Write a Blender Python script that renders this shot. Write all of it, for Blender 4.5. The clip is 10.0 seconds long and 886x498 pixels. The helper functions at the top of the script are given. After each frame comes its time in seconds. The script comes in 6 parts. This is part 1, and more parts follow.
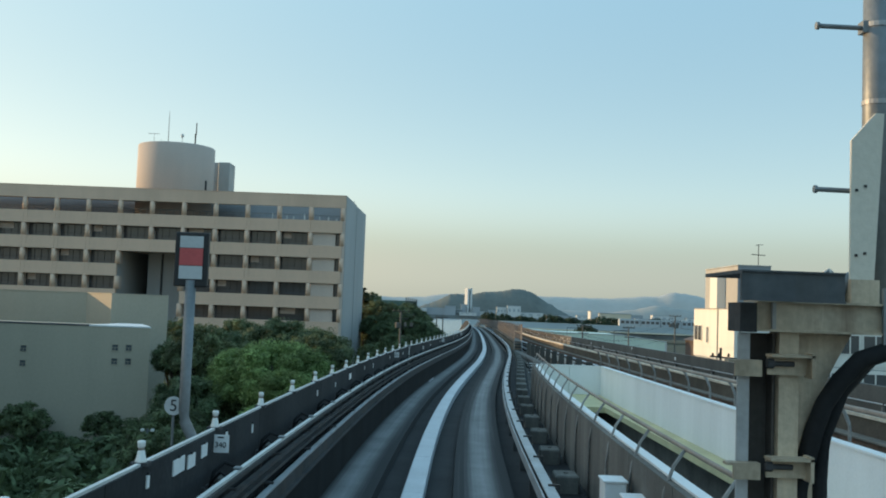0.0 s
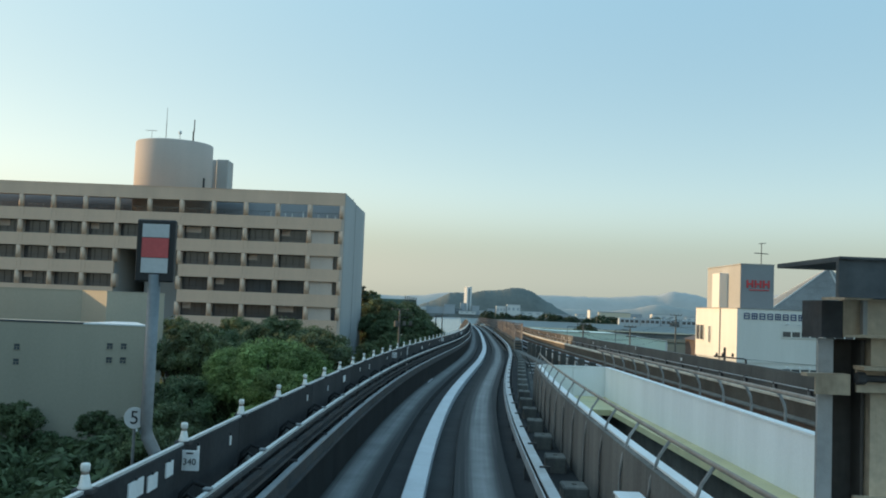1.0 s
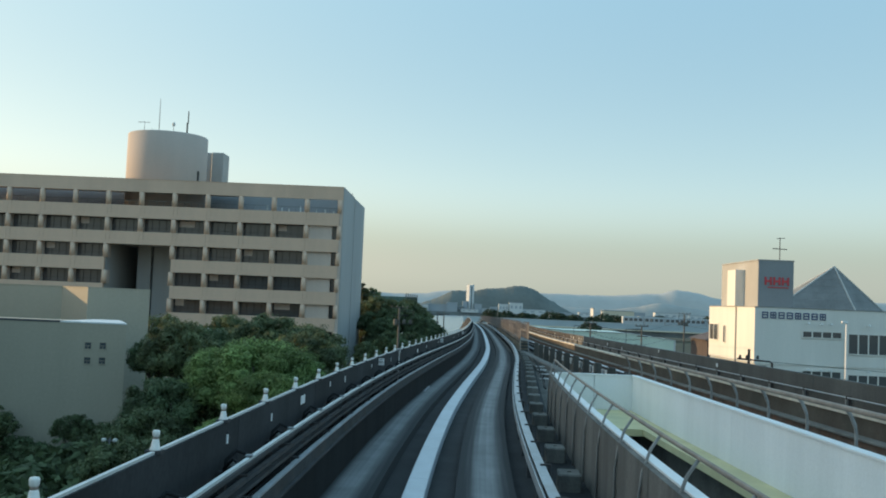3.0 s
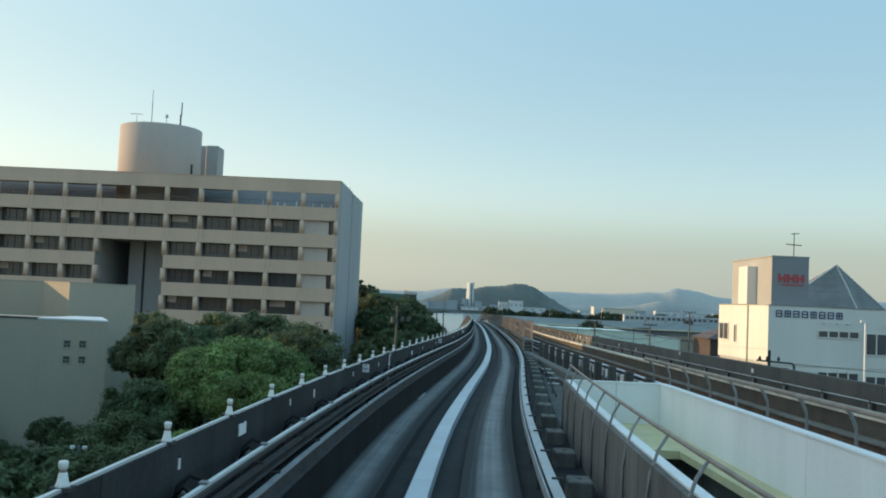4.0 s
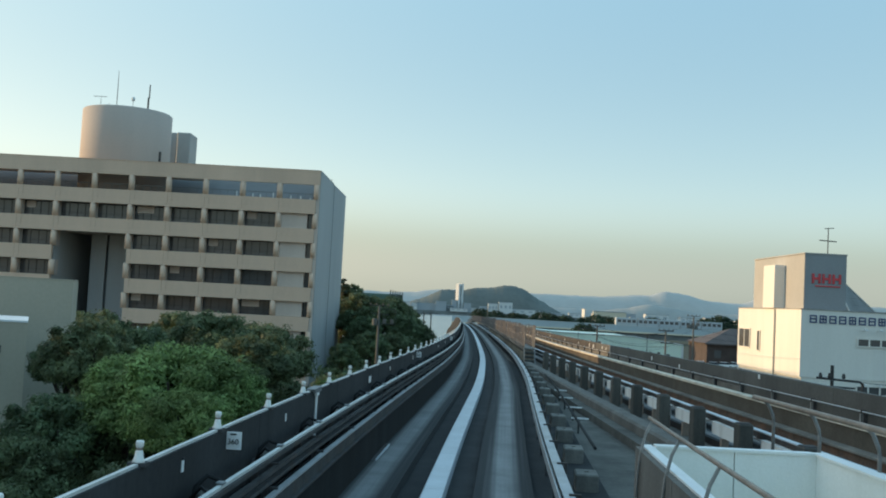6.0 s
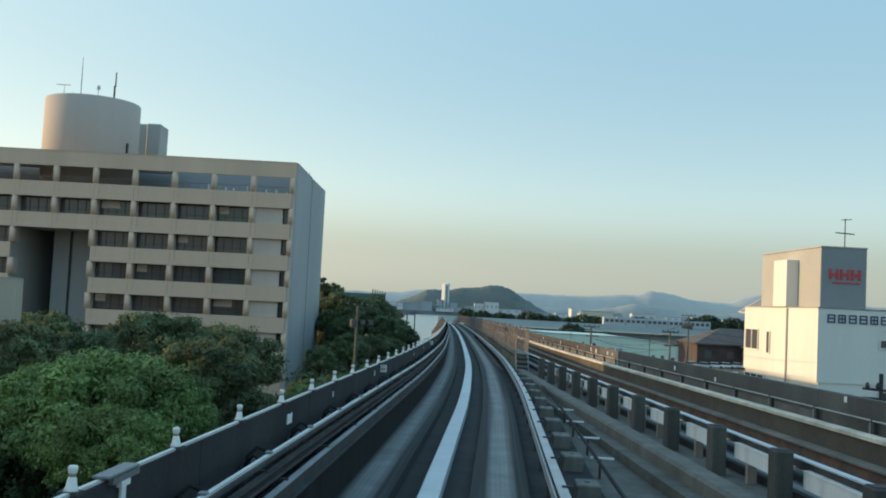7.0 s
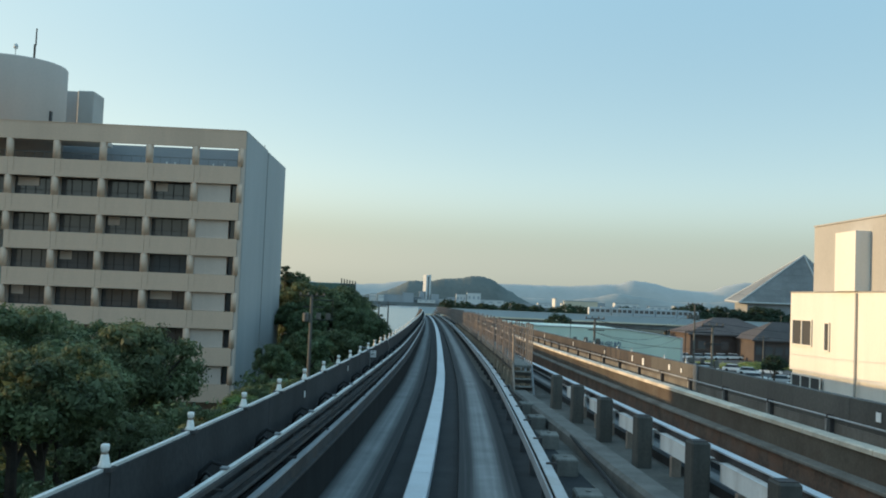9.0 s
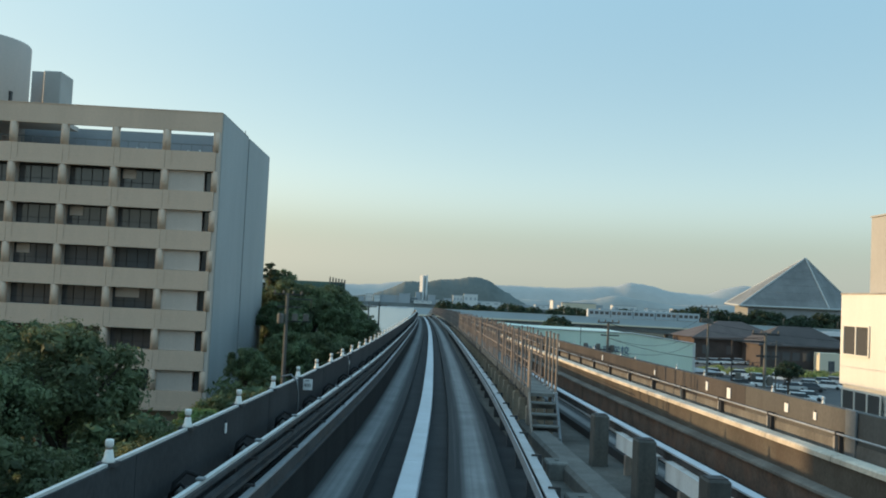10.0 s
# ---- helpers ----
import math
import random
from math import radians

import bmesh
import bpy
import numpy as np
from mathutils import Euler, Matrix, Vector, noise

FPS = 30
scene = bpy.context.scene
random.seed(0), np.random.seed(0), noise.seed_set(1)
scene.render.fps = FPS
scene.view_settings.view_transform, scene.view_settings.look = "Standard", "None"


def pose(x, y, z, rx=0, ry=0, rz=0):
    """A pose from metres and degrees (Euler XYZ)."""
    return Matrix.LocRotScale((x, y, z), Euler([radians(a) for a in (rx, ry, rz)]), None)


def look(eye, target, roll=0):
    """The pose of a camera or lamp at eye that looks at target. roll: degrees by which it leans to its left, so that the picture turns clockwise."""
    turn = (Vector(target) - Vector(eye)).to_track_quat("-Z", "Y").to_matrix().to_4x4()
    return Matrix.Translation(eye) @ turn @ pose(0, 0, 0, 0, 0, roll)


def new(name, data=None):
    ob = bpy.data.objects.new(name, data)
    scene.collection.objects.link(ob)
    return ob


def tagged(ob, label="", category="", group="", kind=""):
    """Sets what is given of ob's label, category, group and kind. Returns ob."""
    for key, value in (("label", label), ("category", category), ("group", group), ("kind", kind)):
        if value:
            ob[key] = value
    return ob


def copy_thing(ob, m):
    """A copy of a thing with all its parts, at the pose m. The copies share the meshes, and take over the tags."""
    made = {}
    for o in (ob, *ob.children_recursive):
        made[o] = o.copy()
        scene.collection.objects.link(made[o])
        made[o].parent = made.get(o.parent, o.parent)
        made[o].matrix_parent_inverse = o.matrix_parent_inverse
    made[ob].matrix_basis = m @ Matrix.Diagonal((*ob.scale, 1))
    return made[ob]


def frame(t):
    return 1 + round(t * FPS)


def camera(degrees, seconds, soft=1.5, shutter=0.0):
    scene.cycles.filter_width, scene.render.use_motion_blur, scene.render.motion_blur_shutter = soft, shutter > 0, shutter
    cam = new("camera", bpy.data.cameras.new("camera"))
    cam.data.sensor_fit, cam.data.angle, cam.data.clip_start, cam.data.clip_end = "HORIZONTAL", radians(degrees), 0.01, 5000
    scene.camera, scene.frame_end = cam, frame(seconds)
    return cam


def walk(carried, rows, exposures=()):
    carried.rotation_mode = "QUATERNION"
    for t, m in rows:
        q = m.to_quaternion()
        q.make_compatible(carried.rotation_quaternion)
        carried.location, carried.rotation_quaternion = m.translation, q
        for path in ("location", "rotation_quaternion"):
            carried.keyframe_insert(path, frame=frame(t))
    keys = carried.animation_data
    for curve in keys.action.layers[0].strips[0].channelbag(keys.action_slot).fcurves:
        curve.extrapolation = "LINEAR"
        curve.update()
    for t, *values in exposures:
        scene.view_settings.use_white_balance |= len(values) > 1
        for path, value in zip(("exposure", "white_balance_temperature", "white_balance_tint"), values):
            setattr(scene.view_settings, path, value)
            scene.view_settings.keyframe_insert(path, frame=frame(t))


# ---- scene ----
cam = camera(50.0, 10.0, soft=1.9)
PATH = [
    (0.0, pose(0.016, -0.032, 2.214, 93.508, -2.115, -0.120)),
    (0.5, pose(0.016, 0.378, 2.214, 93.502, -2.244, -0.153)),
    (1.0, pose(0.016, 0.880, 2.214, 93.425, -2.218, -0.158)),
    (1.5, pose(0.056, 1.610, 2.214, 93.313, -2.281, -0.122)),
    (2.0, pose(0.056, 2.567, 2.214, 93.256, -2.433, -0.118)),
    (2.5, pose(0.092, 3.706, 2.209, 93.303, -2.315, -0.031)),
    (4.0, pose(0.199, 8.311, 2.154, 93.157, -2.510, -0.016)),
    (4.5, pose(0.234, 10.271, 2.149, 93.031, -2.622, -0.075)),
    (5.0, pose(0.306, 12.578, 2.108, 93.077, -2.693, -0.102)),
    (5.5, pose(0.338, 14.931, 2.108, 93.207, -2.822, -0.316)),
    (7.0, pose(0.752, 23.332, 2.064, 93.313, -2.852, -1.504)),
    (7.5, pose(0.973, 26.629, 2.041, 93.107, -2.344, -1.899)),
    (8.0, pose(1.248, 30.054, 2.028, 92.827, -1.977, -2.067)),
    (8.5, pose(1.558, 33.739, 1.977, 92.762, -2.132, -2.279)),
    (9.0, pose(1.829, 37.560, 1.927, 92.841, -2.316, -2.584)),
    (9.5, pose(2.137, 41.449, 1.869, 92.832, -2.522, -2.721)),
    (10.0, pose(2.406, 45.475, 1.852, 92.904, -2.735, -2.778)),
]
walk(cam, PATH, exposures=((0.0, 1.82, 6800, 6.0), (10.0, 1.82, 6800, 6.0)))

# ---------------------------------------------------------------- world and sun
world = bpy.data.worlds.new("world")
scene.world = world
world.use_nodes = True
wn = world.node_tree.nodes
wl = world.node_tree.links
sky = wn.new("ShaderNodeTexSky")
sky.sky_type = "NISHITA"
sky.sun_disc = False
SUN_EL = 7.0
SUN_AZ = -76.0          # degrees clockwise from +y, seen from above
sky.sun_elevation = radians(SUN_EL)
sky.sun_rotation = radians(SUN_AZ)
sky.altitude = 20
sky.air_density = 1.0
sky.dust_density = 0.4
sky.ozone_density = 2.7
bg = wn["Background"]
bg.inputs["Strength"].default_value = 0.16
pale = wn.new("ShaderNodeHueSaturation")
pale.inputs["Saturation"].default_value = 1.2
wl.new(sky.outputs[0], pale.inputs["Color"])
even = wn.new("ShaderNodeGamma")
even.inputs["Gamma"].default_value = 0.46
wl.new(pale.outputs[0], even.inputs["Color"])
# hazy evening air: the low sky is greyed, never deep yellow
split = wn.new("ShaderNodeSeparateColor")
wl.new(even.outputs[0], split.inputs[0])
join = wn.new("ShaderNodeCombineColor")
wl.new(split.outputs["Green"], join.inputs["Green"])
for channel, op, share in (("Red", "SMOOTH_MIN", 0.92), ("Blue", "SMOOTH_MAX", 0.9)):
    grey = wn.new("ShaderNodeMath")
    grey.operation = "MULTIPLY"
    grey.inputs[1].default_value = share
    wl.new(split.outputs["Green"], grey.inputs[0])
    soft = wn.new("ShaderNodeMath")
    soft.operation = op
    soft.inputs[2].default_value = 0.15
    wl.new(split.outputs[channel], soft.inputs[0])
    wl.new(grey.outputs[0], soft.inputs[1])
    wl.new(soft.outputs[0], join.inputs[channel])
# and the haze that greys it also dims it
ratio = wn.new("ShaderNodeSeparateColor")
wl.new(join.outputs[0], ratio.inputs[0])
warm = wn.new("ShaderNodeMath")
warm.operation = "DIVIDE"
wl.new(ratio.outputs["Red"], warm.inputs[0])
wl.new(ratio.outputs["Blue"], warm.inputs[1])
dim = wn.new("ShaderNodeMapRange")
dim.interpolation_type = "SMOOTHSTEP"
dim.inputs["From Min"].default_value = 0.66
dim.inputs["From Max"].default_value = 1.04
dim.inputs["To Min"].default_value = 1.0
dim.inputs["To Max"].default_value = 0.68
wl.new(warm.outputs[0], dim.inputs["Value"])
haze = wn.new("ShaderNodeVectorMath")
haze.operation = "SCALE"
wl.new(join.outputs[0], haze.inputs[0])
wl.new(dim.outputs[0], haze.inputs["Scale"])
# the haze glows warm towards the sun and dulls away from it
way = wn.new("ShaderNodeTexCoord")
toward = wn.new("ShaderNodeVectorMath")
toward.operation = "DOT_PRODUCT"
wl.new(way.outputs["Generated"], toward.inputs[0])
toward.inputs[1].default_value = (-0.97, 0.242, 0.0)
share = wn.new("ShaderNodeMath")
share.operation = "MULTIPLY_ADD"
share.inputs[1].default_value = 0.5
share.inputs[2].default_value = 0.5
wl.new(toward.outputs["Value"], share.inputs[0])
glow = wn.new("ShaderNodeValToRGB")
glow.color_ramp.interpolation = "B_SPLINE"
e = glow.color_ramp.elements
e[0].position, e[0].color = 0.0, (0.42, 0.42, 0.43, 1)
e[1].position, e[1].color = 1.0, (0.74, 0.58, 0.47, 1)
for place, tint in ((0.34, (0.44, 0.445, 0.455, 1)), (0.58, (0.48, 0.48, 0.485, 1)), (0.79, (0.585, 0.515, 0.47, 1))):
    e.new(place).color = tint
wl.new(share.outputs[0], glow.inputs[0])
lit = wn.new("ShaderNodeVectorMath")
lit.operation = "MULTIPLY"
wl.new(haze.outputs[0], lit.inputs[0])
wl.new(glow.outputs[0], lit.inputs[1])
twice = wn.new("ShaderNodeVectorMath")
twice.operation = "SCALE"
# sky boosted overhead, out of view, as added fill light for the ground
height = wn.new("ShaderNodeSeparateXYZ")
wl.new(way.outputs["Generated"], height.inputs[0])
clear = wn.new("ShaderNodeMapRange")
clear.interpolation_type = "SMOOTHSTEP"
clear.inputs["From Min"].default_value = 0.2
clear.inputs["From Max"].default_value = 0.8
clear.inputs["To Min"].default_value = 2.0
clear.inputs["To Max"].default_value = 3.4
wl.new(height.outputs["Z"], clear.inputs["Value"])
wl.new(clear.outputs[0], twice.inputs["Scale"])
wl.new(lit.outputs[0], twice.inputs[0])
wl.new(twice.outputs[0], bg.inputs["Color"])
sun = bpy.data.lights.new("sun", "SUN")
sun.energy = 1.2
sun.angle = radians(0.6)
sun.color = (1.0, 0.7, 0.4)
sun_ob = new("sun", sun)
_a, _e = radians(SUN_AZ), radians(SUN_EL)
sun_way = Vector((math.sin(_a) * math.cos(_e), math.cos(_a) * math.cos(_e), math.sin(_e)))
sun_ob.matrix_world = look(sun_way * 200, (0, 0, 0))


# ---------------------------------------------------------------- materials
def mat(name, col, rough=0.7, metal=0.0, var=0.25, scale=2.0, fine=30.0, bump=0.15, stain=None, stain_amt=0.35,
        rand=0.0, spec=0.5, streak=False, edge=(0.45, 0.7)):
    m = bpy.data.materials.new(name)
    m.use_nodes = True
    n, l = m.node_tree.nodes, m.node_tree.links
    b = n["Principled BSDF"]
    b.inputs["Roughness"].default_value = rough
    b.inputs["Metallic"].default_value = metal
    b.inputs["Specular IOR Level"].default_value = spec
    tc = n.new("ShaderNodeTexCoord")
    mp = n.new("ShaderNodeMapping")
    l.new(tc.outputs["Object"], mp.inputs["Vector"])
    big = n.new("ShaderNodeTexNoise")
    big.inputs["Scale"].default_value = scale
    big.inputs["Detail"].default_value = 5
    big.inputs["Roughness"].default_value = 0.6
    sm = n.new("ShaderNodeTexNoise")
    sm.inputs["Scale"].default_value = fine
    sm.inputs["Detail"].default_value = 3
    l.new(mp.outputs[0], big.inputs["Vector"])
    l.new(tc.outputs["Object"], sm.inputs["Vector"])
    if streak:
        mp.inputs["Scale"].default_value = (1, 1, 0.18)
    ramp = n.new("ShaderNodeMapRange")
    ramp.inputs["From Min"].default_value = 0.3
    ramp.inputs["From Max"].default_value = 0.7
    ramp.inputs["To Min"].default_value = 1 - var
    ramp.inputs["To Max"].default_value = 1 + var
    l.new(big.outputs["Fac"], ramp.inputs["Value"])
    r2 = n.new("ShaderNodeMapRange")
    r2.inputs["From Min"].default_value = 0.3
    r2.inputs["From Max"].default_value = 0.7
    r2.inputs["To Min"].default_value = 1 - var * 0.5
    r2.inputs["To Max"].default_value = 1 + var * 0.5
    l.new(sm.outputs["Fac"], r2.inputs["Value"])
    mul = n.new("ShaderNodeMath")
    mul.operation = "MULTIPLY"
    l.new(ramp.outputs[0], mul.inputs[0])
    l.new(r2.outputs[0], mul.inputs[1])
    last = mul
    if rand:
        oi = n.new("ShaderNodeObjectInfo")
        r3 = n.new("ShaderNodeMapRange")
        r3.inputs["To Min"].default_value = 1 - rand
        r3.inputs["To Max"].default_value = 1 + rand
        l.new(oi.outputs["Random"], r3.inputs["Value"])
        m3 = n.new("ShaderNodeMath")
        m3.operation = "MULTIPLY"
        l.new(last.outputs[0], m3.inputs[0])
        l.new(r3.outputs[0], m3.inputs[1])
        last = m3
    base = n.new("ShaderNodeVectorMath")
    base.operation = "SCALE"
    base.inputs[0].default_value = col
    l.new(last.outputs[0], base.inputs["Scale"])
    out = base.outputs[0]
    if stain:
        st = n.new("ShaderNodeTexNoise")
        st.inputs["Scale"].default_value = scale * 0.8
        st.inputs["Detail"].default_value = 6
        st.inputs["Roughness"].default_value = 0.7
        off = n.new("ShaderNodeMapping")
        off.inputs["Location"].default_value = (7.3, 3.1, 1.7)
        if streak:
            off.inputs["Scale"].default_value = (1, 1, 0.12)
        l.new(tc.outputs["Object"], off.inputs["Vector"])
        l.new(off.outputs[0], st.inputs["Vector"])
        sr = n.new("ShaderNodeMapRange")
        sr.inputs["From Min"].default_value = edge[0]
        sr.inputs["From Max"].default_value = edge[1]
        sr.inputs["To Max"].default_value = stain_amt
        l.new(st.outputs["Fac"], sr.inputs["Value"])
        mx = n.new("ShaderNodeMix")
        mx.data_type = "RGBA"
        l.new(sr.outputs[0], mx.inputs["Factor"])
        l.new(out, mx.inputs["A"])
        mx.inputs["B"].default_value = (*stain, 1)
        out = mx.outputs["Result"]
    l.new(out, b.inputs["Base Color"])
    if bump:
        bp = n.new("ShaderNodeBump")
        bp.inputs["Strength"].default_value = bump
        bp.inputs["Distance"].default_value = 0.02
        l.new(sm.outputs["Fac"], bp.inputs["Height"])
        l.new(bp.outputs[0], b.inputs["Normal"])
    return m


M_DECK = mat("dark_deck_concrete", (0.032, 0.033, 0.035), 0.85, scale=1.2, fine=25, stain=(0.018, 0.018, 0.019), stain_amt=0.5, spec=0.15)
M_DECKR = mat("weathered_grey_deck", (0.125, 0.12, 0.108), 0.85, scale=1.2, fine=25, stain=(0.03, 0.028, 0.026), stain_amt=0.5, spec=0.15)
def worn_strip():
    m = mat("worn_running_concrete", (0.26, 0.26, 0.255), 0.8, scale=1.5, fine=40, var=0.18, spec=0.2)
    n, l = m.node_tree.nodes, m.node_tree.links
    b = n["Principled BSDF"]
    old = b.inputs["Base Color"].links[0].from_socket
    uv = n.new("ShaderNodeUVMap")
    uv.uv_map = "across"
    sep = n.new("ShaderNodeSeparateXYZ")
    l.new(uv.outputs[0], sep.inputs[0])
    mp = n.new("ShaderNodeMapping")
    mp.inputs["Scale"].default_value = (14, 0.12, 1)
    l.new(uv.outputs[0], mp.inputs["Vector"])
    no = n.new("ShaderNodeTexNoise")
    no.inputs["Scale"].default_value = 1.0
    no.inputs["Detail"].default_value = 4
    l.new(mp.outputs[0], no.inputs["Vector"])
    r = n.new("ShaderNodeValToRGB")
    e = r.color_ramp.elements
    e[0].position, e[0].color = 0.02, (1, 1, 1, 1)
    e[1].position, e[1].color = 0.98, (1, 1, 1, 1)
    for p, v in ((0.22, 0.82), (0.38, 0.12), (0.62, 0.1), (0.8, 0.8)):
        q = e.new(p)
        q.color = (v, v, v, 1)
    l.new(sep.outputs[0], r.inputs[0])
    ad = n.new("ShaderNodeMath")
    ad.operation = "MULTIPLY_ADD"
    ad.use_clamp = True
    l.new(no.outputs["Fac"], ad.inputs[0])
    ad.inputs[1].default_value = 0.7
    ad.inputs[2].default_value = -0.25
    ad2 = n.new("ShaderNodeMath")
    ad2.operation = "ADD"
    ad2.use_clamp = True
    l.new(ad.outputs[0], ad2.inputs[0])
    l.new(r.outputs[0], ad2.inputs[1])
    mx = n.new("ShaderNodeMix")
    mx.data_type = "RGBA"
    l.new(ad2.outputs[0], mx.inputs["Factor"])
    l.new(old, mx.inputs["A"])
    mx.inputs["B"].default_value = (0.025, 0.027, 0.029, 1)
    l.new(mx.outputs["Result"], b.inputs["Base Color"])
    return m


M_PAD = worn_strip()
M_COVER = mat("galvanised_cover_plate", (0.5, 0.53, 0.56), 0.5, metal=0.1, var=0.1, scale=1.5, rand=0.06, stain=(0.4, 0.4, 0.4), stain_amt=0.25)
M_RAIL = mat("galvanised_rail_steel", (0.4, 0.41, 0.42), 0.5, metal=0.3, var=0.15, scale=2, stain=(0.25, 0.18, 0.12), stain_amt=0.35)
M_STEELD = mat("dark_weathered_steel", (0.06, 0.06, 0.062), 0.8, spec=0.2, scale=3, stain=(0.12, 0.07, 0.04), stain_amt=0.3)
M_SKIRT = mat("near_black_side_beam", (0.02, 0.021, 0.022), 0.9, scale=1.5, fine=25, spec=0.1, stain=(0.03, 0.028, 0.026), stain_amt=0.4, streak=True)
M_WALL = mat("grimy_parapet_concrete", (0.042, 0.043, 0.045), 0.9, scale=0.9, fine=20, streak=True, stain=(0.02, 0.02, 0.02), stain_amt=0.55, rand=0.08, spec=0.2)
M_WALLR = mat("brown_stained_parapet", (0.066, 0.055, 0.048), 0.9, scale=0.8, fine=20, streak=True, stain=(0.022, 0.019, 0.018), stain_amt=0.6, rand=0.1)
M_WALLN = mat("grey_stained_parapet", (0.1, 0.094, 0.085), 0.9, scale=0.8, fine=20, streak=True, stain=(0.06, 0.055, 0.05), stain_amt=0.6, rand=0.08)
M_CAP = mat("pale_cap_metal", (0.62, 0.62, 0.6), 0.5, metal=0.2, var=0.12)
M_WHITE = mat("white_paint", (0.8, 0.8, 0.79), 0.55, var=0.06, scale=1.0, stain=(0.55, 0.55, 0.52), stain_amt=0.25, streak=True)
M_TROUGH = mat("dull_white_trough_paint", (0.75, 0.75, 0.73), 0.6, var=0.1, scale=2.0, stain=(0.25, 0.2, 0.16), stain_amt=0.5, streak=True)
M_PORC = mat("white_porcelain", (0.78, 0.77, 0.73), 0.35, var=0.08, stain=(0.3, 0.27, 0.22), stain_amt=0.35)
M_CONC = mat("light_concrete", (0.3, 0.29, 0.275), 0.85, scale=1.0, fine=25, streak=True, stain=(0.12, 0.11, 0.1), stain_amt=0.45)
M_CONCD = mat("dark_concrete_stub", (0.155, 0.146, 0.13), 0.9, scale=2.0, fine=25, streak=True, stain=(0.06, 0.05, 0.045), stain_amt=0.5, rand=0.15)
M_RUST = mat("rusty_fence_steel", (0.17, 0.14, 0.125), 0.8, metal=0.1, scale=3, stain=(0.3, 0.25, 0.21), stain_amt=0.5, rand=0.2)
M_BROWN = mat("brown_painted_rail", (0.26, 0.2, 0.16), 0.6, metal=0.1, scale=3, stain=(0.4, 0.33, 0.27), stain_amt=0.5)
M_BEIGE = mat("beige_duct_lid", (0.64, 0.56, 0.45), 0.7, scale=1.5, stain=(0.2, 0.16, 0.12), stain_amt=0.5, rand=0.08)
M_DUCT = mat("brown_grime_duct_wall", (0.1, 0.087, 0.07), 0.9, scale=0.9, fine=25, stain=(0.07, 0.045, 0.035), stain_amt=0.6, spec=0.2)
M_YELLOW = mat("pale_yellow_floor_paint", (0.62, 0.55, 0.31), 0.7, scale=1.0, var=0.1, stain=(0.35, 0.34, 0.22), stain_amt=0.4)
M_PIT = mat("dark_pit_lining", (0.08, 0.08, 0.08), 0.9)
M_TAN = mat("tan_precast_concrete", (0.66, 0.475, 0.355), 0.85, scale=0.25, fine=6, var=0.08, streak=True, stain=(0.48, 0.355, 0.27), stain_amt=0.35)
M_TANP = mat("tan_precast_panel", (0.57, 0.475, 0.41), 0.85, scale=0.3, fine=6, var=0.08, streak=True, stain=(0.33, 0.28, 0.24), stain_amt=0.3)
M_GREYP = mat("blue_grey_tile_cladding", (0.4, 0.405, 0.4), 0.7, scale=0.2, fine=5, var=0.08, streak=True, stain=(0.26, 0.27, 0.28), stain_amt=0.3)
M_SLOT = mat("dark_joint_and_recess_shade", (0.09, 0.095, 0.1), 0.8)
M_TANK = mat("pinkish_render", (0.5, 0.42, 0.37), 0.85, scale=0.2, fine=5, var=0.06, stain=(0.38, 0.32, 0.29), stain_amt=0.25, streak=True)
M_ANNEX = mat("grey_beige_render", (0.46, 0.40, 0.31), 0.9, scale=0.2, fine=5, var=0.07, streak=True, stain=(0.37, 0.325, 0.25), stain_amt=0.3)
M_WB = mat("cream_white_cladding", (0.78, 0.75, 0.69), 0.7, scale=0.3, fine=8, var=0.05, streak=True, stain=(0.55, 0.52, 0.47), stain_amt=0.3)
M_WGREY = mat("warm_grey_panel", (0.4, 0.385, 0.36), 0.7, scale=0.4, fine=8, var=0.07)
M_SLATE = mat("slate_painted_steel", (0.085, 0.092, 0.098), 0.7, scale=3, fine=20, spec=0.25, stain=(0.13, 0.11, 0.09), stain_amt=0.3, streak=True)
M_CHANNEL = mat("brown_grey_channel_steel", (0.12, 0.108, 0.098), 0.75, scale=4, fine=20, spec=0.2, stain=(0.07, 0.05, 0.04), stain_amt=0.5, streak=True)
M_LEDGE = mat("grimy_grey_ledge", (0.19, 0.18, 0.16), 0.9, scale=1.2, fine=20, spec=0.15, stain=(0.06, 0.05, 0.045), stain_amt=0.5)
M_RUSTB = mat("rust_blotched_beam", (0.13, 0.095, 0.075), 0.9, scale=2.2, fine=20, spec=0.15, var=0.3, stain=(0.26, 0.13, 0.085), stain_amt=0.6)
M_DGREY = mat("slate_grey_panel", (0.27, 0.28, 0.29), 0.6, scale=0.4, fine=8, var=0.07)
M_BLUEL = mat("navy_sign_paint", (0.03, 0.06, 0.16), 0.5)
M_RED = mat("faded_red_sign_paint", (0.6, 0.06, 0.07), 0.5)
# sign white toned down: shade on the boards is put into the colour
M_SIGNW = mat("shade_toned_sign_white", (0.5, 0.51, 0.51), 0.5, var=0.06)
M_REDB = mat("red_board_paint", (0.55, 0.09, 0.09), 0.5, var=0.1)
M_BLACK = mat("black_enamel", (0.015, 0.015, 0.017), 0.5)
M_INK = mat("dark_ink", (0.02, 0.02, 0.022), 0.6)
M_GALV = mat("dull_galvanised_post", (0.2, 0.21, 0.215), 0.5, metal=0.4, var=0.15, scale=3)
M_HSTEEL = mat("weathered_painted_steel", (0.5, 0.4, 0.29), 0.6, metal=0.1, scale=4.0, streak=True, stain=(0.16, 0.095, 0.055), stain_amt=0.7)
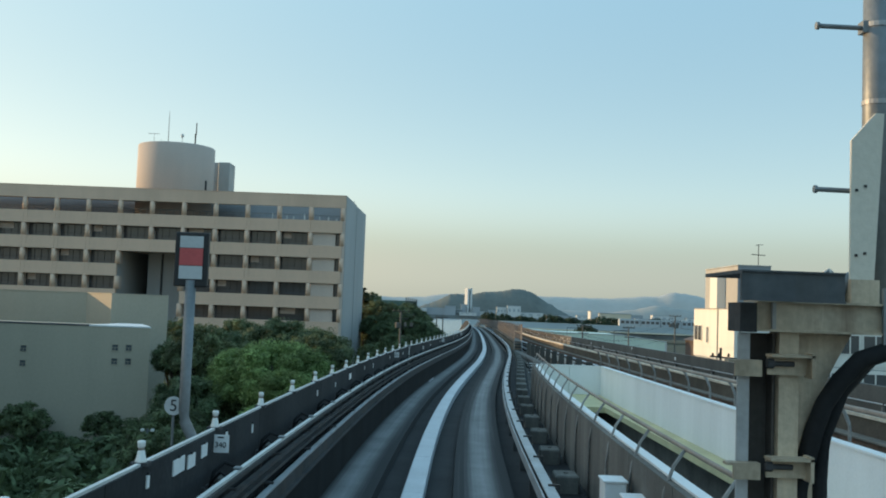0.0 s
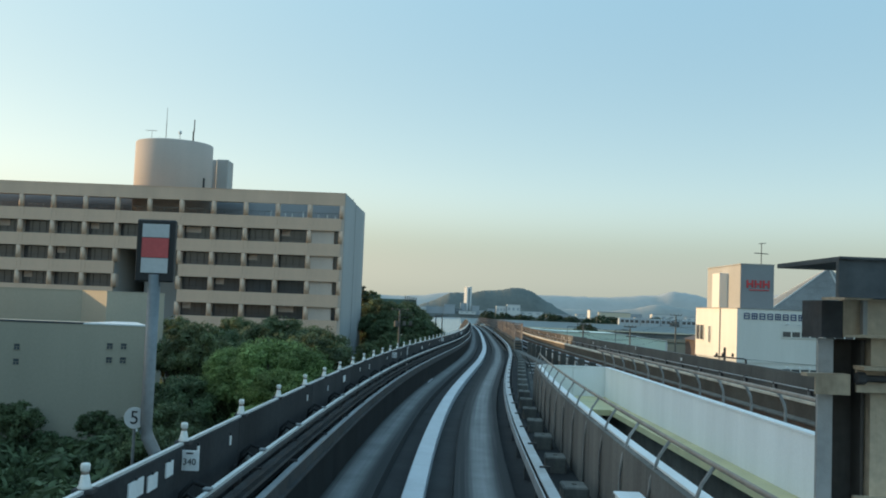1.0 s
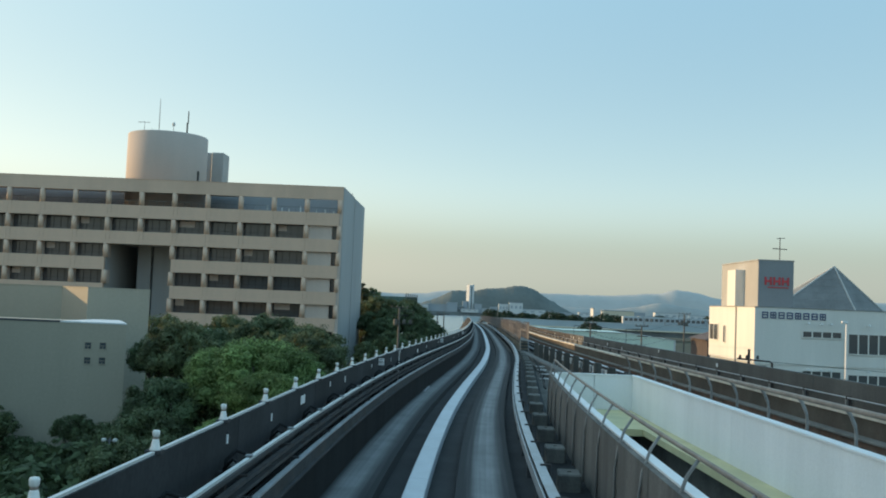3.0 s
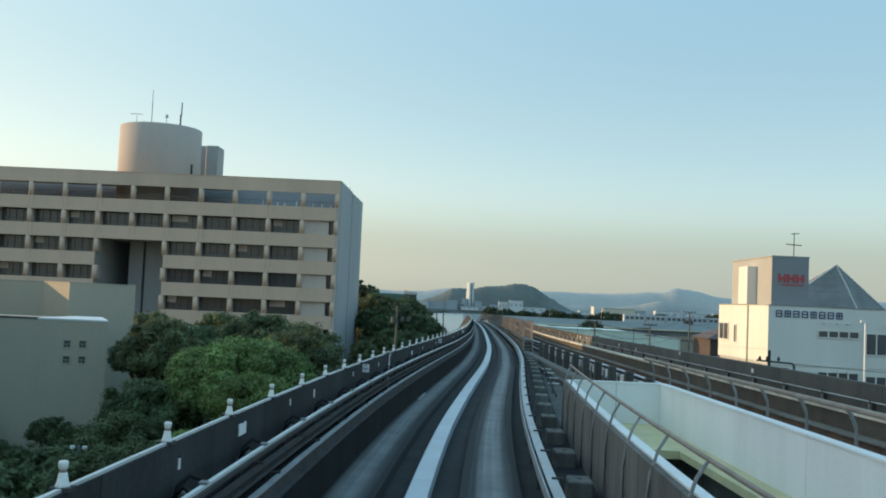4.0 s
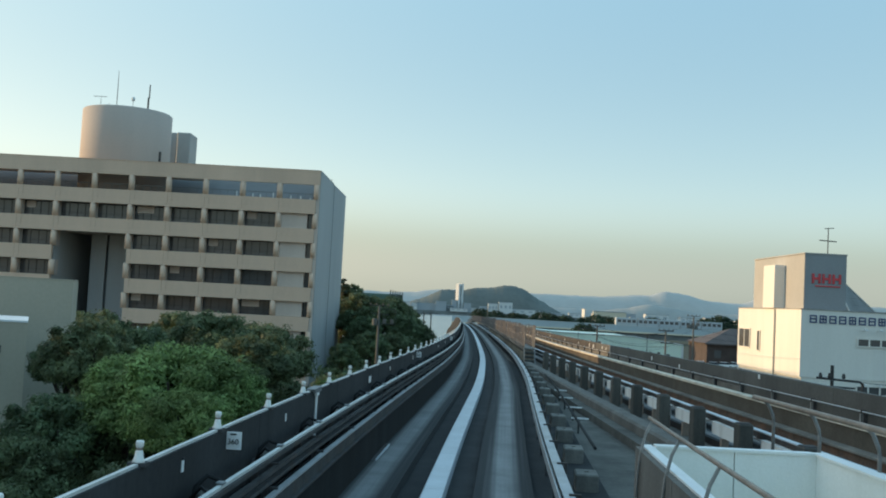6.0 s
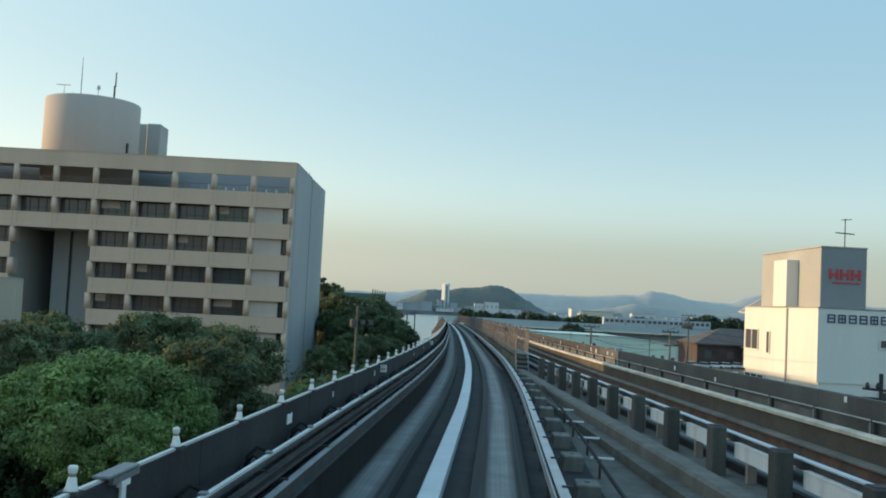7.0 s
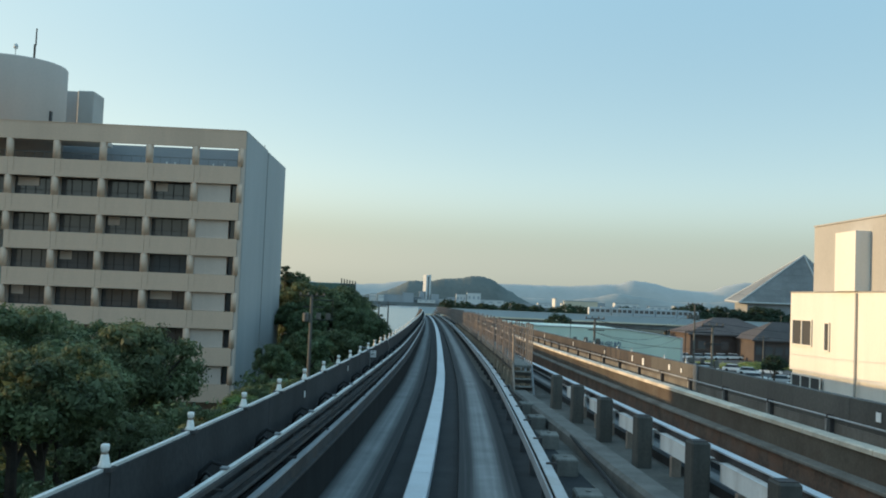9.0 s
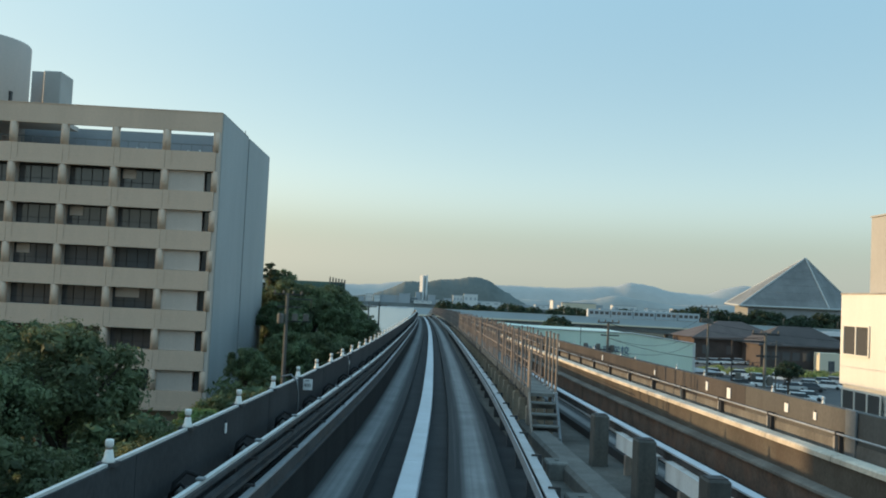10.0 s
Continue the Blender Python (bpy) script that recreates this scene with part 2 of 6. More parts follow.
M_CREAM = mat("cream_painted_plate", (0.66, 0.6, 0.5), 0.55, var=0.08, stain=(0.45, 0.38, 0.3), stain_amt=0.3, streak=True)
M_CABLE = mat("black_cable_rubber", (0.02, 0.02, 0.021), 0.85, bump=0.0, spec=0.2)
M_MINT = mat("pale_mint_metal_siding", (0.7, 0.78, 0.66), 0.6, scale=0.2, var=0.06, streak=True, stain=(0.4, 0.47, 0.45), stain_amt=0.3)
M_BRIDGE = mat("pale_blue_bridge_barrier", (0.4, 0.47, 0.5), 0.7, scale=0.1, var=0.06)
M_BRIDGED = mat("bridge_girder_grey", (0.15, 0.16, 0.16), 0.8, scale=0.1)
M_ROOFD = mat("dark_brown_roof", (0.075, 0.06, 0.055), 0.8, scale=0.2)
M_ROOFG = mat("grey_metal_roof", (0.3, 0.31, 0.31), 0.6, scale=0.2)
M_PYR = mat("grey_pyramid_cladding", (0.2, 0.2, 0.195), 0.8, metal=0.0, scale=0.06, fine=1.5, rand=0.03)
M_PYRE = mat("pale_ridge_trim", (0.46, 0.46, 0.44), 0.6)
M_CARW = mat("white_car_paint", (0.75, 0.76, 0.76), 0.3, var=0.03, bump=0)
M_CARS = mat("silver_car_paint", (0.45, 0.47, 0.48), 0.35, metal=0.4, var=0.03, bump=0)
M_CARD = mat("dark_car_paint", (0.06, 0.07, 0.08), 0.3, var=0.03, bump=0)
M_TYRE = mat("tyre_rubber", (0.02, 0.02, 0.02), 0.9)
M_GROUND = mat("dark_ground", (0.035, 0.045, 0.028), 0.95, scale=0.05, fine=1.0, var=0.35, stain=(0.035, 0.05, 0.02), stain_amt=0.6)
M_ASPH = mat("car_park_asphalt", (0.07, 0.07, 0.07), 0.9, scale=0.1, fine=2.0, var=0.2)
M_WOOD = mat("dark_bark", (0.06, 0.045, 0.035), 0.9, scale=4)
M_FARW = mat("distant_white_cladding", (0.62, 0.62, 0.6), 0.8, scale=0.02, var=0.05)
M_FARG = mat("distant_grey_cladding", (0.35, 0.38, 0.4), 0.8, scale=0.02, var=0.08)
M_FARC = mat("distant_cream_cladding", (0.7, 0.62, 0.48), 0.8, scale=0.02, var=0.05)
# distance haze is mixed into the base colours of these three
M_HILL1 = mat("haze_toned_wooded_hill", (0.16, 0.175, 0.165), 1.0, scale=0.02, fine=0.15, var=0.12, spec=0.0, bump=0)
M_HILL2 = mat("haze_toned_range", (0.46, 0.45, 0.425), 1.0, scale=0.01, fine=0.05, var=0.06, spec=0.0, bump=0)
M_HILL3 = mat("haze_toned_foothill", (0.36, 0.36, 0.34), 1.0, scale=0.01, fine=0.05, var=0.08, spec=0.0, bump=0)
M_TRAIN = mat("dull_silver_carriage", (0.42, 0.46, 0.48), 0.5, scale=0.05, var=0.05, bump=0)
M_SHORE = mat("far_shore", (0.18, 0.2, 0.2), 1.0, scale=0.05, var=0.2)
M_STUB = mat("sooty_concrete_stub", (0.085, 0.08, 0.07), 0.9, scale=2.5, fine=25, streak=True, stain=(0.035, 0.03, 0.027), stain_amt=0.6, rand=0.2)
M_KICK = mat("stained_cream_edge_steel", (0.34, 0.27, 0.2), 0.8, scale=2.5, streak=True, stain=(0.14, 0.075, 0.045), stain_amt=0.75, rand=0.2)
M_TREAD = mat("worn_grey_tread", (0.17, 0.165, 0.15), 0.85, scale=2.0, fine=30, stain=(0.05, 0.042, 0.036), stain_amt=0.6)
M_BLUEF = mat("faded_blue_lettering", (0.04, 0.085, 0.18), 0.6)
M_ROOFB = mat("weathered_brown_roof", (0.1, 0.075, 0.068), 0.8, scale=0.4, fine=4, var=0.2)
M_BRICKY = mat("brown_brick_wall", (0.075, 0.055, 0.048), 0.9, scale=0.6, fine=5, var=0.2)
M_NET = mat("green_net", (0.11, 0.19, 0.16), 0.8)


def leaf_mat(name, col, var=0.5):
    m = bpy.data.materials.new(name)
    m.use_nodes = True
    n, l = m.node_tree.nodes, m.node_tree.links
    b = n["Principled BSDF"]
    b.inputs["Roughness"].default_value = 0.65
    b.inputs["Specular IOR Level"].default_value = 0.25
    g = n.new("ShaderNodeNewGeometry")
    mr = n.new("ShaderNodeMapRange")
    mr.inputs["To Min"].default_value = 1 - var
    mr.inputs["To Max"].default_value = 1 + var
    l.new(g.outputs["Random Per Island"], mr.inputs["Value"])
    tc = n.new("ShaderNodeTexCoord")
    no = n.new("ShaderNodeTexNoise")
    no.inputs["Scale"].default_value = 0.8
    l.new(tc.outputs["Object"], no.inputs["Vector"])
    m2 = n.new("ShaderNodeMapRange")
    m2.inputs["From Min"].default_value = 0.35
    m2.inputs["From Max"].default_value = 0.65
    m2.inputs["To Min"].default_value = 0.65
    m2.inputs["To Max"].default_value = 1.4
    l.new(no.outputs["Fac"], m2.inputs["Value"])
    mu = n.new("ShaderNodeMath")
    mu.operation = "MULTIPLY"
    l.new(mr.outputs[0], mu.inputs[0])
    l.new(m2.outputs[0], mu.inputs[1])
    oi = n.new("ShaderNodeObjectInfo")
    hs = n.new("ShaderNodeHueSaturation")
    hs.inputs["Color"].default_value = (*col, 1)
    hm = n.new("ShaderNodeMapRange")
    hm.inputs["To Min"].default_value = 0.48
    hm.inputs["To Max"].default_value = 0.52
    l.new(oi.outputs["Random"], hm.inputs["Value"])
    l.new(hm.outputs[0], hs.inputs["Hue"])
    l.new(mu.outputs[0], hs.inputs["Value"])
    l.new(hs.outputs[0], b.inputs["Base Color"])
    tr = n.new("ShaderNodeBsdfTranslucent")
    l.new(hs.outputs[0], tr.inputs["Color"])
    mx = n.new("ShaderNodeMixShader")
    mx.inputs[0].default_value = 0.3
    l.new(b.outputs[0], mx.inputs[1])
    l.new(tr.outputs[0], mx.inputs[2])
    l.new(mx.outputs[0], n["Material Output"].inputs["Surface"])
    return m


M_LEAF = leaf_mat("bright_green_foliage", (0.225, 0.29, 0.1), 0.4)
M_LEAFD = leaf_mat("dark_green_foliage", (0.125, 0.158, 0.078), 0.4)
M_LEAFP = leaf_mat("pine_foliage", (0.05, 0.075, 0.045))


def glass_mat(name, col, rough=0.08):
    m = bpy.data.materials.new(name)
    m.use_nodes = True
    n, l = m.node_tree.nodes, m.node_tree.links
    b = n["Principled BSDF"]
    b.inputs["Base Color"].default_value = (*col, 1)
    b.inputs["Roughness"].default_value = rough
    b.inputs["Specular IOR Level"].default_value = 0.6
    tc = n.new("ShaderNodeTexCoord")
    no = n.new("ShaderNodeTexNoise")
    no.inputs["Scale"].default_value = 0.6
    l.new(tc.outputs["Object"], no.inputs["Vector"])
    bp = n.new("ShaderNodeBump")
    bp.inputs["Strength"].default_value = 0.06
    l.new(no.outputs["Fac"], bp.inputs["Height"])
    l.new(bp.outputs[0], b.inputs["Normal"])
    return m


M_GLASS = glass_mat("dark_window_glass", (0.1, 0.1, 0.102))
M_GLASSC = glass_mat("car_glass", (0.02, 0.022, 0.025), 0.05)
M_WATER = mat("calm_bay_water", (0.16, 0.2, 0.21), 0.25, var=0.05, scale=0.01, fine=0.3, bump=0.25, spec=0.6)


# ---------------------------------------------------------------- mesh helpers
def link(name, bm, material, parent=None, label="", smooth=False):
    me = bpy.data.meshes.new(name)
    bm.normal_update()
    bm.to_mesh(me)
    bm.free()
    for m in (material if isinstance(material, (list, tuple)) else (material,)):
        me.materials.append(m)
    if smooth:
        me.polygons.foreach_set("use_smooth", [True] * len(me.polygons))
    ob = new(name, me)
    if parent is not None:
        ob.parent = parent
    if label:
        ob["label"] = label
    return ob


def part(name, bm, material, parent, label="", smooth=False):
    return link(name, bm, material, parent, label, smooth)


def thing(name, at=(0, 0, 0), label="", category="", group="", kind="", rz=0):
    e = new(name)
    e.empty_display_size = 0.2
    e.matrix_basis = pose(*at, 0, 0, rz)
    return tagged(e, label, category, group, kind)


def box(x0, x1, y0, y1, z0, z1, bm=None, bevel=0.0):
    own = bmesh.new() if bm is None or bevel else bm
    v = [own.verts.new((x, y, z)) for z in (z0, z1) for x, y in ((x0, y0), (x1, y0), (x1, y1), (x0, y1))]
    for f in ((3, 2, 1, 0), (4, 5, 6, 7), (0, 1, 5, 4), (1, 2, 6, 5), (2, 3, 7, 6), (3, 0, 4, 7)):
        own.faces.new([v[i] for i in f])
    if bevel:
        bmesh.ops.bevel(own, geom=own.edges[:], offset=bevel, segments=1, affect="EDGES")
        if bm is not None:
            tmp = bpy.data.meshes.new("tmp")
            own.to_mesh(tmp)
            own.free()
            bm.from_mesh(tmp)
            bpy.data.meshes.remove(tmp)
            return bm
    return own


def lathe(profile, seg=12, bm=None, at=(0, 0, 0)):
    """Turns a profile of (radius, height) about the upright axis."""
    bm = bm or bmesh.new()
    rings = []
    for r, z in profile:
        rings.append([bm.verts.new((at[0] + r * math.cos(2 * math.pi * i / seg), at[1] + r * math.sin(2 * math.pi * i / seg), at[2] + z)) for i in range(seg)])
    for a, b in zip(rings, rings[1:]):
        for i in range(seg):
            bm.faces.new((a[i], a[(i + 1) % seg], b[(i + 1) % seg], b[i]))
    bm.faces.new(rings[0][::-1])
    bm.faces.new(rings[-1])
    return bm


def tube(points, r, seg=6, bm=None):
    """A round bar through the given places; r may be one radius or one a place."""
    bm = bm or bmesh.new()
    pts = [Vector(p) for p in points]
    rs = r if isinstance(r, (list, tuple)) else [r] * len(pts)
    rings = []
    for i, p in enumerate(pts):
        d = (pts[min(i + 1, len(pts) - 1)] - pts[max(i - 1, 0)]).normalized()
        u = d.cross(Vector((0, 0, 1)))
        if u.length < 0.1:
            u = d.cross(Vector((0, 1, 0)))
        u.normalize()
        w = d.cross(u)
        rings.append([bm.verts.new(p + rs[i] * (u * math.cos(2 * math.pi * k / seg) + w * math.sin(2 * math.pi * k / seg))) for k in range(seg)])
    for a, b in zip(rings, rings[1:]):
        for k in range(seg):
            bm.faces.new((a[k], b[k], b[(k + 1) % seg], a[(k + 1) % seg]))
    bm.faces.new(rings[0])
    bm.faces.new(rings[-1][::-1])
    return bm


# ---------------------------------------------------------------- the lines of the two guideways
LY = [-40, 0, 11.35, 17.7, 26, 33, 40.2, 46.7, 56.8, 66.5, 76, 99, 115, 160, 200, 225, 245, 265, 285, 300]
LX = [-0.4, -0.36, -0.25, -0.08, 0.33, 0.84, 1.43, 1.96, 2.63, 3.16, 3.56, 4.42, 4.97, 6.25, 7.1, 7.3, 6.2, 2.5, -5, -14]
RY = [-40, 0, 20, 40, 60, 70, 80, 99, 115, 160, 200, 225, 245, 265, 285, 300]
RX = [7.35, 7.1, 6.95, 6.87, 6.85, 6.92, 7.12, 7.77, 8.32, 9.6, 10.45, 10.65, 9.6, 6.0, -1.5, -10.5]


def spline(xs, ys):
    xs, ys = np.array(xs, float), np.array(ys, float)
    m = np.gradient(ys, xs)

    def f(x):
        i = int(min(max(np.searchsorted(xs, x) - 1, 0), len(xs) - 2))
        h = xs[i + 1] - xs[i]
        t = (x - xs[i]) / h
        return float((2 * t ** 3 - 3 * t ** 2 + 1) * ys[i] + (t ** 3 - 2 * t ** 2 + t) * h * m[i]
                     + (-2 * t ** 3 + 3 * t ** 2) * ys[i + 1] + (t ** 3 - t ** 2) * h * m[i + 1])
    return f


left_x, right_x = spline(LY, LX), spline(RY, RX)


def rise(y):
    return -0.0085 * y - 0.004 * max(0.0, y - 218) ** 2


def station(line, y, d, h):
    """The place d metres right of a guideway's middle and h above its running surface."""
    s = (line(y + 0.5) - line(y - 0.5))
    n = Vector((1, -s, 0)).normalized()
    return Vector((line(y), y, rise(y))) + n * d + Vector((0, 0, h))


def heading(line, y):
    return -math.degrees(math.atan(line(y + 0.5) - line(y - 0.5)))


def steps(y0, y1, near=2.0, far=6.0):
    out, y = [], y0
    while y < y1 - 0.01:
        out.append(y)
        y += near if y < 90 else far
    out.append(y1)
    return out


def sweep(line, profile, y0, y1, bm=None, near=2.0, far=6.0):
    """Draws a closed outline of (d, h) along a guideway."""
    bm = bm or bmesh.new()
    rings = [[bm.verts.new(station(line, y, d, h)) for d, h in profile] for y in steps(y0, y1, near, far)]
    k = len(profile)
    for a, b in zip(rings, rings[1:]):
        for i in range(k):
            bm.faces.new((a[i], b[i], b[(i + 1) % k], a[(i + 1) % k]))
    bm.faces.new(rings[0])
    bm.faces.new(rings[-1][::-1])
    return bm


def rect(d0, d1, h0, h1):
    return [(d0, h0), (d0, h1), (d1, h1), (d1, h0)]


GZ = -11.0      # level of the ground
Y0, Y1 = -20.0, 248.0

# ---------------------------------------------------------------- ground and water
bm = bmesh.new()
v = [bm.verts.new(p) for p in ((-3000, -600, GZ - 1.5), (3000, -600, GZ - 1.5), (3000, 4500, GZ - 1.5), (-3000, 4500, GZ - 1.5))]
bm.faces.new(v)
# land in front of the bay
for x0, x1, y0, y1 in ((-3000, 3000, -600, 235), (46, 3000, 235, 660)):
    box(x0, x1, y0, y1, GZ - 3.0, GZ, bm)
tagged(link("ground", bm, M_GROUND), "dark rough ground of soil and grass under the viaduct", "ground", kind="structure")
bm = bmesh.new()
v = [bm.verts.new(p) for p in ((-2900, 235, GZ - 0.8), (2900, 235, GZ - 0.8), (2900, 1300, GZ - 0.8), (-2900, 1300, GZ - 0.8))]
bm.faces.new(v)
tagged(link("water", bm, M_WATER), "calm pale grey bay water with faint ripples", "water", kind="structure")
bm = box(52, 140, 165, 300, GZ, GZ + 0.02)
tagged(link("pavement", bm, M_ASPH), "worn grey asphalt of the car park", "car park", kind="structure")

# ---------------------------------------------------------------- left guideway
def running_strip(line, d, half, parent):
    """A concrete strip, worn pale down its middle by the wheels."""
    prof = [(d - half - 0.02, -0.12)] + [(d - half + 2 * half * i / 8, 0.0) for i in range(9)] + [(d + half + 0.02, -0.12)]
    bm = sweep(line, prof, Y0, Y1)
    uv = bm.loops.layers.uv.new("across")
    bm.verts.index_update()
    bm.verts.ensure_lookup_table()
    k = len(prof)
    for f in bm.faces:
        for l in f.loops:
            i = l.vert.index % k
            l[uv].uv = (min(max((i - 1) / 8, 0), 1), l.vert.co.y)
    return part("running_strip", bm, M_PAD, parent, "pale worn concrete")


g = thing("guideway", label="dark concrete guideway deck with two worn running strips", category="guideway", kind="structure")
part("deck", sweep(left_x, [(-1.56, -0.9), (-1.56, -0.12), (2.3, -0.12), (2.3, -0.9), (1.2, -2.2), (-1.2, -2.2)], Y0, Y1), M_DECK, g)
for s in (-1, 1):
    running_strip(left_x, s * 0.87, 0.38, g)
g2 = thing("guideway", label="dark concrete guideway deck beside a walkway", category="guideway", kind="structure")
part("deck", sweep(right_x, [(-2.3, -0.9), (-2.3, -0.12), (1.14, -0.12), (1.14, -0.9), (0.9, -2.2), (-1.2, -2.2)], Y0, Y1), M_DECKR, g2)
for d in (-0.52, 0.18):
    running_strip(right_x, d, 0.22, g2)

# cover plates down the middle
cov = thing("cable_cover", label="pale galvanised cover plates along the guideway's middle", category="cable cover")
y = -6.0
while y < 240:
    step = 2.95 if y < 120 else 12.0
    part("plate", sweep(left_x, [(-0.13, -0.12), (-0.13, 0.045), (-0.115, 0.055), (0.115, 0.055), (0.13, 0.045), (0.13, -0.12)], y, min(y + step - 0.012, Y1), near=1.0, far=3.0), M_COVER, cov)
    y += step

# piers that carry the two decks
pier = None
for yq in range(-10, 240, 25):
    for line in (left_x, right_x):
        p = station(line, yq, 0, 0)
        t = thing("viaduct_pier", (p.x, p.y, GZ), "plain grey concrete pier under the guideway deck", "pier", "viaduct piers", rz=heading(line, yq))
        part("shaft", box(-0.8, 0.8, -0.7, 0.7, -4.0, p.z - 2.21 - GZ, bevel=0.08), M_CONC, t)

# guide rails
def guide_rail(line, d, top, y0, y1, side, label, mat_top=None, brackets=True, pitch=2.14, half=0.06, plate=True):
    t = thing("guide_rail", label=label, category="guide rail")
    m = mat_top or M_RAIL
    part("flange", sweep(line, rect(d - half, d + half, top - 0.02, top), y0, y1), m, t)
    if plate:
        part("face_plate", sweep(line, rect(d - side * (half + 0.03) - 0.008, d - side * (half + 0.03) + 0.008, top - 0.16, top - 0.03), y0, y1), M_RAIL, t)
    part("web", sweep(line, rect(d - 0.015, d + 0.015, top - 0.15, top - 0.02), y0, y1), M_STEELD, t)
    part("foot", sweep(line, rect(d - 0.06, d + 0.06, top - 0.17, top - 0.15), y0, y1), M_RAIL if plate else M_STEELD, t)
    if brackets:
        y, arm, leg = y0 + 0.6, None, None
        while y < min(y1, 120):
            p, r = station(line, y, d, 0), heading(line, y)
            if arm is None:
                bm = box(0.0, 0.13, -0.02, 0.02, top, top + 0.02)
                box(0.085, 0.13, -0.02, 0.02, top - 0.12, top, bm)
                arm = part("clamp", bm, M_STEELD, t)
                leg = part("bracket_leg", box(-0.04 if plate else 0.0, 0.09, -0.05, 0.05, -0.12, top - 0.17), M_STEELD, t)
                a, b = arm, leg
            else:
                a, b = arm.copy(), leg.copy()
                scene.collection.objects.link(a), scene.collection.objects.link(b)
            for o in (a, b):
                o.matrix_basis = pose(p.x, p.y, p.z, 0, 0, r) @ Matrix.Diagonal((side, 1, 1, 1))
            y += pitch
    return t


guide_rail(left_x, 1.53, 0.39, Y0, Y1, 1, "pale galvanised steel guide rail with dark clamps")
guide_rail(left_x, -1.1, 0.68, Y0, Y1, -1, "grey steel guide rail below the parapet", M_RAIL, half=0.028, plate=False)

# near-black filler strip closing the gap below the left guide rail
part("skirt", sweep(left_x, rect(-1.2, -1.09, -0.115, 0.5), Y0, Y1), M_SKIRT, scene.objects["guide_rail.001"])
pw = thing("conductor_rail", label="grey conductor rail cover with pale lit top edge", category="conductor rail")
part("cover", sweep(left_x, [(-1.204, 0.92), (-1.204, 0.952), (-1.196, 0.96), (-1.156, 0.96), (-1.148, 0.952), (-1.148, 0.92)], Y0, Y1), M_STEELD, pw)
part("top_edge", sweep(left_x, rect(-1.194, -1.16, 0.961, 0.984), Y0, Y1), M_CAP, pw, "pale metal top edge")
for h in (0.73, 0.81):
    part("bar", sweep(left_x, rect(-1.212, -1.164, h - 0.016, h + 0.016), Y0, Y1), M_STEELD, pw)

# ---------------------------------------------------------------- parapets
def parapet(line, d_in, d_out, top, y0, y1, material, name, label, pitch, cap, near_mat, low_top):
    w = thing(name, label=label, category="parapet wall", kind="structure")
    y = y0
    while y < y1 - 0.1:
        e = min(y + (pitch if y < 110 else 10), y1)
        part("panel", sweep(line, rect(d_in, d_out, -0.9, float(np.interp(y, (38, 64), (low_top, top)))), y, e - 0.012, near=3.0), material if y > 56 else near_mat, w)
        y = e
    if cap:
        part("coping", sweep(line, rect(-1.488, -1.46, top, top + 0.018), y0, y1), M_CAP, w, "pale metal coping")
    return w


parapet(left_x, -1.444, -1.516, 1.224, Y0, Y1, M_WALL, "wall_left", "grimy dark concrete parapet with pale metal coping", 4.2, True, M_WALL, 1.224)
parapet(right_x, 1.0, 1.14, 1.21, Y0, Y1, M_WALLR, "wall_right", "brown-stained concrete parapet lit by low sun", 5.0, False, M_WALLN, 1.23)
# added strip that tones the wall's lower half; no fitting is known there
part("lower_board", sweep(right_x, rect(0.984, 0.996, 0.3, 0.84), 40, Y1), M_CONCD, scene.objects["wall_right"], "strip added over the lower half of the parapet")

# plain block added beyond the view only to shade the near tracks
bm = box(-52, -38, -70, 68.0, GZ, 8.0)
tagged(link("wall_station", bm, M_CONC), "unseen plain block added to shade the near tracks", "wall", kind="structure")

# ---------------------------------------------------------------- small things along the left parapet
def wall_insulator():
    t = thing("wall_insulator", label="small white bell-shaped insulator post on the parapet coping", category="insulator", group="insulators along the parapet")
    part("skirt", lathe([(0.062, 0.0), (0.066, 0.012), (0.05, 0.04), (0.038, 0.1), (0.03, 0.115)], 12), M_PORC, t, smooth=True)
    part("collar", lathe([(0.03, 0.112), (0.034, 0.12), (0.03, 0.135)], 12), M_BROWN, t, "brown collar", smooth=True)
    part("head", lathe([(0.028, 0.133), (0.04, 0.145), (0.043, 0.185), (0.036, 0.2), (0.01, 0.204)], 12), M_PORC, t, smooth=True)
    part("foot_plate", box(-0.09, 0.09, -0.075, 0.075, -0.03, 0.004), M_STEELD, t)
    return t


first = wall_insulator()
k = -3
while True:
    y = float(np.interp(k, (-3, 0, 2, 4, 6, 8, 12, 16, 20, 24, 28, 33, 100), (0.4, 5.88, 9.57, 13.15, 16.5, 19.85, 26.6, 33.2, 39.75, 46.2, 52.6, 60.9, 172.0)))
    if y > 171:
        break
    p = station(left_x, y, -1.474, 1.243)
    m = pose(p.x, p.y, p.z, random.uniform(-2, 2), random.uniform(-2, 2), heading(left_x, y)) @ Matrix.Diagonal((0.6, 0.6, 0.66, 1))
    if k == -3:
        keep = m
    else:
        copy_thing(first, m)
    k += 1
first.matrix_basis = keep


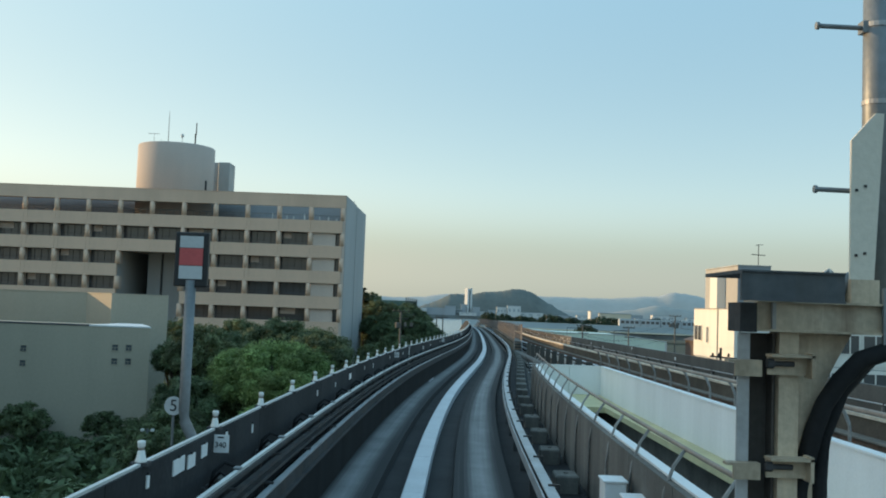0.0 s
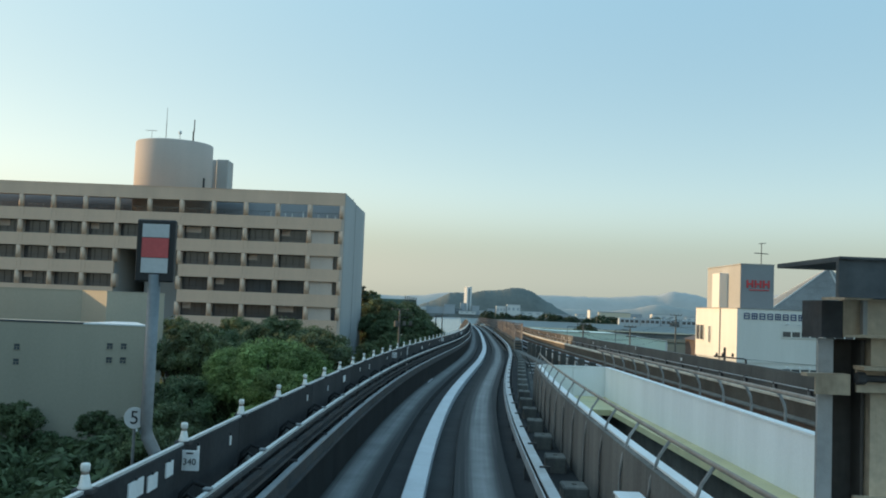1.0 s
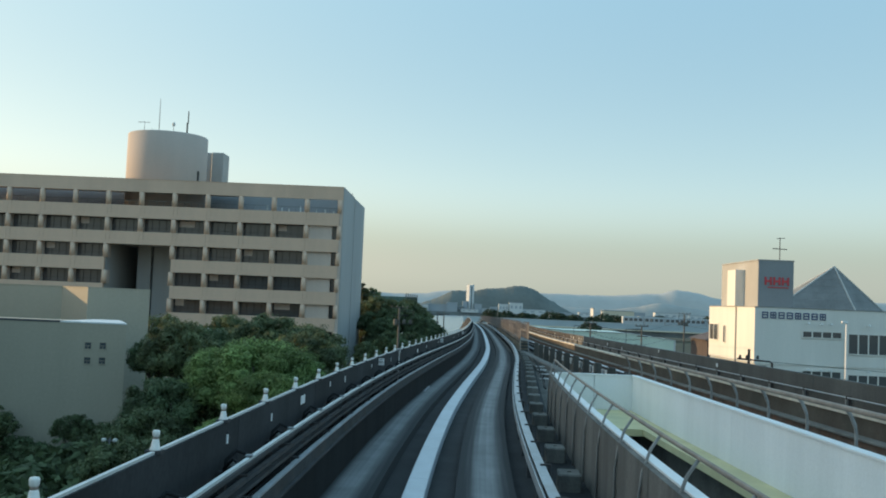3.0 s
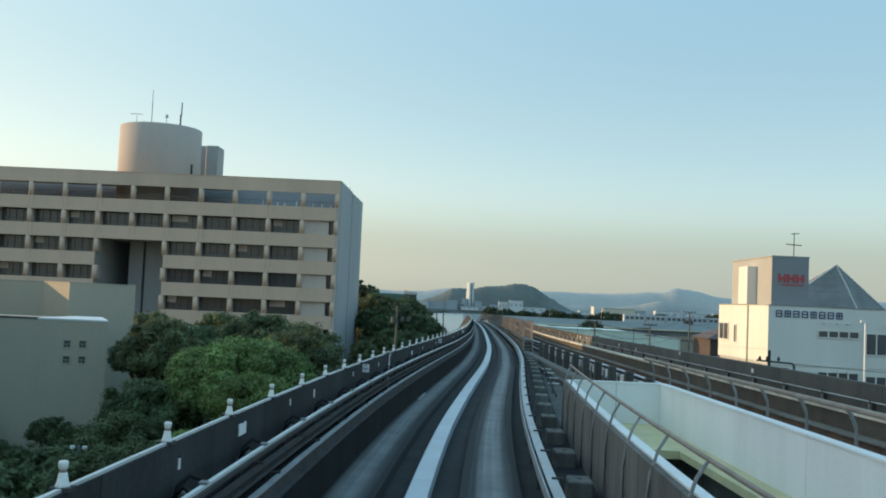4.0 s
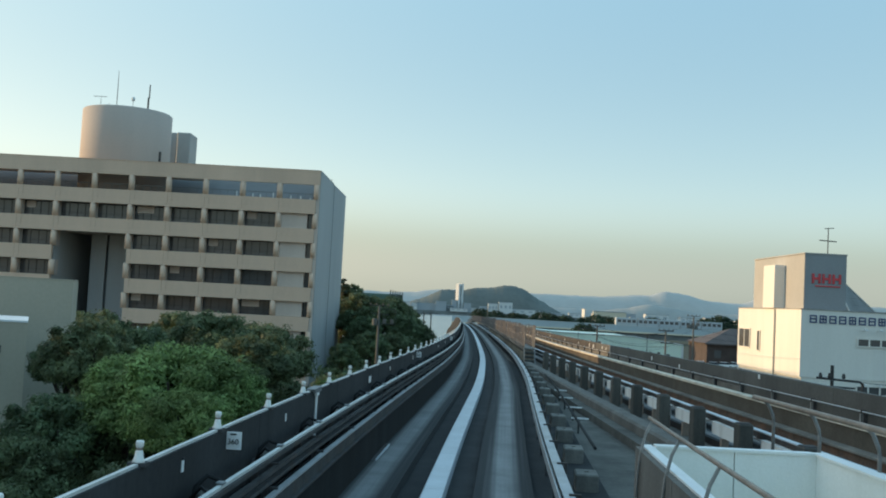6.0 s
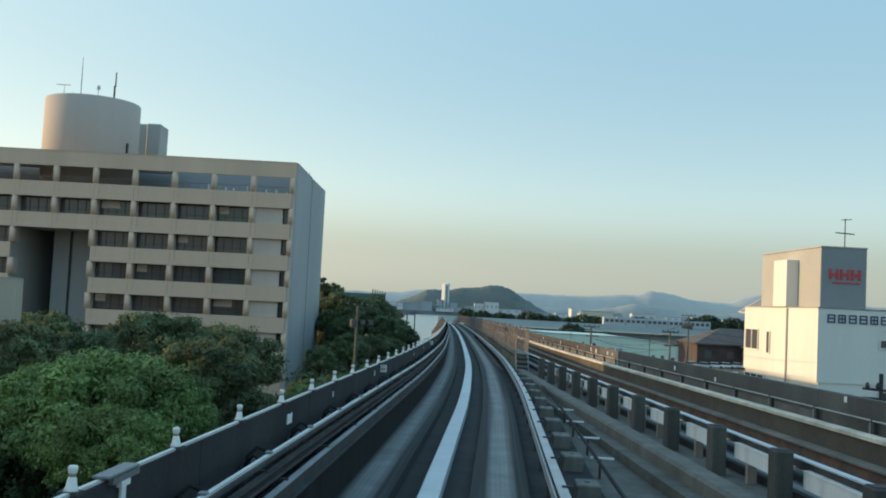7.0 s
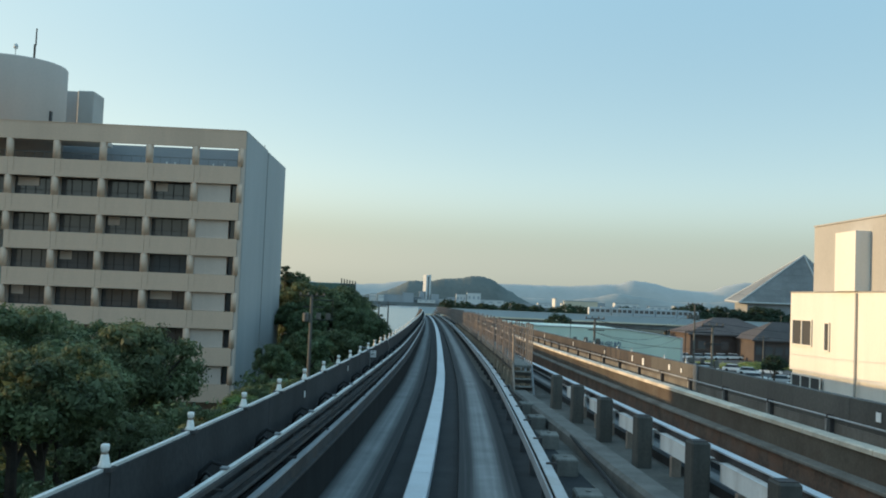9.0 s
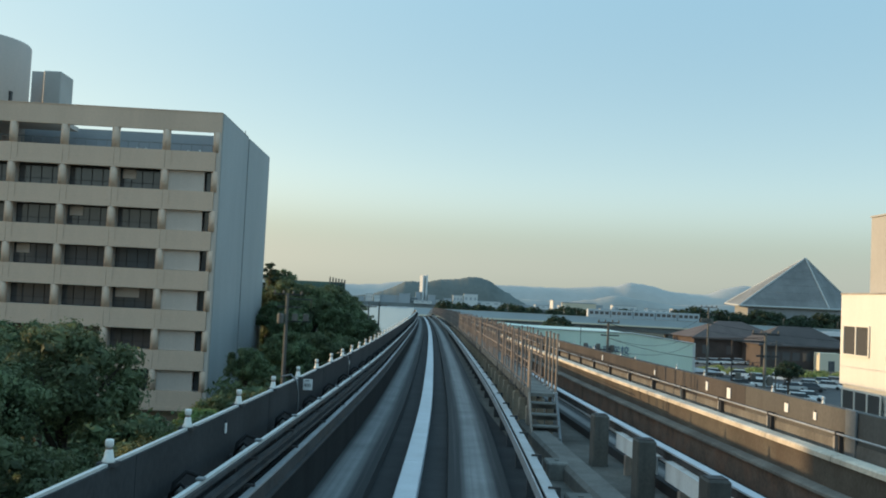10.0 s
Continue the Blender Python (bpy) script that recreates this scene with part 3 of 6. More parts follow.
def letters(text, size, material, parent, at, rx=90, rz=0):
    cu = bpy.data.curves.new("writing", "FONT")
    cu.body, cu.size, cu.extrude = text, size, 0.0015
    cu.align_x, cu.align_y = "CENTER", "CENTER"
    tmp = bpy.data.objects.new("writing", cu)
    scene.collection.objects.link(tmp)
    bpy.context.view_layer.update()
    me = bpy.data.meshes.new_from_object(tmp.evaluated_get(bpy.context.evaluated_depsgraph_get()))
    bpy.data.objects.remove(tmp)
    me.materials.clear()
    me.materials.append(material)
    ob = new("writing", me)
    ob.parent = parent
    ob.matrix_basis = pose(*at, rx, 0, rz)
    return ob


def distance_board(y, text, w=0.13, h=0.14):
    p = station(left_x, y, -1.39, 1.13)
    t = thing("distance_board", tuple(p), "small white distance board with black figures on the parapet", "sign", "distance boards", rz=heading(left_x, y))
    part("board", box(-w / 2, w / 2, -0.006, 0.006, -h / 2, h / 2), M_WHITE, t)
    part("bracket", box(-0.1, -0.02, 0.007, 0.03, -0.03, 0.03), M_STEELD, t)
    if text:
        letters(text, 0.062, M_INK, t, (0, -0.0085, -0.01))
        part("printed_bar", box(-0.025, 0.025, -0.0085, -0.0062, 0.045, 0.056), M_INK, t)
    return t


for yy, tx in ((7.6, "340"), (25.1, "360"), (41.5, "380"), (57.85, "400")):
    distance_board(yy, tx)


def wall_tag(line, y, d, h, w, hh, face):
    p = station(line, y, d, h)
    t = thing("wall_tag", tuple(p), "small blank white plate fixed to the parapet", "plate", "white plates on the parapets", rz=heading(line, y))
    part("plate", box(-0.005 if face else -w / 2, 0.005 if face else w / 2, -w / 2 if face else -0.005, w / 2 if face else 0.005, -hh / 2, hh / 2), M_WHITE, t)
    part("bolt", box(-0.008, 0.008, -0.01, 0.01, hh / 2, hh / 2 + 0.02), M_STEELD, t)


for yy, h, w, hh in ((7.4, 0.85, 0.06, 0.1), (8.25, 0.84, 0.34, 0.13), (8.65, 0.82, 0.24, 0.12), (9.1, 0.85, 0.2, 0.12), (10.0, 0.87, 0.06, 0.1), (11.3, 0.8, 0.05, 0.1), (13.9, 0.8, 0.05, 0.1), (16.2, 0.78, 0.05, 0.1),
                     (18.5, 0.8, 0.32, 0.13), (21.2, 0.84, 0.05, 0.09), (23.1, 0.8, 0.06, 0.13), (27.4, 0.83, 0.05, 0.1), (31.5, 0.8, 0.05, 0.1), (35.2, 0.76, 0.28, 0.13), (38.6, 0.8, 0.05, 0.1), (44.1, 0.82, 0.05, 0.12), (50.2, 0.8, 0.05, 0.1), (55.7, 0.83, 0.05, 0.11), (68, 0.8, 0.05, 0.1)):
    yt = 0.8 * yy + (0 if yy < 12 else 2.06 if yy < 32 else 5.33 if yy < 48 else 9.1)
    wall_tag(left_x, yt, -1.438, 0.44 + 0.8 * h, 0.8 * w, 0.8 * hh, True)

# cable joints and clamps between the parapet and the conductor rail
def rail_support():
    t = thing("rail_support", label="dark insulated bracket holding the conductor rail", category="bracket", group="conductor rail brackets")
    part("arm", box(-0.2, 0.02, -0.024, 0.024, 0.44, 0.48), M_STEELD, t)
    part("post", box(-0.22, -0.16, -0.03, 0.03, -0.47, 0.5), M_STEELD, t)
    part("jumper_cable", tube([(-0.2, 0.05, 0.42), (-0.18, 0.08, 0.58), (-0.12, 0.14, 0.65), (-0.04, 0.17, 0.62), (0.0, 0.2, 0.58)], 0.016, 6), M_CABLE, t, smooth=True)
    part("jumper_cable", tube([(-0.2, -0.02, 0.38), (-0.16, -0.08, 0.54), (-0.08, -0.12, 0.62), (0.02, -0.16, 0.56)], 0.013, 6), M_CABLE, t, smooth=True)
    part("terminal_box", box(-0.16, -0.08, 0.03, 0.11, 0.48, 0.56, bevel=0.01), M_CONCD, t)
    bm = lathe([(0.02, 0), (0.045, 0.02), (0.025, 0.045), (0.045, 0.07), (0.02, 0.1)], 8)
    o = part("insulator", bm, M_CONCD, t)
    o.location = (-0.09, 0, 0.48)
    part("clamp", box(-0.01, 0.05, -0.035, 0.035, 0.625, 0.645, bevel=0.006), M_GALV, t)
    return t


rs = rail_support()
yy, n = -2.0, 0
while yy < 120:
    p = station(left_x, yy, -1.2, 0.36)
    m = pose(p.x, p.y, p.z, 0, 0, heading(left_x, yy))
    if n == 0:
        rs.matrix_basis = m
    else:
        copy_thing(rs, m)
    n += 1
    yy += 1.86
ck = thing("parapet_cables", label="black cables run along the parapet foot", category="cable")
for d, h, r in ((-1.4, 0.66, 0.018), (-1.38, 0.6, 0.024), (-1.35, 0.5, 0.028), (-1.29, 0.44, 0.024)):
    part("cable", tube([station(left_x, yq, d + random.uniform(-0.015, 0.015), h + random.uniform(-0.015, 0.015)) for yq in steps(Y0, 130, 1.2)], r, 5), M_CABLE, ck)
# conduits climbing the parapet
for yy in (57.2, 63.0):
    p = station(left_x, yy, -1.42, 0.24)
    t = thing("conduit", tuple(p), "thin grey conduit bent over the parapet top", "conduit", rz=heading(left_x, yy))
    part("pipe", tube([(0.02, 0, -0.1), (0.02, 0, 0.8), (0.0, 0, 0.98), (-0.08, 0, 1.06), (-0.2, 0, 1.03)], 0.012, 6), M_GALV, t, smooth=True)

p = station(left_x, 28.85, -1.42, 0.24)
t = thing("cover_strip", tuple(p), "flat white painted steel strip with a grey sleeve over the parapet", "cable cover", rz=heading(left_x, 28.85))
bm = box(-0.02, 0.0, -0.035, 0.035, -0.355, 0.93, bevel=0.004)
box(-0.02, 0.012, -0.075, 0.06, 0.93, 0.965, bm)
part("strip", bm, M_WHITE, t)
bm = box(-0.09, 0.012, -0.26, 0.2, 1.004, 1.026, bevel=0.006)
box(-0.02, 0.012, -0.2, 0.2, 0.967, 1.004, bm)
part("sleeve", bm, M_GALV, t, "dull grey metal sleeve")

# ---------------------------------------------------------------- stop board on a bent pole
sp = thing("stop_board", (-1.92, 7.3, 0), "red and white stop board on a bent grey pole", "signal board")
part("pole", tube([(0.115, 0, -0.1), (0.115, 0, 1.0), (0.1, 0, 1.1), (0.01, 0, 1.27), (0.0, 0, 1.36), (0.0, 0, 2.35)], 0.042, 10), M_GALV, sp, smooth=True)
part("foot", box(0.16, 0.32, -0.08, 0.08, -0.12, -0.06), M_STEELD, sp)
part("wall_clamp", box(-0.02, 0.2, -0.05, 0.05, 0.72, 0.78), M_STEELD, sp)
bd = part("board", box(-0.13, 0.13, -0.02, 0.03, 2.3, 2.72, bevel=0.008), M_BLACK, sp, "black framed board")
part("white_field", box(-0.09, 0.09, -0.027, -0.0225, 2.6, 2.69), M_SIGNW, bd)
part("white_field", box(-0.09, 0.09, -0.027, -0.0225, 2.36, 2.46), M_SIGNW, bd)
part("red_field", box(-0.09, 0.09, -0.027, -0.0225, 2.464, 2.596), M_REDB, bd)
rd = thing("number_disc", (-2.0, 7.3, 1.0), "round white disc with a black figure five on a thin post", "sign")
part("stem", tube([(-0.005, 0.02, -0.02), (-0.005, 0.02, 0.35)], 0.011, 6), M_GALV, rd)
bm = lathe([(0.07, -0.004), (0.072, 0.0), (0.07, 0.004)], 24)
bmesh.ops.rotate(bm, verts=bm.verts, cent=(0, 0, 0), matrix=Matrix.Rotation(radians(90), 3, "X"))
dc = part("disc", bm, M_SIGNW, rd)
dc.location = (0, 0, 0.385)
letters("5", 0.125, M_INK, rd, (0, -0.006, 0.385))

# ---------------------------------------------------------------- steel portal leg beside the platform end
def extrude(outline, axis, a0, a1):
    """One solid from an outline of (u, v), drawn along an axis: x gives (a, u, v), z gives (u, v, a)."""
    bm = bmesh.new()
    at = (lambda a, u, w: (a, u, w)) if axis == "x" else (lambda a, u, w: (u, w, a))
    p = [bm.verts.new(at(a0, u, w)) for u, w in outline]
    q = [bm.verts.new(at(a1, u, w)) for u, w in outline]
    n = len(outline)
    bm.faces.new(p[::-1])
    bm.faces.new(q)
    for i in range(n):
        bm.faces.new((p[i], p[(i + 1) % n], q[(i + 1) % n], q[i]))
    bmesh.ops.recalc_face_normals(bm, faces=bm.faces)
    return bm


def h_outline(u0, u1, w0, w1, t):
    """Flanges at w0 and w1, web between."""
    m = (u0 + u1) / 2
    return [(u0, w0), (u1, w0), (u1, w0 + t), (m + t / 2, w0 + t), (m + t / 2, w1 - t), (u1, w1 - t), (u1, w1), (u0, w1), (u0, w1 - t), (m - t / 2, w1 - t), (m - t / 2, w0 + t), (u0, w0 + t)]


gp = thing("portal_leg", (0.022, 4.3, 0), "weathered painted steel portal leg with curved gusset and clamps", "steel frame")


part("post", extrude(h_outline(1.7, 1.82, 0.25, 0.4, 0.012), "z", -0.12, 2.28), M_HSTEEL, gp)
part("flange", box(1.331, 1.384, -0.06, -0.045, -0.12, 2.15), M_RAIL, gp)
bm = box(1.384, 1.508, 0.05, 0.062, -0.12, 2.15)
box(1.372, 1.384, -0.044, 0.062, -0.12, 2.15, bm)
box(1.496, 1.508, -0.03, 0.05, -0.12, 2.15, bm)
part("post", bm, M_CHANNEL, gp, "brown-grey steel channel")
bm = extrude([(1.512, -0.07), (1.6, -0.07), (1.6, -0.055), (1.527, -0.055), (1.527, 0.06), (1.512, 0.06)], "z", -0.12, 2.16)
part("post", bm, M_HSTEEL, gp)
# gusset with a hollow curved edge
curve = [(1.63 + 0.235 * q ** 1.5, 1.567 + 0.598 * q) for q in np.linspace(0, 1, 12)]
bm = bmesh.new()
outline = [(1.6, 2.165), (1.6, 1.55)] + curve
fr = [bm.verts.new((x, -0.01, z)) for x, z in outline]
bk = [bm.verts.new((x, 0.01, z)) for x, z in outline]
bm.faces.new(fr)
bm.faces.new(bk[::-1])
for i in range(len(fr)):
    j = (i + 1) % len(fr)
    bm.faces.new((fr[j], fr[i], bk[i], bk[j]))
part("gusset", bm, M_HSTEEL, gp)
part("side_plate", box(1.955, 2.06, -0.12, -0.1, 2.086, 2.37), M_GALV, gp, "dull galvanised side plate")
bm = extrude([(-0.11, 2.16), (0.09, 2.16), (0.09, 2.17), (-0.065, 2.17), (-0.065, 2.29), (0.09, 2.29), (0.09, 2.3), (-0.11, 2.3), (-0.11, 2.29), (-0.075, 2.29), (-0.075, 2.17), (-0.11, 2.17)], "x", 1.4, 2.6)
part("cross_beam", bm, M_HSTEEL, gp)
part("end_plate", box(1.325, 1.4, -0.1, 0.08, 2.155, 2.285), M_STEELD, gp)
bm = box(1.165, 1.57, -0.62, -0.6, 2.285, 2.405)
box(1.165, 1.57, -0.6, -0.105, 2.39, 2.405, bm)
box(1.165, 1.57, -0.63, -0.62, 2.285, 2.292, bm)
box(1.165, 1.57, -0.63, -0.62, 2.398, 2.405, bm)
part("upper_beam", bm, M_SLATE, gp, "dark slate painted angle beam")
part("beam_strut", box(1.5, 1.56, -0.12, -0.1, 2.295, 2.39), M_SLATE, gp)
part("beam_rib", box(1.47, 1.485, -0.1, -0.07, 2.17, 2.37), M_CONC, gp)
for z in (2.02, 1.57):
    bm = box(1.45, 1.64, -0.16, -0.07, z + 0.03, z + 0.042)
    box(1.45, 1.64, -0.1, -0.088, z - 0.05, z + 0.03, bm)
    box(1.625, 1.64, -0.16, -0.07, z - 0.06, z + 0.05, bm)
    part("clamp", bm, M_HSTEEL, gp)
    bm = lathe([(0.014, -0.03), (0.022, -0.03), (0.022, 0.0), (0.012, 0.0), (0.012, 0.09)], 6)
    bmesh.ops.rotate(bm, verts=bm.verts, cent=(0, 0, 0), matrix=Matrix.Rotation(radians(90), 3, "Y"))
    o = part("bolt", bm, M_STEELD, gp)
    o.location = (1.47, -0.12, z)
    bm = box(1.27, 1.42, -0.12, -0.062, z + 0.0, z + 0.012)
    box(1.3, 1.42, -0.12, -0.108, z - 0.06, z, bm)
    part("clamp", bm, M_HSTEEL, gp)
ub = thing("camera_mast", (0.022, 4.4, 0), "grey round mast with pegs and a pale cover plate", "mast")
part("mast", tube([(2.013, 0, 2.3), (2.013, 0, 4.2)], 0.062, 14), M_GALV, ub, smooth=True)
for z in (3.25, 3.62):
    part("strap", lathe([(0.065, -0.011), (0.065, 0.011)], 20, at=(2.013, 0, z)), M_RAIL, ub, "bright steel strap")
for z in (3.612, 2.832):
    o = part("peg", tube([(1.735, 0, z), (1.975, 0, z - 0.004)], 0.012, 8), M_GALV, ub)
    part("peg_head", tube([(1.723, 0, z), (1.737, 0, z)], 0.019, 8), M_GALV, o)
    part("peg_socket", box(1.935, 1.985, -0.03, 0.03, z - 0.03, z + 0.025), M_GALV, o)
bm = bmesh.new()
pts = [(1.855, 2.41), (1.855, 3.05), (1.965, 3.18), (2.005, 3.18), (1.965, 2.41)]
fr = [bm.verts.new((x, -0.1, z)) for x, z in pts]
bk = [bm.verts.new((x, -0.085, z)) for x, z in pts]
bm.faces.new(fr[::-1])
bm.faces.new(bk)
for i in range(5):
    bm.faces.new((fr[i], fr[(i + 1) % 5], bk[(i + 1) % 5], bk[i]))
cp = part("cover_plate", bm, M_CREAM, ub, "pale painted cover plate")
for x, z in ((1.88, 2.82), (1.92, 2.84), (1.88, 2.52), (1.92, 2.53)):
    part("rivet", box(x - 0.006, x + 0.006, -0.106, -0.1, z - 0.006, z + 0.006), M_STEELD, cp)
part("base_block", box(1.86, 1.99, -0.1, 0.1, 2.3, 2.41), M_HSTEEL, ub)
bm = tube([(1.8, -0.02, 2.29), (1.808, -0.02, 2.34), (1.84, -0.02, 2.385), (1.89, -0.02, 2.4), (1.95, -0.02, 2.402)], 0.048, 12)
part("elbow", bm, M_GALV, ub, smooth=True)
cb = thing("hanging_cable", (0.022, 4.2, 0), "thick black cable looped below the portal beam", "cable")
part("cable", tube([(2.12, 0.0, 2.1), (1.98, 0.0, 2.09), (1.865, 0.0, 2.05), (1.78, 0.02, 1.95), (1.72, 0.04, 1.845), (1.685, 0.06, 1.73), (1.655, 0.08, 1.58), (1.63, 0.1, 1.45), (1.62, 0.12, -0.1)], 0.042, 10), M_CABLE, cb, smooth=True)
part("cable", tube([(2.0, 0.2, 2.05), (1.82, 0.1, 1.9), (1.735, 0.08, 1.7), (1.72, 0.08, 1.5), (1.73, 0.1, 1.2), (1.8, 0.15, -0.1)], 0.034, 8), M_CABLE, cb, smooth=True)

# white junction boxes between the guide rail and the stairwell
for x, y, w, l, h in ((1.82, 9.7, 0.22, 0.3, 0.73), (1.95, 9.15, 0.26, 0.25, 0.66)):
    t = thing("junction_box", (x, y, rise(y) - 0.12), "white painted steel junction box with overhanging lid", "junction box")
    part("body", box(-w / 2, w / 2, -l / 2, l / 2, 0, h, bevel=0.01), M_WHITE, t)
    part("lid", box(-w / 2 - 0.015, w / 2 + 0.015, -l / 2 - 0.015, l / 2 + 0.015, h, h + 0.025, bevel=0.006), M_WHITE, t)

# concrete plinths beside the right guide rail
pl = thing("plinth", label="rough grey concrete plinth block", category="concrete block", group="plinths beside the guide rail")
part("block", box(-0.16, 0.16, -0.24, 0.24, -0.3, 0.12, bevel=0.02), M_CONCD, pl)
part("socket", box(-0.03, 0.03, -0.03, 0.03, 0.12, 0.135), M_CONCD, pl)
yy, n = 3.0, 0
while yy < 60:
    p = station(left_x, yy, 2.02, 0)
    m = pose(p.x, p.y, p.z, 0, 0, heading(left_x, yy) + random.uniform(-3, 3))
    if n == 0:
        pl.matrix_basis = m
    else:
        copy_thing(pl, m)
    n += 1
    yy += 2.55

# ---------------------------------------------------------------- stairwell between the guideways
sw = thing("stairwell", label="white-walled open stairwell with pale yellow ledge", category="stairwell", kind="structure")
YE = 28.2


def flat_path(xf, ya, yb, d0, d1, h0, h1, n=14):
    bm = bmesh.new()
    rings = []
    for i in range(n + 1):
        yq = ya + (yb - ya) * i / n
        x = xf(yq)
        rings.append([bm.verts.new((x + a, yq, rise(yq) + b)) for a, b in ((d0, h0), (d0, h1), (d1, h1), (d1, h0))])
    for a, b in zip(rings, rings[1:]):
        for i in range(4):
            bm.faces.new((a[i], b[i], b[(i + 1) % 4], a[(i + 1) % 4]))
    bm.faces.new(rings[0])
    bm.faces.new(rings[-1][::-1])
    return bm


rim = lambda yq: left_x(yq) + 2.38
part("inner_wall", flat_path(rim, -12, YE, 0.0, 0.1, -2.6, 0.86), M_WHITE, sw)
part("rim", flat_path(rim, -12, YE, -0.01, 0.1, 0.863, 0.885), M_WHITE, sw)
yq = -12.0
while yq < YE - 0.1:
    e = min(yq + 2.0, YE)
    part("outer_panel", flat_path(rim, yq + 0.01, e - 0.01, -0.075, -0.004, -0.9, 0.86, 2), M_CONCD, sw)
    yq = e
rightw = lambda yq: 4.78
yq = -12.0
while yq < YE - 0.1:
    e = min(yq + 8.05, YE)
    part("white_panel", flat_path(rightw, yq + 0.006, e - 0.006, 0.0, 0.12, -2.6, 0.86, 2), M_WHITE, sw)
    yq = e
part("rim", flat_path(rightw, -12, YE, -0.02, 0.14, 0.863, 0.89), M_WHITE, sw)
for xa, xb in ((rim(YE) + 0.1, 3.86), (3.872, 4.78)):
    part("white_panel", box(xa, xb, YE - 0.1, YE, -2.8, 0.86 + rise(YE)), M_WHITE, sw)
part("rim", box(rim(YE) + 0.13, 4.76, YE - 0.12, YE + 0.02, 0.863 + rise(YE), 0.893 + rise(YE)), M_WHITE, sw)
part("ledge", box(rim(26) + 0.12, 4.77, 24.5, YE - 0.105, -0.33, -0.19), M_YELLOW, sw, "pale yellow painted ledge")
bm = bmesh.new()
top = [bm.verts.new(p) for p in ((4.3, 24.49, -0.192), (4.775, 24.49, -0.192), (4.775, -12, 0.13), (4.42, -12, 0.13), (4.36, 14, -0.1))]
low = [bm.verts.new(v.co - Vector((0, 0, 0.12))) for v in top]
bm.faces.new(top)
bm.faces.new(low[::-1])
for i in range(5):
    bm.faces.new((top[i], low[i], low[(i + 1) % 5], top[(i + 1) % 5]))
part("ledge", bm, M_YELLOW, sw, "pale yellow painted ledge")
part("pit_floor", box(1.9, 4.9, -12, YE, -2.9, -2.8), M_PIT, sw)


def curved_fence(xf, y0, y1, pitch, base, top, lean, name, label, rail_r, post_r):
    t = thing(name, label=label, category="fence")
    lean_of = lean if callable(lean) else (lambda yq: lean)
    top_of = top if callable(top) else (lambda yq: top)
    pts = [(xf(yq) + lean_of(yq), yq, rise(yq) + top_of(yq)) for yq in np.arange(y0, y1 + 0.01, 1.0)]
    part("top_rail", tube(pts, rail_r, 8), M_BROWN, t, smooth=True)
    yq = y0 + 0.3
    while yq < y1:
        x, z = xf(yq), rise(yq)
        ln, rs_ = lean_of(yq), top_of(yq) - base
        part("post", tube([(x, yq, z + base), (x, yq, z + base + rs_ * 0.62), (x + ln * 0.12, yq, z + base + rs_ * 0.75), (x + ln * 0.5, yq, z + base + rs_ * 0.9), (x + ln, yq, z + base + rs_)], post_r, 6), M_CONC, t, smooth=True)
        yq += pitch
    return t


curved_fence(lambda yq: rim(yq) - 0.1, -10, 28.0, 1.5, -0.35, lambda yq: float(np.interp(yq, (0, 14, 28), (1.13, 1.14, 1.2))), lambda yq: float(np.interp(yq, (0, 14, 28), (0.21, 0.2, 0.14))), "guard_fence", "thin curved fence posts with a brown top rail", 0.022, 0.016)
curved_fence(lambda yq: 5.2, -10, 31.0, 1.55, 0.45, 1.27, -0.14, "guard_fence", "curved grey fence posts with a thick brown top rail", 0.036, 0.024)
bm = bmesh.new()
for i in range(30):
    yq = -8 + i * 1.2 + random.uniform(-0.3, 0.3)
    box(5.05, 5.3, yq, yq + random.uniform(0.3, 0.8), 0.4 + rise(yq), 0.47 + rise(yq), bm)
part("base_clip", bm, M_CAP, sw)

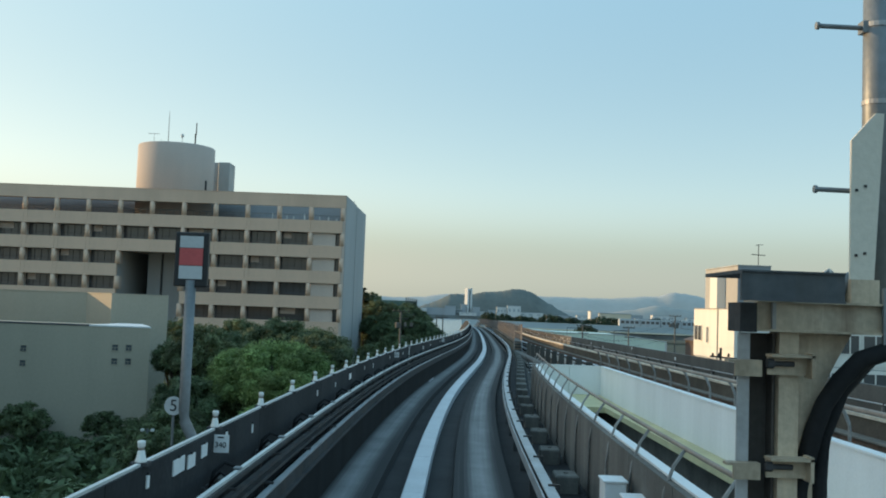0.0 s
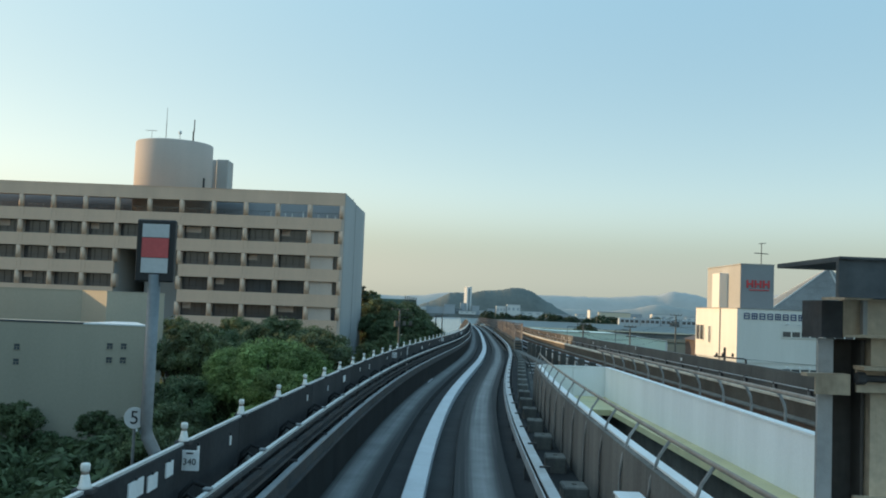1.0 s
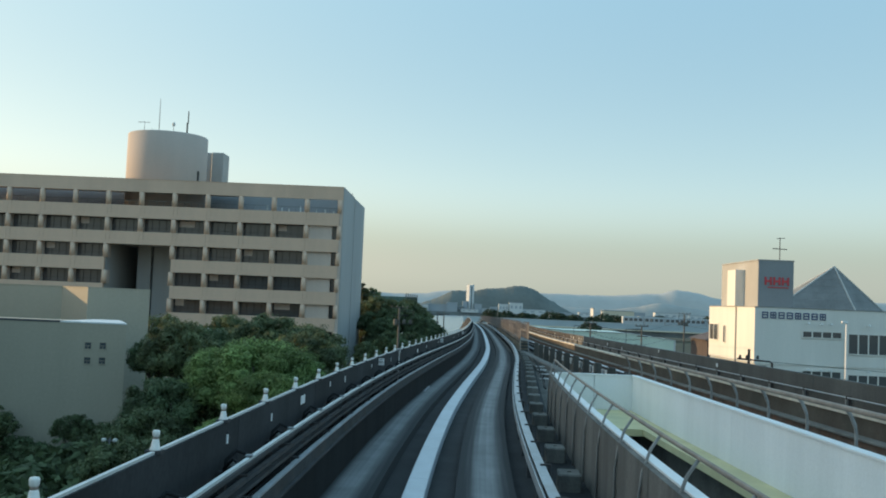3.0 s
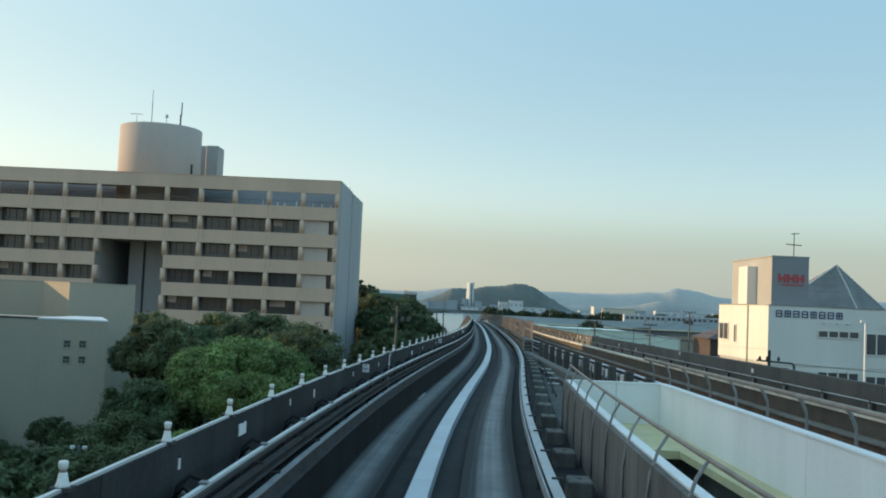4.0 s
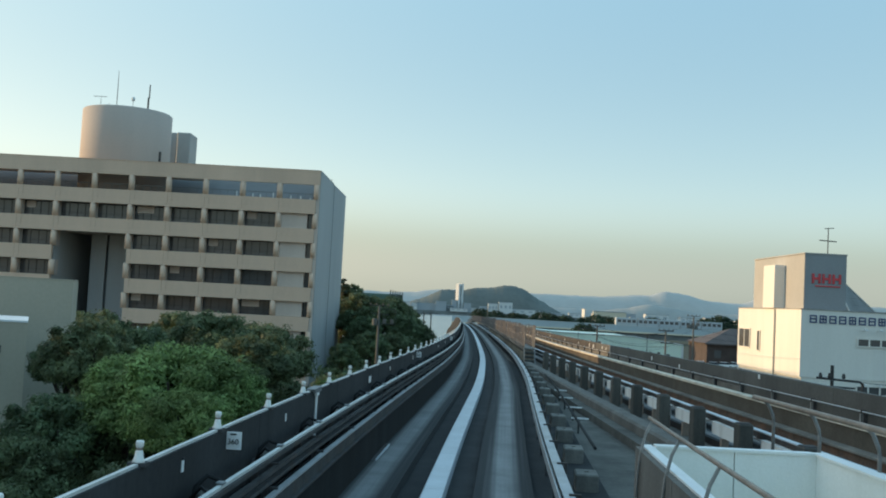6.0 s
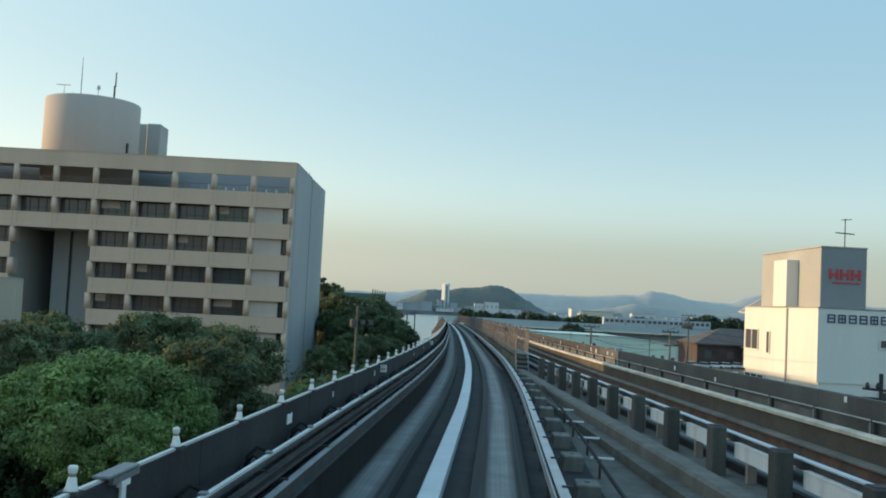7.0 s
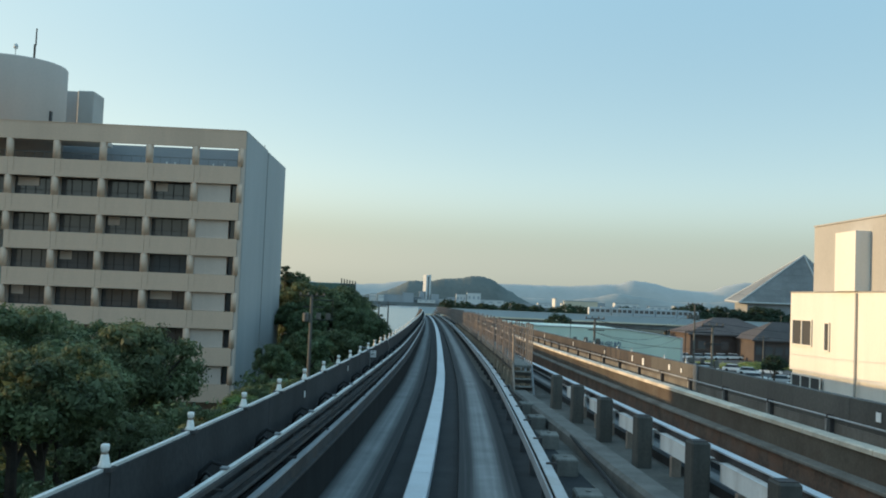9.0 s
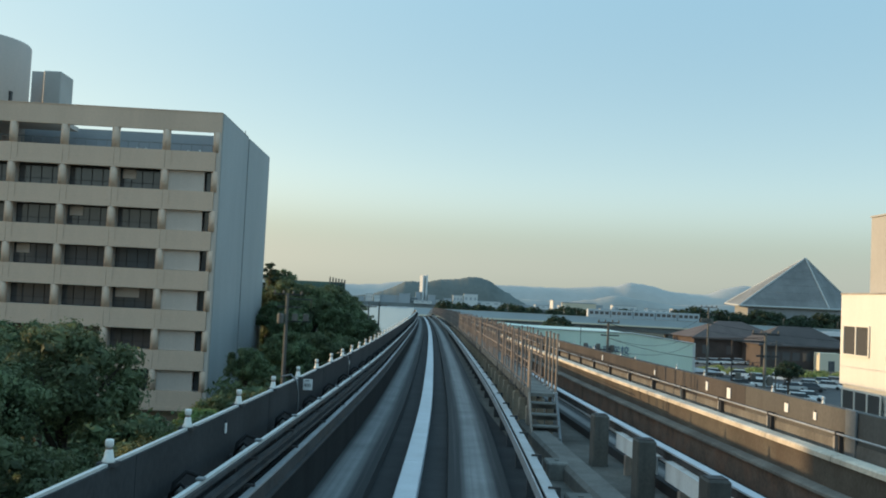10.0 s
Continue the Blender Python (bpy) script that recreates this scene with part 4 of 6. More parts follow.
# ---------------------------------------------------------------- fittings of the right guideway
def rails_right():
    guide_rail(right_x, -0.88, 0.55, 28.6, Y1, -1, "pale galvanised guide rail on short stubs", M_COVER, False)
    t = thing("cable_duct", label="sunlit beige duct lids along the parapet foot", category="cable duct")
    yq = Y0
    while yq < Y1 - 0.5:
        e = min(yq + (1.9 if yq < 110 else 8), Y1)
        part("duct_lid", sweep(right_x, [(0.5, 0.7), (0.5, 0.755), (0.52, 0.77), (0.7, 0.77), (0.72, 0.755), (0.72, 0.7)], yq, e - 0.02), M_BEIGE, t)
        yq = e
    part("duct_side", sweep(right_x, rect(0.53, 0.69, -0.115, 0.698), Y0, Y1), M_DUCT, t, "dark duct wall")
    part("kerb", sweep(right_x, rect(0.44, 0.527, -0.115, 0.325), Y0, Y1), M_RUSTB, t, "rust-blotched kerb beam")
    part("kerb_ledge", sweep(right_x, [(0.38, 0.328), (0.38, 0.362), (0.395, 0.375), (0.527, 0.395), (0.527, 0.328)], Y0, Y1), M_LEDGE, t, "grimy grey ledge")
    t = thing("parapet_pipe", label="thin grey-brown pipe on stand-off clamps along the parapet", category="pipe")
    part("pipe", tube([station(right_x, yq, 0.9, 0.93) for yq in steps(Y0, 150)], 0.014, 6), M_RAIL, t)
    yq, clamp, plate = 0.0, None, None
    while yq < 120:
        p = station(right_x, yq, 0.9, 0)
        if clamp is None:
            bm = box(0.03, 0.083, -0.012, 0.012, 0.62, 0.95)
            box(-0.02, 0.03, -0.014, 0.014, 0.9, 0.96, bm)
            clamp = part("stand_off", bm, M_STEELD, t)
            plate = part("junction", box(0.035, 0.083, 0.12, 0.17, 0.6, 0.88), M_CONC, t)
            a, b = clamp, plate
        else:
            a, b = clamp.copy(), plate.copy()
            scene.collection.objects.link(a), scene.collection.objects.link(b)
        for o in (a, b):
            o.matrix_basis = pose(p.x, p.y, p.z, 0, 0, heading(right_x, yq))
        yq += 2.1


rails_right()
for yy, h, w, hh in ((12, 0.95, 0.1, 0.1), (20, 0.98, 0.1, 0.1), (31.8, 1.06, 0.14, 0.1), (38.9, 1.16, 0.1, 0.1), (45.7, 1.0, 0.1, 0.1), (49.2, 1.06, 0.12, 0.12), (57.5, 1.05, 0.08, 0.1), (58.4, 1.06, 0.12, 0.12), (60.7, 1.04, 0.16, 0.17), (61.8, 1.06, 0.1, 0.15), (65.2, 1.05, 0.08, 0.1), (70.5, 1.06, 0.1, 0.14), (78.1, 1.07, 0.1, 0.14), (88, 1.06, 0.1, 0.12)):
    wall_tag(right_x, yy, 0.988, h, w, hh, True)
pz = thing("parapet_pilaster", tuple(station(right_x, 56.5, 0.985, 0)), "pale grey steel pilaster fixed to the parapet face", "pilaster", rz=heading(right_x, 56.5))
part("strip", box(-0.02, 0.012, -0.13, 0.13, 0.3, 1.24, bevel=0.006), M_GALV, pz)
part("foot_pipe", tube([(0.0, 0, -0.1), (0.0, 0, 0.31)], 0.03, 6), M_GALV, pz)
for yy in (57.45, 59.1, 62.2, 63.9, 67.2, 68.7, 72.1, 75.4, 78.8, 82.0, 85.4):
    p = station(right_x, yy, 1.07, 1.214)
    copy_thing(first, pose(p.x, p.y, p.z, 0, 0, heading(right_x, yy)) @ Matrix.Diagonal((0.62, 0.62, 0.68, 1)))
# stubs and white cable trough between the guideways
st = thing("stub_post", label="short dark stained concrete stub post", category="post", group="stub posts between the guideways")
part("shaft", box(-0.12, 0.12, -0.15, 0.15, -0.5, 0.66, bevel=0.02), M_STUB, st)
part("cap_plate", box(-0.1, 0.1, -0.1, 0.1, 0.661, 0.672), M_STEELD, st)
yy, n = 30.62, 0
while yy < 62:
    p = station(right_x, yy, -1.2, 0)
    m = pose(p.x, p.y, p.z, 0, 0, heading(right_x, yy))
    if n == 0:
        st.matrix_basis = m
    else:
        copy_thing(st, m)
    if yy < 58:
        t = thing("cable_trough", tuple(station(right_x, yy + 1.345, -0.97, -0.03)), "white cable trough panel between two stubs", "cable trough", "white trough panels", rz=heading(right_x, yy))
        part("side", box(-0.02, 0.02, -1.1, 1.1, 0.22, 0.44), M_TROUGH, t)
        part("lid", box(-0.03, 0.12, -1.12, 1.12, 0.442, 0.455), M_TROUGH, t)
        part("saddle", box(-0.01, 0.13, -0.6, -0.5, -0.12, 0.19), M_BROWN, t)
        part("saddle", box(-0.01, 0.13, 0.5, 0.6, -0.12, 0.19), M_BROWN, t)
    n += 1
    yy += 2.69
tb = thing("edge_beam", label="dark concrete edge beam below the stub posts", category="beam")
part("beam", sweep(right_x, [(-2.0, -0.5), (-2.0, 0.05), (-1.95, 0.1), (-1.65, 0.1), (-1.6, 0.05), (-1.6, -0.5)], 28.6, 64), M_CONCD, tb)
md = thing("median_floor", label="dark concrete floor between the guideways", category="floor", kind="structure")
bm = bmesh.new()
ys = np.arange(28.25, 100, 3.0)
for a, b in zip(ys, ys[1:]):
    bm.faces.new([bm.verts.new(p) for p in ((left_x(a) + 2.2, a, rise(a) - 0.3), (right_x(a) - 2.1, a, rise(a) - 0.3), (right_x(b) - 2.1, b, rise(b) - 0.3), (left_x(b) + 2.2, b, rise(b) - 0.3))])
part("slab", bm, M_DECKR, md)
# loose white-ended cable hangers beside the rail
for yy, d in ((39.0, 2.5), (41.6, 2.55), (44.3, 2.5), (46.9, 2.5)):
    p = station(left_x, yy, d, -0.3)
    t = thing("cable_hanger", tuple(p), "small cable hanger with a white cross bar", "bracket", "cable hangers", rz=heading(left_x, yy))
    part("bar", box(-0.16, 0.22, -0.02, 0.02, 0.32, 0.35), M_WHITE, t)
    part("leg", box(-0.02, 0.02, -0.02, 0.02, 0.0, 0.32), M_STEELD, t)
ch = thing("hanger_cable", label="dark cable laid over the hangers", category="cable")
part("cable", tube([station(left_x, yq, 2.42, 0.06) for yq in np.arange(34, 60, 1.5)], 0.03, 6), M_CABLE, ch)

# ---------------------------------------------------------------- walkway with rusty fences between the guideways
ww = thing("walkway", label="raised steel walkway between the guideways", category="walkway")
WY, FLOOR = 63.2, 0.7


def edge(side, yq):
    """How far right of the guideway's middle the walkway's near and far sides lie."""
    return float(np.interp(yq, (63, 72, 90, 240), (1.95, 1.9, 1.86, 1.86))) + (0.5 if side else 0.0)


def along_walkway(side, h0, h1, off0, off1, y0, y1):
    bm = bmesh.new()
    rings = []
    for yq in steps(y0, y1):
        d = edge(side, yq)
        rings.append([bm.verts.new(station(left_x, yq, d + a, h)) for a, h in ((off0, h0), (off0, h1), (off1, h1), (off1, h0))])
    for a, b in zip(rings, rings[1:]):
        for q in range(4):
            bm.faces.new((a[q], b[q], b[(q + 1) % 4], a[(q + 1) % 4]))
    bm.faces.new(rings[0])
    bm.faces.new(rings[-1][::-1])
    return bm


part("floor", along_walkway(0, FLOOR - 0.06, FLOOR, 0.02, 0.5, WY, 244), M_TREAD, ww)
part("kick_plate", along_walkway(0, FLOOR - 0.1, FLOOR + 0.05, -0.02, 0.018, WY, 244), M_KICK, ww, "rust-stained pale edge plate")
part("kick_plate", along_walkway(1, FLOOR - 0.1, FLOOR + 0.02, 0.002, 0.03, WY, 244), M_RUST, ww)
yq, legm = WY + 0.4, None
while yq < 130:
    for side in (0, 1):
        p = station(left_x, yq, edge(side, yq) + 0.06 - 0.12 * side, 0)
        if legm is None:
            bm = box(-0.07, 0.07, -0.09, 0.09, -0.3, 0.42, bevel=0.015)
            box(-0.03, 0.03, -0.03, 0.03, 0.42, FLOOR - 0.1, bm)
            o = legm = part("leg", bm, M_KICK, ww, "stained concrete and steel leg")
        else:
            o = legm.copy()
            scene.collection.objects.link(o)
        o.matrix_basis = pose(p.x, p.y, p.z, 0, 0, heading(left_x, yq))
    yq += 1.55
for i in range(5):
    p = station(left_x, WY - 0.13 - 0.25 * i, edge(0, WY) + 0.26, FLOOR - 0.18 * (i + 1))
    bm = box(-0.25, 0.25, -0.12, 0.12, 0.0, 0.03)
    box(-0.25, 0.25, 0.1, 0.12, -0.1, 0.0, bm)
    o = part("tread", bm, M_TREAD, ww, "worn grey steel tread")
    o.matrix_basis = pose(p.x, p.y, p.z, 0, 0, heading(left_x, WY))
for side in (0, 1):
    d = edge(side, WY)
    part("stringer", tube([station(left_x, WY, d, FLOOR), station(left_x, WY - 1.35, d, -0.3)], 0.028, 6), M_GALV if side else M_BROWN, ww)


def picket_fence(side, y0, y1, pitch, label, hgt):
    t = thing("walkway_fence", label=label, category="fence")
    for h, r in ((hgt - 0.1, 0.015), (FLOOR + 0.55, 0.014), (FLOOR + 0.12, 0.012)):
        part("rail", tube([station(left_x, yq, edge(side, yq), h) for yq in steps(y0 + 0.7 * side, y1, 2.0, 6.0)], r, 6), M_RUST, t)
    yq, shared = y0 + 0.35, []
    while yq < min(y1, 150):
        p = station(left_x, yq, edge(side, yq), 0)
        if len(shared) < 5:
            tall = hgt - 0.06 + 0.035 * len(shared)
            bm = tube([(0, 0, FLOOR - 0.14), (0, 0, tall)], 0.017, 6)
            box(-0.03, 0.03, -0.03, 0.03, FLOOR - 0.16, FLOOR - 0.02, bm)
            if len(shared) == 3:
                box(-0.026, 0.026, -0.026, 0.026, tall - 0.3, tall - 0.2, bm)
            o = part("post", bm, M_RUST, t)
            shared.append(o)
        else:
            o = random.choice(shared).copy()
            scene.collection.objects.link(o)
        o.matrix_basis = pose(p.x, p.y, p.z, random.uniform(-2, 2), random.uniform(-2, 2), heading(left_x, yq))
        yq += pitch * random.uniform(0.8, 1.2)
    bm = bmesh.new()
    while yq < y1:
        p = station(left_x, yq, edge(side, yq), 0)
        box(p.x - 0.018, p.x + 0.018, p.y - 0.018, p.y + 0.018, p.z + FLOOR, p.z + hgt, bm)
        yq += 1.0
    far = part("far_post", bm, M_RUST, t)
    far["kind"] = "stuff"
    return t


picket_fence(0, WY, 243, 0.62, "rust-stained steel fence of many posts beside the walkway", 1.76)
picket_fence(1, WY + 1.6, 243, 0.72, "weathered brown steel fence on the walkway's far side", 1.74)
for yq, side, top in ((WY, 0, 1.47), (WY + 0.05, 1, 1.78), (WY + 0.65, 1, 1.78), (WY + 1.25, 1, 1.8), (WY + 1.9, 1, 1.78)):
    p = station(left_x, yq, edge(side, yq), 0)
    t = thing("gate_post", tuple(p), "tall pale brown steel post at the walkway's end", "post", "end posts of the walkway")
    part("shaft", tube([(0, 0, -0.3 if not side else FLOOR - 0.12), (0, 0, top)], 0.03 if not side else 0.02, 8), M_BROWN, t)
    part("finial", box(-0.024, 0.024, -0.024, 0.024, top, top + 0.03), M_BROWN, t)
    if side:
        part("foot", box(-0.035, 0.035, -0.035, 0.035, FLOOR - 0.14, FLOOR + 0.03), M_CAP, t)

# track-side signal box on the deck
tx = thing("track_box", tuple(station(left_x, 32.4, -1.2, -0.12)), "flat black track-side box with a pale metal edge", "track box", rz=heading(left_x, 32.4))
part("body", box(-0.17, 0.17, -0.9, 0.9, 0, 0.14, bevel=0.02), M_STEELD, tx)
part("edge_strip", box(0.172, 0.19, -0.8, 0.8, 0.11, 0.15), M_COVER, tx, "pale metal edge")
part("cable_gland", tube([(-0.17, -0.5, 0.06), (-0.3, -0.55, 0.03)], 0.025, 6), M_CABLE, tx)

# ---------------------------------------------------------------- tan office building with a colonnaded front
CX, CY = -13.2, 126.7          # right front corner
ROOF, PITCH, OPEN, BAY = 16.6, 3.385, 1.74, 4.27
NB, NR = 13, 7
ob_ = thing("office_building", (CX, CY, 0), "tan precast office block with round columns between bands", "building")


def shared_part(cache, key, make, name, material, parent, at, label="", smooth=False):
    if key not in cache:
        cache[key] = part(name, make(), material, parent, label, smooth)
        o = cache[key]
    else:
        o = cache[key].copy()
        scene.collection.objects.link(o)
    o.parent = parent
    o.location = at
    return o


cache = {}


def in_void(k, r):
    return k in (5, 6) and r >= 2


def spandrel():
    bm = box(0.012, BAY - 0.012, 0.0, 0.35, 0, PITCH - OPEN)
    # shallow recessed field framed by thicker ends
    box(0.012, 0.5, -0.05, -0.001, 0.35, PITCH - OPEN, bm)
    box(BAY - 0.5, BAY - 0.012, -0.05, -0.001, 0.35, PITCH - OPEN, bm)
    box(0.012, BAY - 0.012, -0.05, -0.001, 0, 0.348, bm)
    return bm


def window_set():
    return box(0.3, BAY - 0.3, 0.0, 0.03, 0.02, OPEN - 0.02)


for r in range(NR):
    ztop = ROOF - (PITCH - OPEN) - PITCH * r       # top of this row's openings
    zbot = ztop - OPEN
    for k in range(NB):
        xk = -0.35 - BAY * (k + 1)                  # left column of bay k
        if not in_void(k, r):
            shared_part(cache, "sp", spandrel, "spandrel", M_TAN, ob_, (xk, 0, zbot - (PITCH - OPEN)))
            if r > 0:
                if k == 0:
                    shared_part(cache, "solid", lambda: box(0.3, 3.35, 0.3, 0.5, 0.02, OPEN - 0.02), "infill_panel", M_TANP, ob_, (xk, 0, zbot))
                    shared_part(cache, "slot", lambda: box(3.36, BAY - 0.25, 0.9, 1.0, 0.02, OPEN - 0.02), "window", M_GLASS, ob_, (xk, 0, zbot), "dark window glass")
                else:
                    w = shared_part(cache, "win", window_set, "window", M_GLASS, ob_, (xk, 1.35, zbot), "dark window glass")
                    fr = cache.get("frame")
                    if fr is None:
                        bm = box(0.28, BAY - 0.28, -0.06, -0.01, 0.0, 0.07)
                        box(0.28, BAY - 0.28, -0.06, -0.01, OPEN - 0.07, OPEN, bm)
                        box(0.28, BAY - 0.28, -0.05, -0.01, 0.55, 0.6, bm)
                        for q in range(5):
                            xx = 0.28 + (BAY - 0.6) * q / 4
                            box(xx, xx + 0.05, -0.055, -0.008, 0.07, OPEN - 0.07, bm)
                        fr = part("window_frame", bm, M_STEELD, w)
                        cache["frame"] = fr
                    else:
                        f2 = fr.copy()
                        scene.collection.objects.link(f2)
                        f2.parent = w
                    if (k * 7 + r * 5) % 3 == 0:
                        shared_part(cache, ("bl", (k + r) % 2), lambda: box(0.5, 1.6 + 0.9 * ((k + r) % 2), 0.0, 0.02, 0.9, OPEN - 0.05), "blind", M_TANP, ob_, (xk, 1.33 - 0.065, zbot), "pale blind")
    for k in range(NB + 1):
        xk = -0.35 - BAY * k
        if r >= 2 and k == 6:
            continue
        shared_part(cache, "col", lambda: lathe([(0.34, 0.0), (0.34, OPEN)], 16, at=(0, 0.28, 0)), "column", M_TAN, ob_, (xk, 0, zbot), smooth=False)
        if r > 0:
            shared_part(cache, "fin", lambda: box(-0.27, 0.27, 0.63, 1.5, 0, OPEN), "pier", M_TANP, ob_, (xk, 0, zbot))
cache["col"].data.polygons.foreach_set("use_smooth", [len(p.vertices) == 4 for p in cache["col"].data.polygons])
W = 0.35 + BAY * NB + 0.35
bm = box(-W, 0.0, 0.0, 0.4, ROOF - (PITCH - OPEN) + 0.002, ROOF)
box(-W - 0.02, 0.02, -0.04, 0.45, ROOF, ROOF + 0.06, bm)
part("roof_beam", bm, M_TAN, ob_)
# end strip right of the last column, and its mirror
part("corner_strip", box(-0.34, -0.002, 0.02, 0.42, GZ, ROOF - (PITCH - OPEN)), M_TANP, ob_)
# floor slabs
for r in range(NR):
    z = ROOF - (PITCH - OPEN) - PITCH * r - OPEN
    part("slab", box(-0.35 - BAY * 5, -0.36, 0.36, 10.0, z - 0.4, z - 0.004), M_TANP, ob_)
    part("slab", box(-W + 0.3, -0.36 - BAY * 7, 0.36, 10.0, z - 0.4, z - 0.004), M_TANP, ob_)
    if r < 2:
        part("slab", box(-0.36 - BAY * 7, -0.35 - BAY * 5, 0.36, 10.0, z - (1.55 if r == 1 else 0.4), z - 0.004), M_TANP, ob_)
# core behind the rooms, void walls
zc = ROOF - PITCH
part("core", box(-0.36 - BAY * 5, -0.3, 2.2, 25.0, GZ, zc), M_TANP, ob_)
part("core", box(-W + 0.3, -0.36 - BAY * 7, 2.2, 25.0, GZ, zc), M_TANP, ob_)
# dark joint tone here stands for the shade deep in the void
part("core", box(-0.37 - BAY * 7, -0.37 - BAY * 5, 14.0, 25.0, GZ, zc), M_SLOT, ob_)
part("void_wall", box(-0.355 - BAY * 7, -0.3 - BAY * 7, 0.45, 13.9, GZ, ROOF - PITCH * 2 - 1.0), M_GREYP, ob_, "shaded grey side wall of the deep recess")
for x0, x1, y0 in ((-25.75, -0.37 - BAY * 5, 6.0), (-27.9, -26.1, 6.05)):
    part("shaft", box(x0, x1, y0, 13.8, GZ, ROOF - PITCH * 2 - 1.0), M_GREYP, ob_, "blue-grey clad shaft")
part("shaft_joint", box(-26.09, -25.76, 6.5, 13.7, GZ, ROOF - PITCH * 2 - 1.0), M_SLOT, ob_)
# terrace back wall, piers and railing behind the open top storey
part("terrace_wall", box(-W + 0.5, -0.3, 10.0, 10.4, zc, ROOF - 0.4), M_DGREY, ob_)
part("roof_slab", box(-W + 0.3, -15.0, 0.42, 8.9, ROOF - 0.9, ROOF - 0.5), M_TANP, ob_)
rl = part("terrace_rail", tube([(-W + 1, 1.2, zc + 0.75), (-0.8, 1.2, zc + 0.75)], 0.04, 6), M_GALV, ob_)
for i in range(60):
    shared_part(cache, "bal", lambda: tube([(0, 0, 0), (0, 0, 0.75)], 0.025, 5), "baluster", M_GALV, rl, (-0.9 - 0.9 * i, 1.2, zc))
for i, (x, y) in enumerate(((-3.0, 6), (-4.5, 8), (-6.5, 7), (-8.0, 6.5), (-9.2, 8), (-11, 7), (-2.1, 8))):
    part("vent_pipe", tube([(x, y, zc), (x, y, zc + 1.0 + 0.2 * (i % 3))], 0.09, 8), M_CAP, ob_)
# right side cladding in two slabs with a joint between
def upright(plan, z0, z1):
    """A block over a plan of (x, y), given anticlockwise."""
    bm = bmesh.new()
    lo = [bm.verts.new((x, y, z0)) for x, y in plan]
    hi = [bm.verts.new((x, y, z1)) for x, y in plan]
    bm.faces.new(hi)
    bm.faces.new(lo[::-1])
    for q in range(len(plan)):
        w = (q + 1) % len(plan)
        bm.faces.new((lo[q], lo[w], hi[w], hi[q]))
    return bm


part("side_slab", upright([(-0.25, 0.45), (0.06, 0.45), (0.29, 12.5), (-0.25, 12.5)], GZ, ROOF), M_GREYP, ob_, "blue-grey clad side wall")
part("side_slab", upright([(-0.25, 13.0), (0.31, 13.0), (0.6, 25.6), (-0.25, 25.6)], GZ, ROOF - 0.02), M_GREYP, ob_, "blue-grey clad side wall")
part("side_joint", box(-0.25, 0.12, 12.51, 12.99, GZ, ROOF - 0.1), M_SLOT, ob_)
part("side_coping", upright([(-0.25, 0.46), (0.08, 0.46), (0.31, 12.5), (-0.25, 12.5)], ROOF + 0.001, ROOF + 0.06), M_GREYP, ob_)
part("lightning_rod", tube([(-0.1, 12.7, ROOF - 0.3), (-0.1, 12.7, ROOF + 0.7)], 0.035, 6), M_STEELD, ob_)
# roof drum, stair head and aerials
RTX, RTY, RTZ = -25.6, 9.1, 23.75
dr = part("roof_drum", lathe([(5.35, zc), (5.35, RTZ - 0.12), (5.25, RTZ), (0.5, RTZ + 0.05)], 64, at=(RTX, RTY, 0)), M_TANK, ob_, "pinkish rendered round roof drum")
dr.data.polygons.foreach_set("use_smooth", [len(p.vertices) == 4 and abs(p.normal.z) < 0.3 for p in dr.data.polygons])
part("drum_door", box(RTX + 4.55, RTX + 5.02, RTY - 2.3, RTY - 1.9, zc + 4.2, zc + 5.6), M_BLACK, dr)
part("stair_head", box(-21.2, -19.45, 15.9, 19.5, zc, 22.85, bevel=0.08), M_WGREY, ob_)
part("stair_head", box(-22.6, -21.22, 16.5, 19.5, zc, 22.85), M_GREYP, ob_, "darker stair head flank")
for x, y, h, rr in ((RTX - 0.3, RTY - 3.6, 4.6, 0.045), (RTX + 3.5, RTY - 3.4, 3.1, 0.05), (RTX - 2.6, RTY - 2.6, 1.5, 0.03), (RTX + 1.6, RTY - 3.4, 1.4, 0.03), (RTX - 1.4, RTY - 3.2, 0.6, 0.03)):
    z = RTZ - 0.05
    a = part("aerial", tube([(x, y, z), (x, y, z + h * 0.5), (x, y, z + h)], [rr, rr, rr * 0.5], 6), M_STEELD, dr)
    if 1.45 < h < 1.6:
        for q in (-0.75, -0.35, 0.05, 0.45):
            part("element", tube([(x + q, y - 0.35, z + h), (x + q, y + 0.35, z + h)], 0.02, 5), M_STEELD, a)
        part("cross_arm", tube([(x - 0.85, y, z + h), (x + 0.75, y, z + h)], 0.025, 5), M_STEELD, a)
    elif h > 1.3 and h < 1.45:
        part("dish", lathe([(0.05, 0.0), (0.2, 0.12), (0.24, 0.3), (0.18, 0.5), (0.04, 0.6)], 8, at=(x, y, z + h * 0.65)), M_CAP, a)
    elif rr == 0.05:
        part("sleeve", tube([(x - 0.1, y, z), (x - 0.1, y, z + 1.5)], 0.07, 6), M_STEELD, a)
        part("sleeve", tube([(x + 0.05, y, z + 1.4), (x + 0.05, y, z + h)], 0.06, 6), M_STEELD, a)

# ---------------------------------------------------------------- low annex in front and the block behind it
an = thing("annex_building", (-20.1, 66.3, 0), "plain grey-beige rendered annex with tiny square windows", "building")
part("wall", upright([(-17.8, 0), (0, 0), (-2.6, 6.0), (-17.8, 6.0)], GZ, 0.0), M_ANNEX, an)
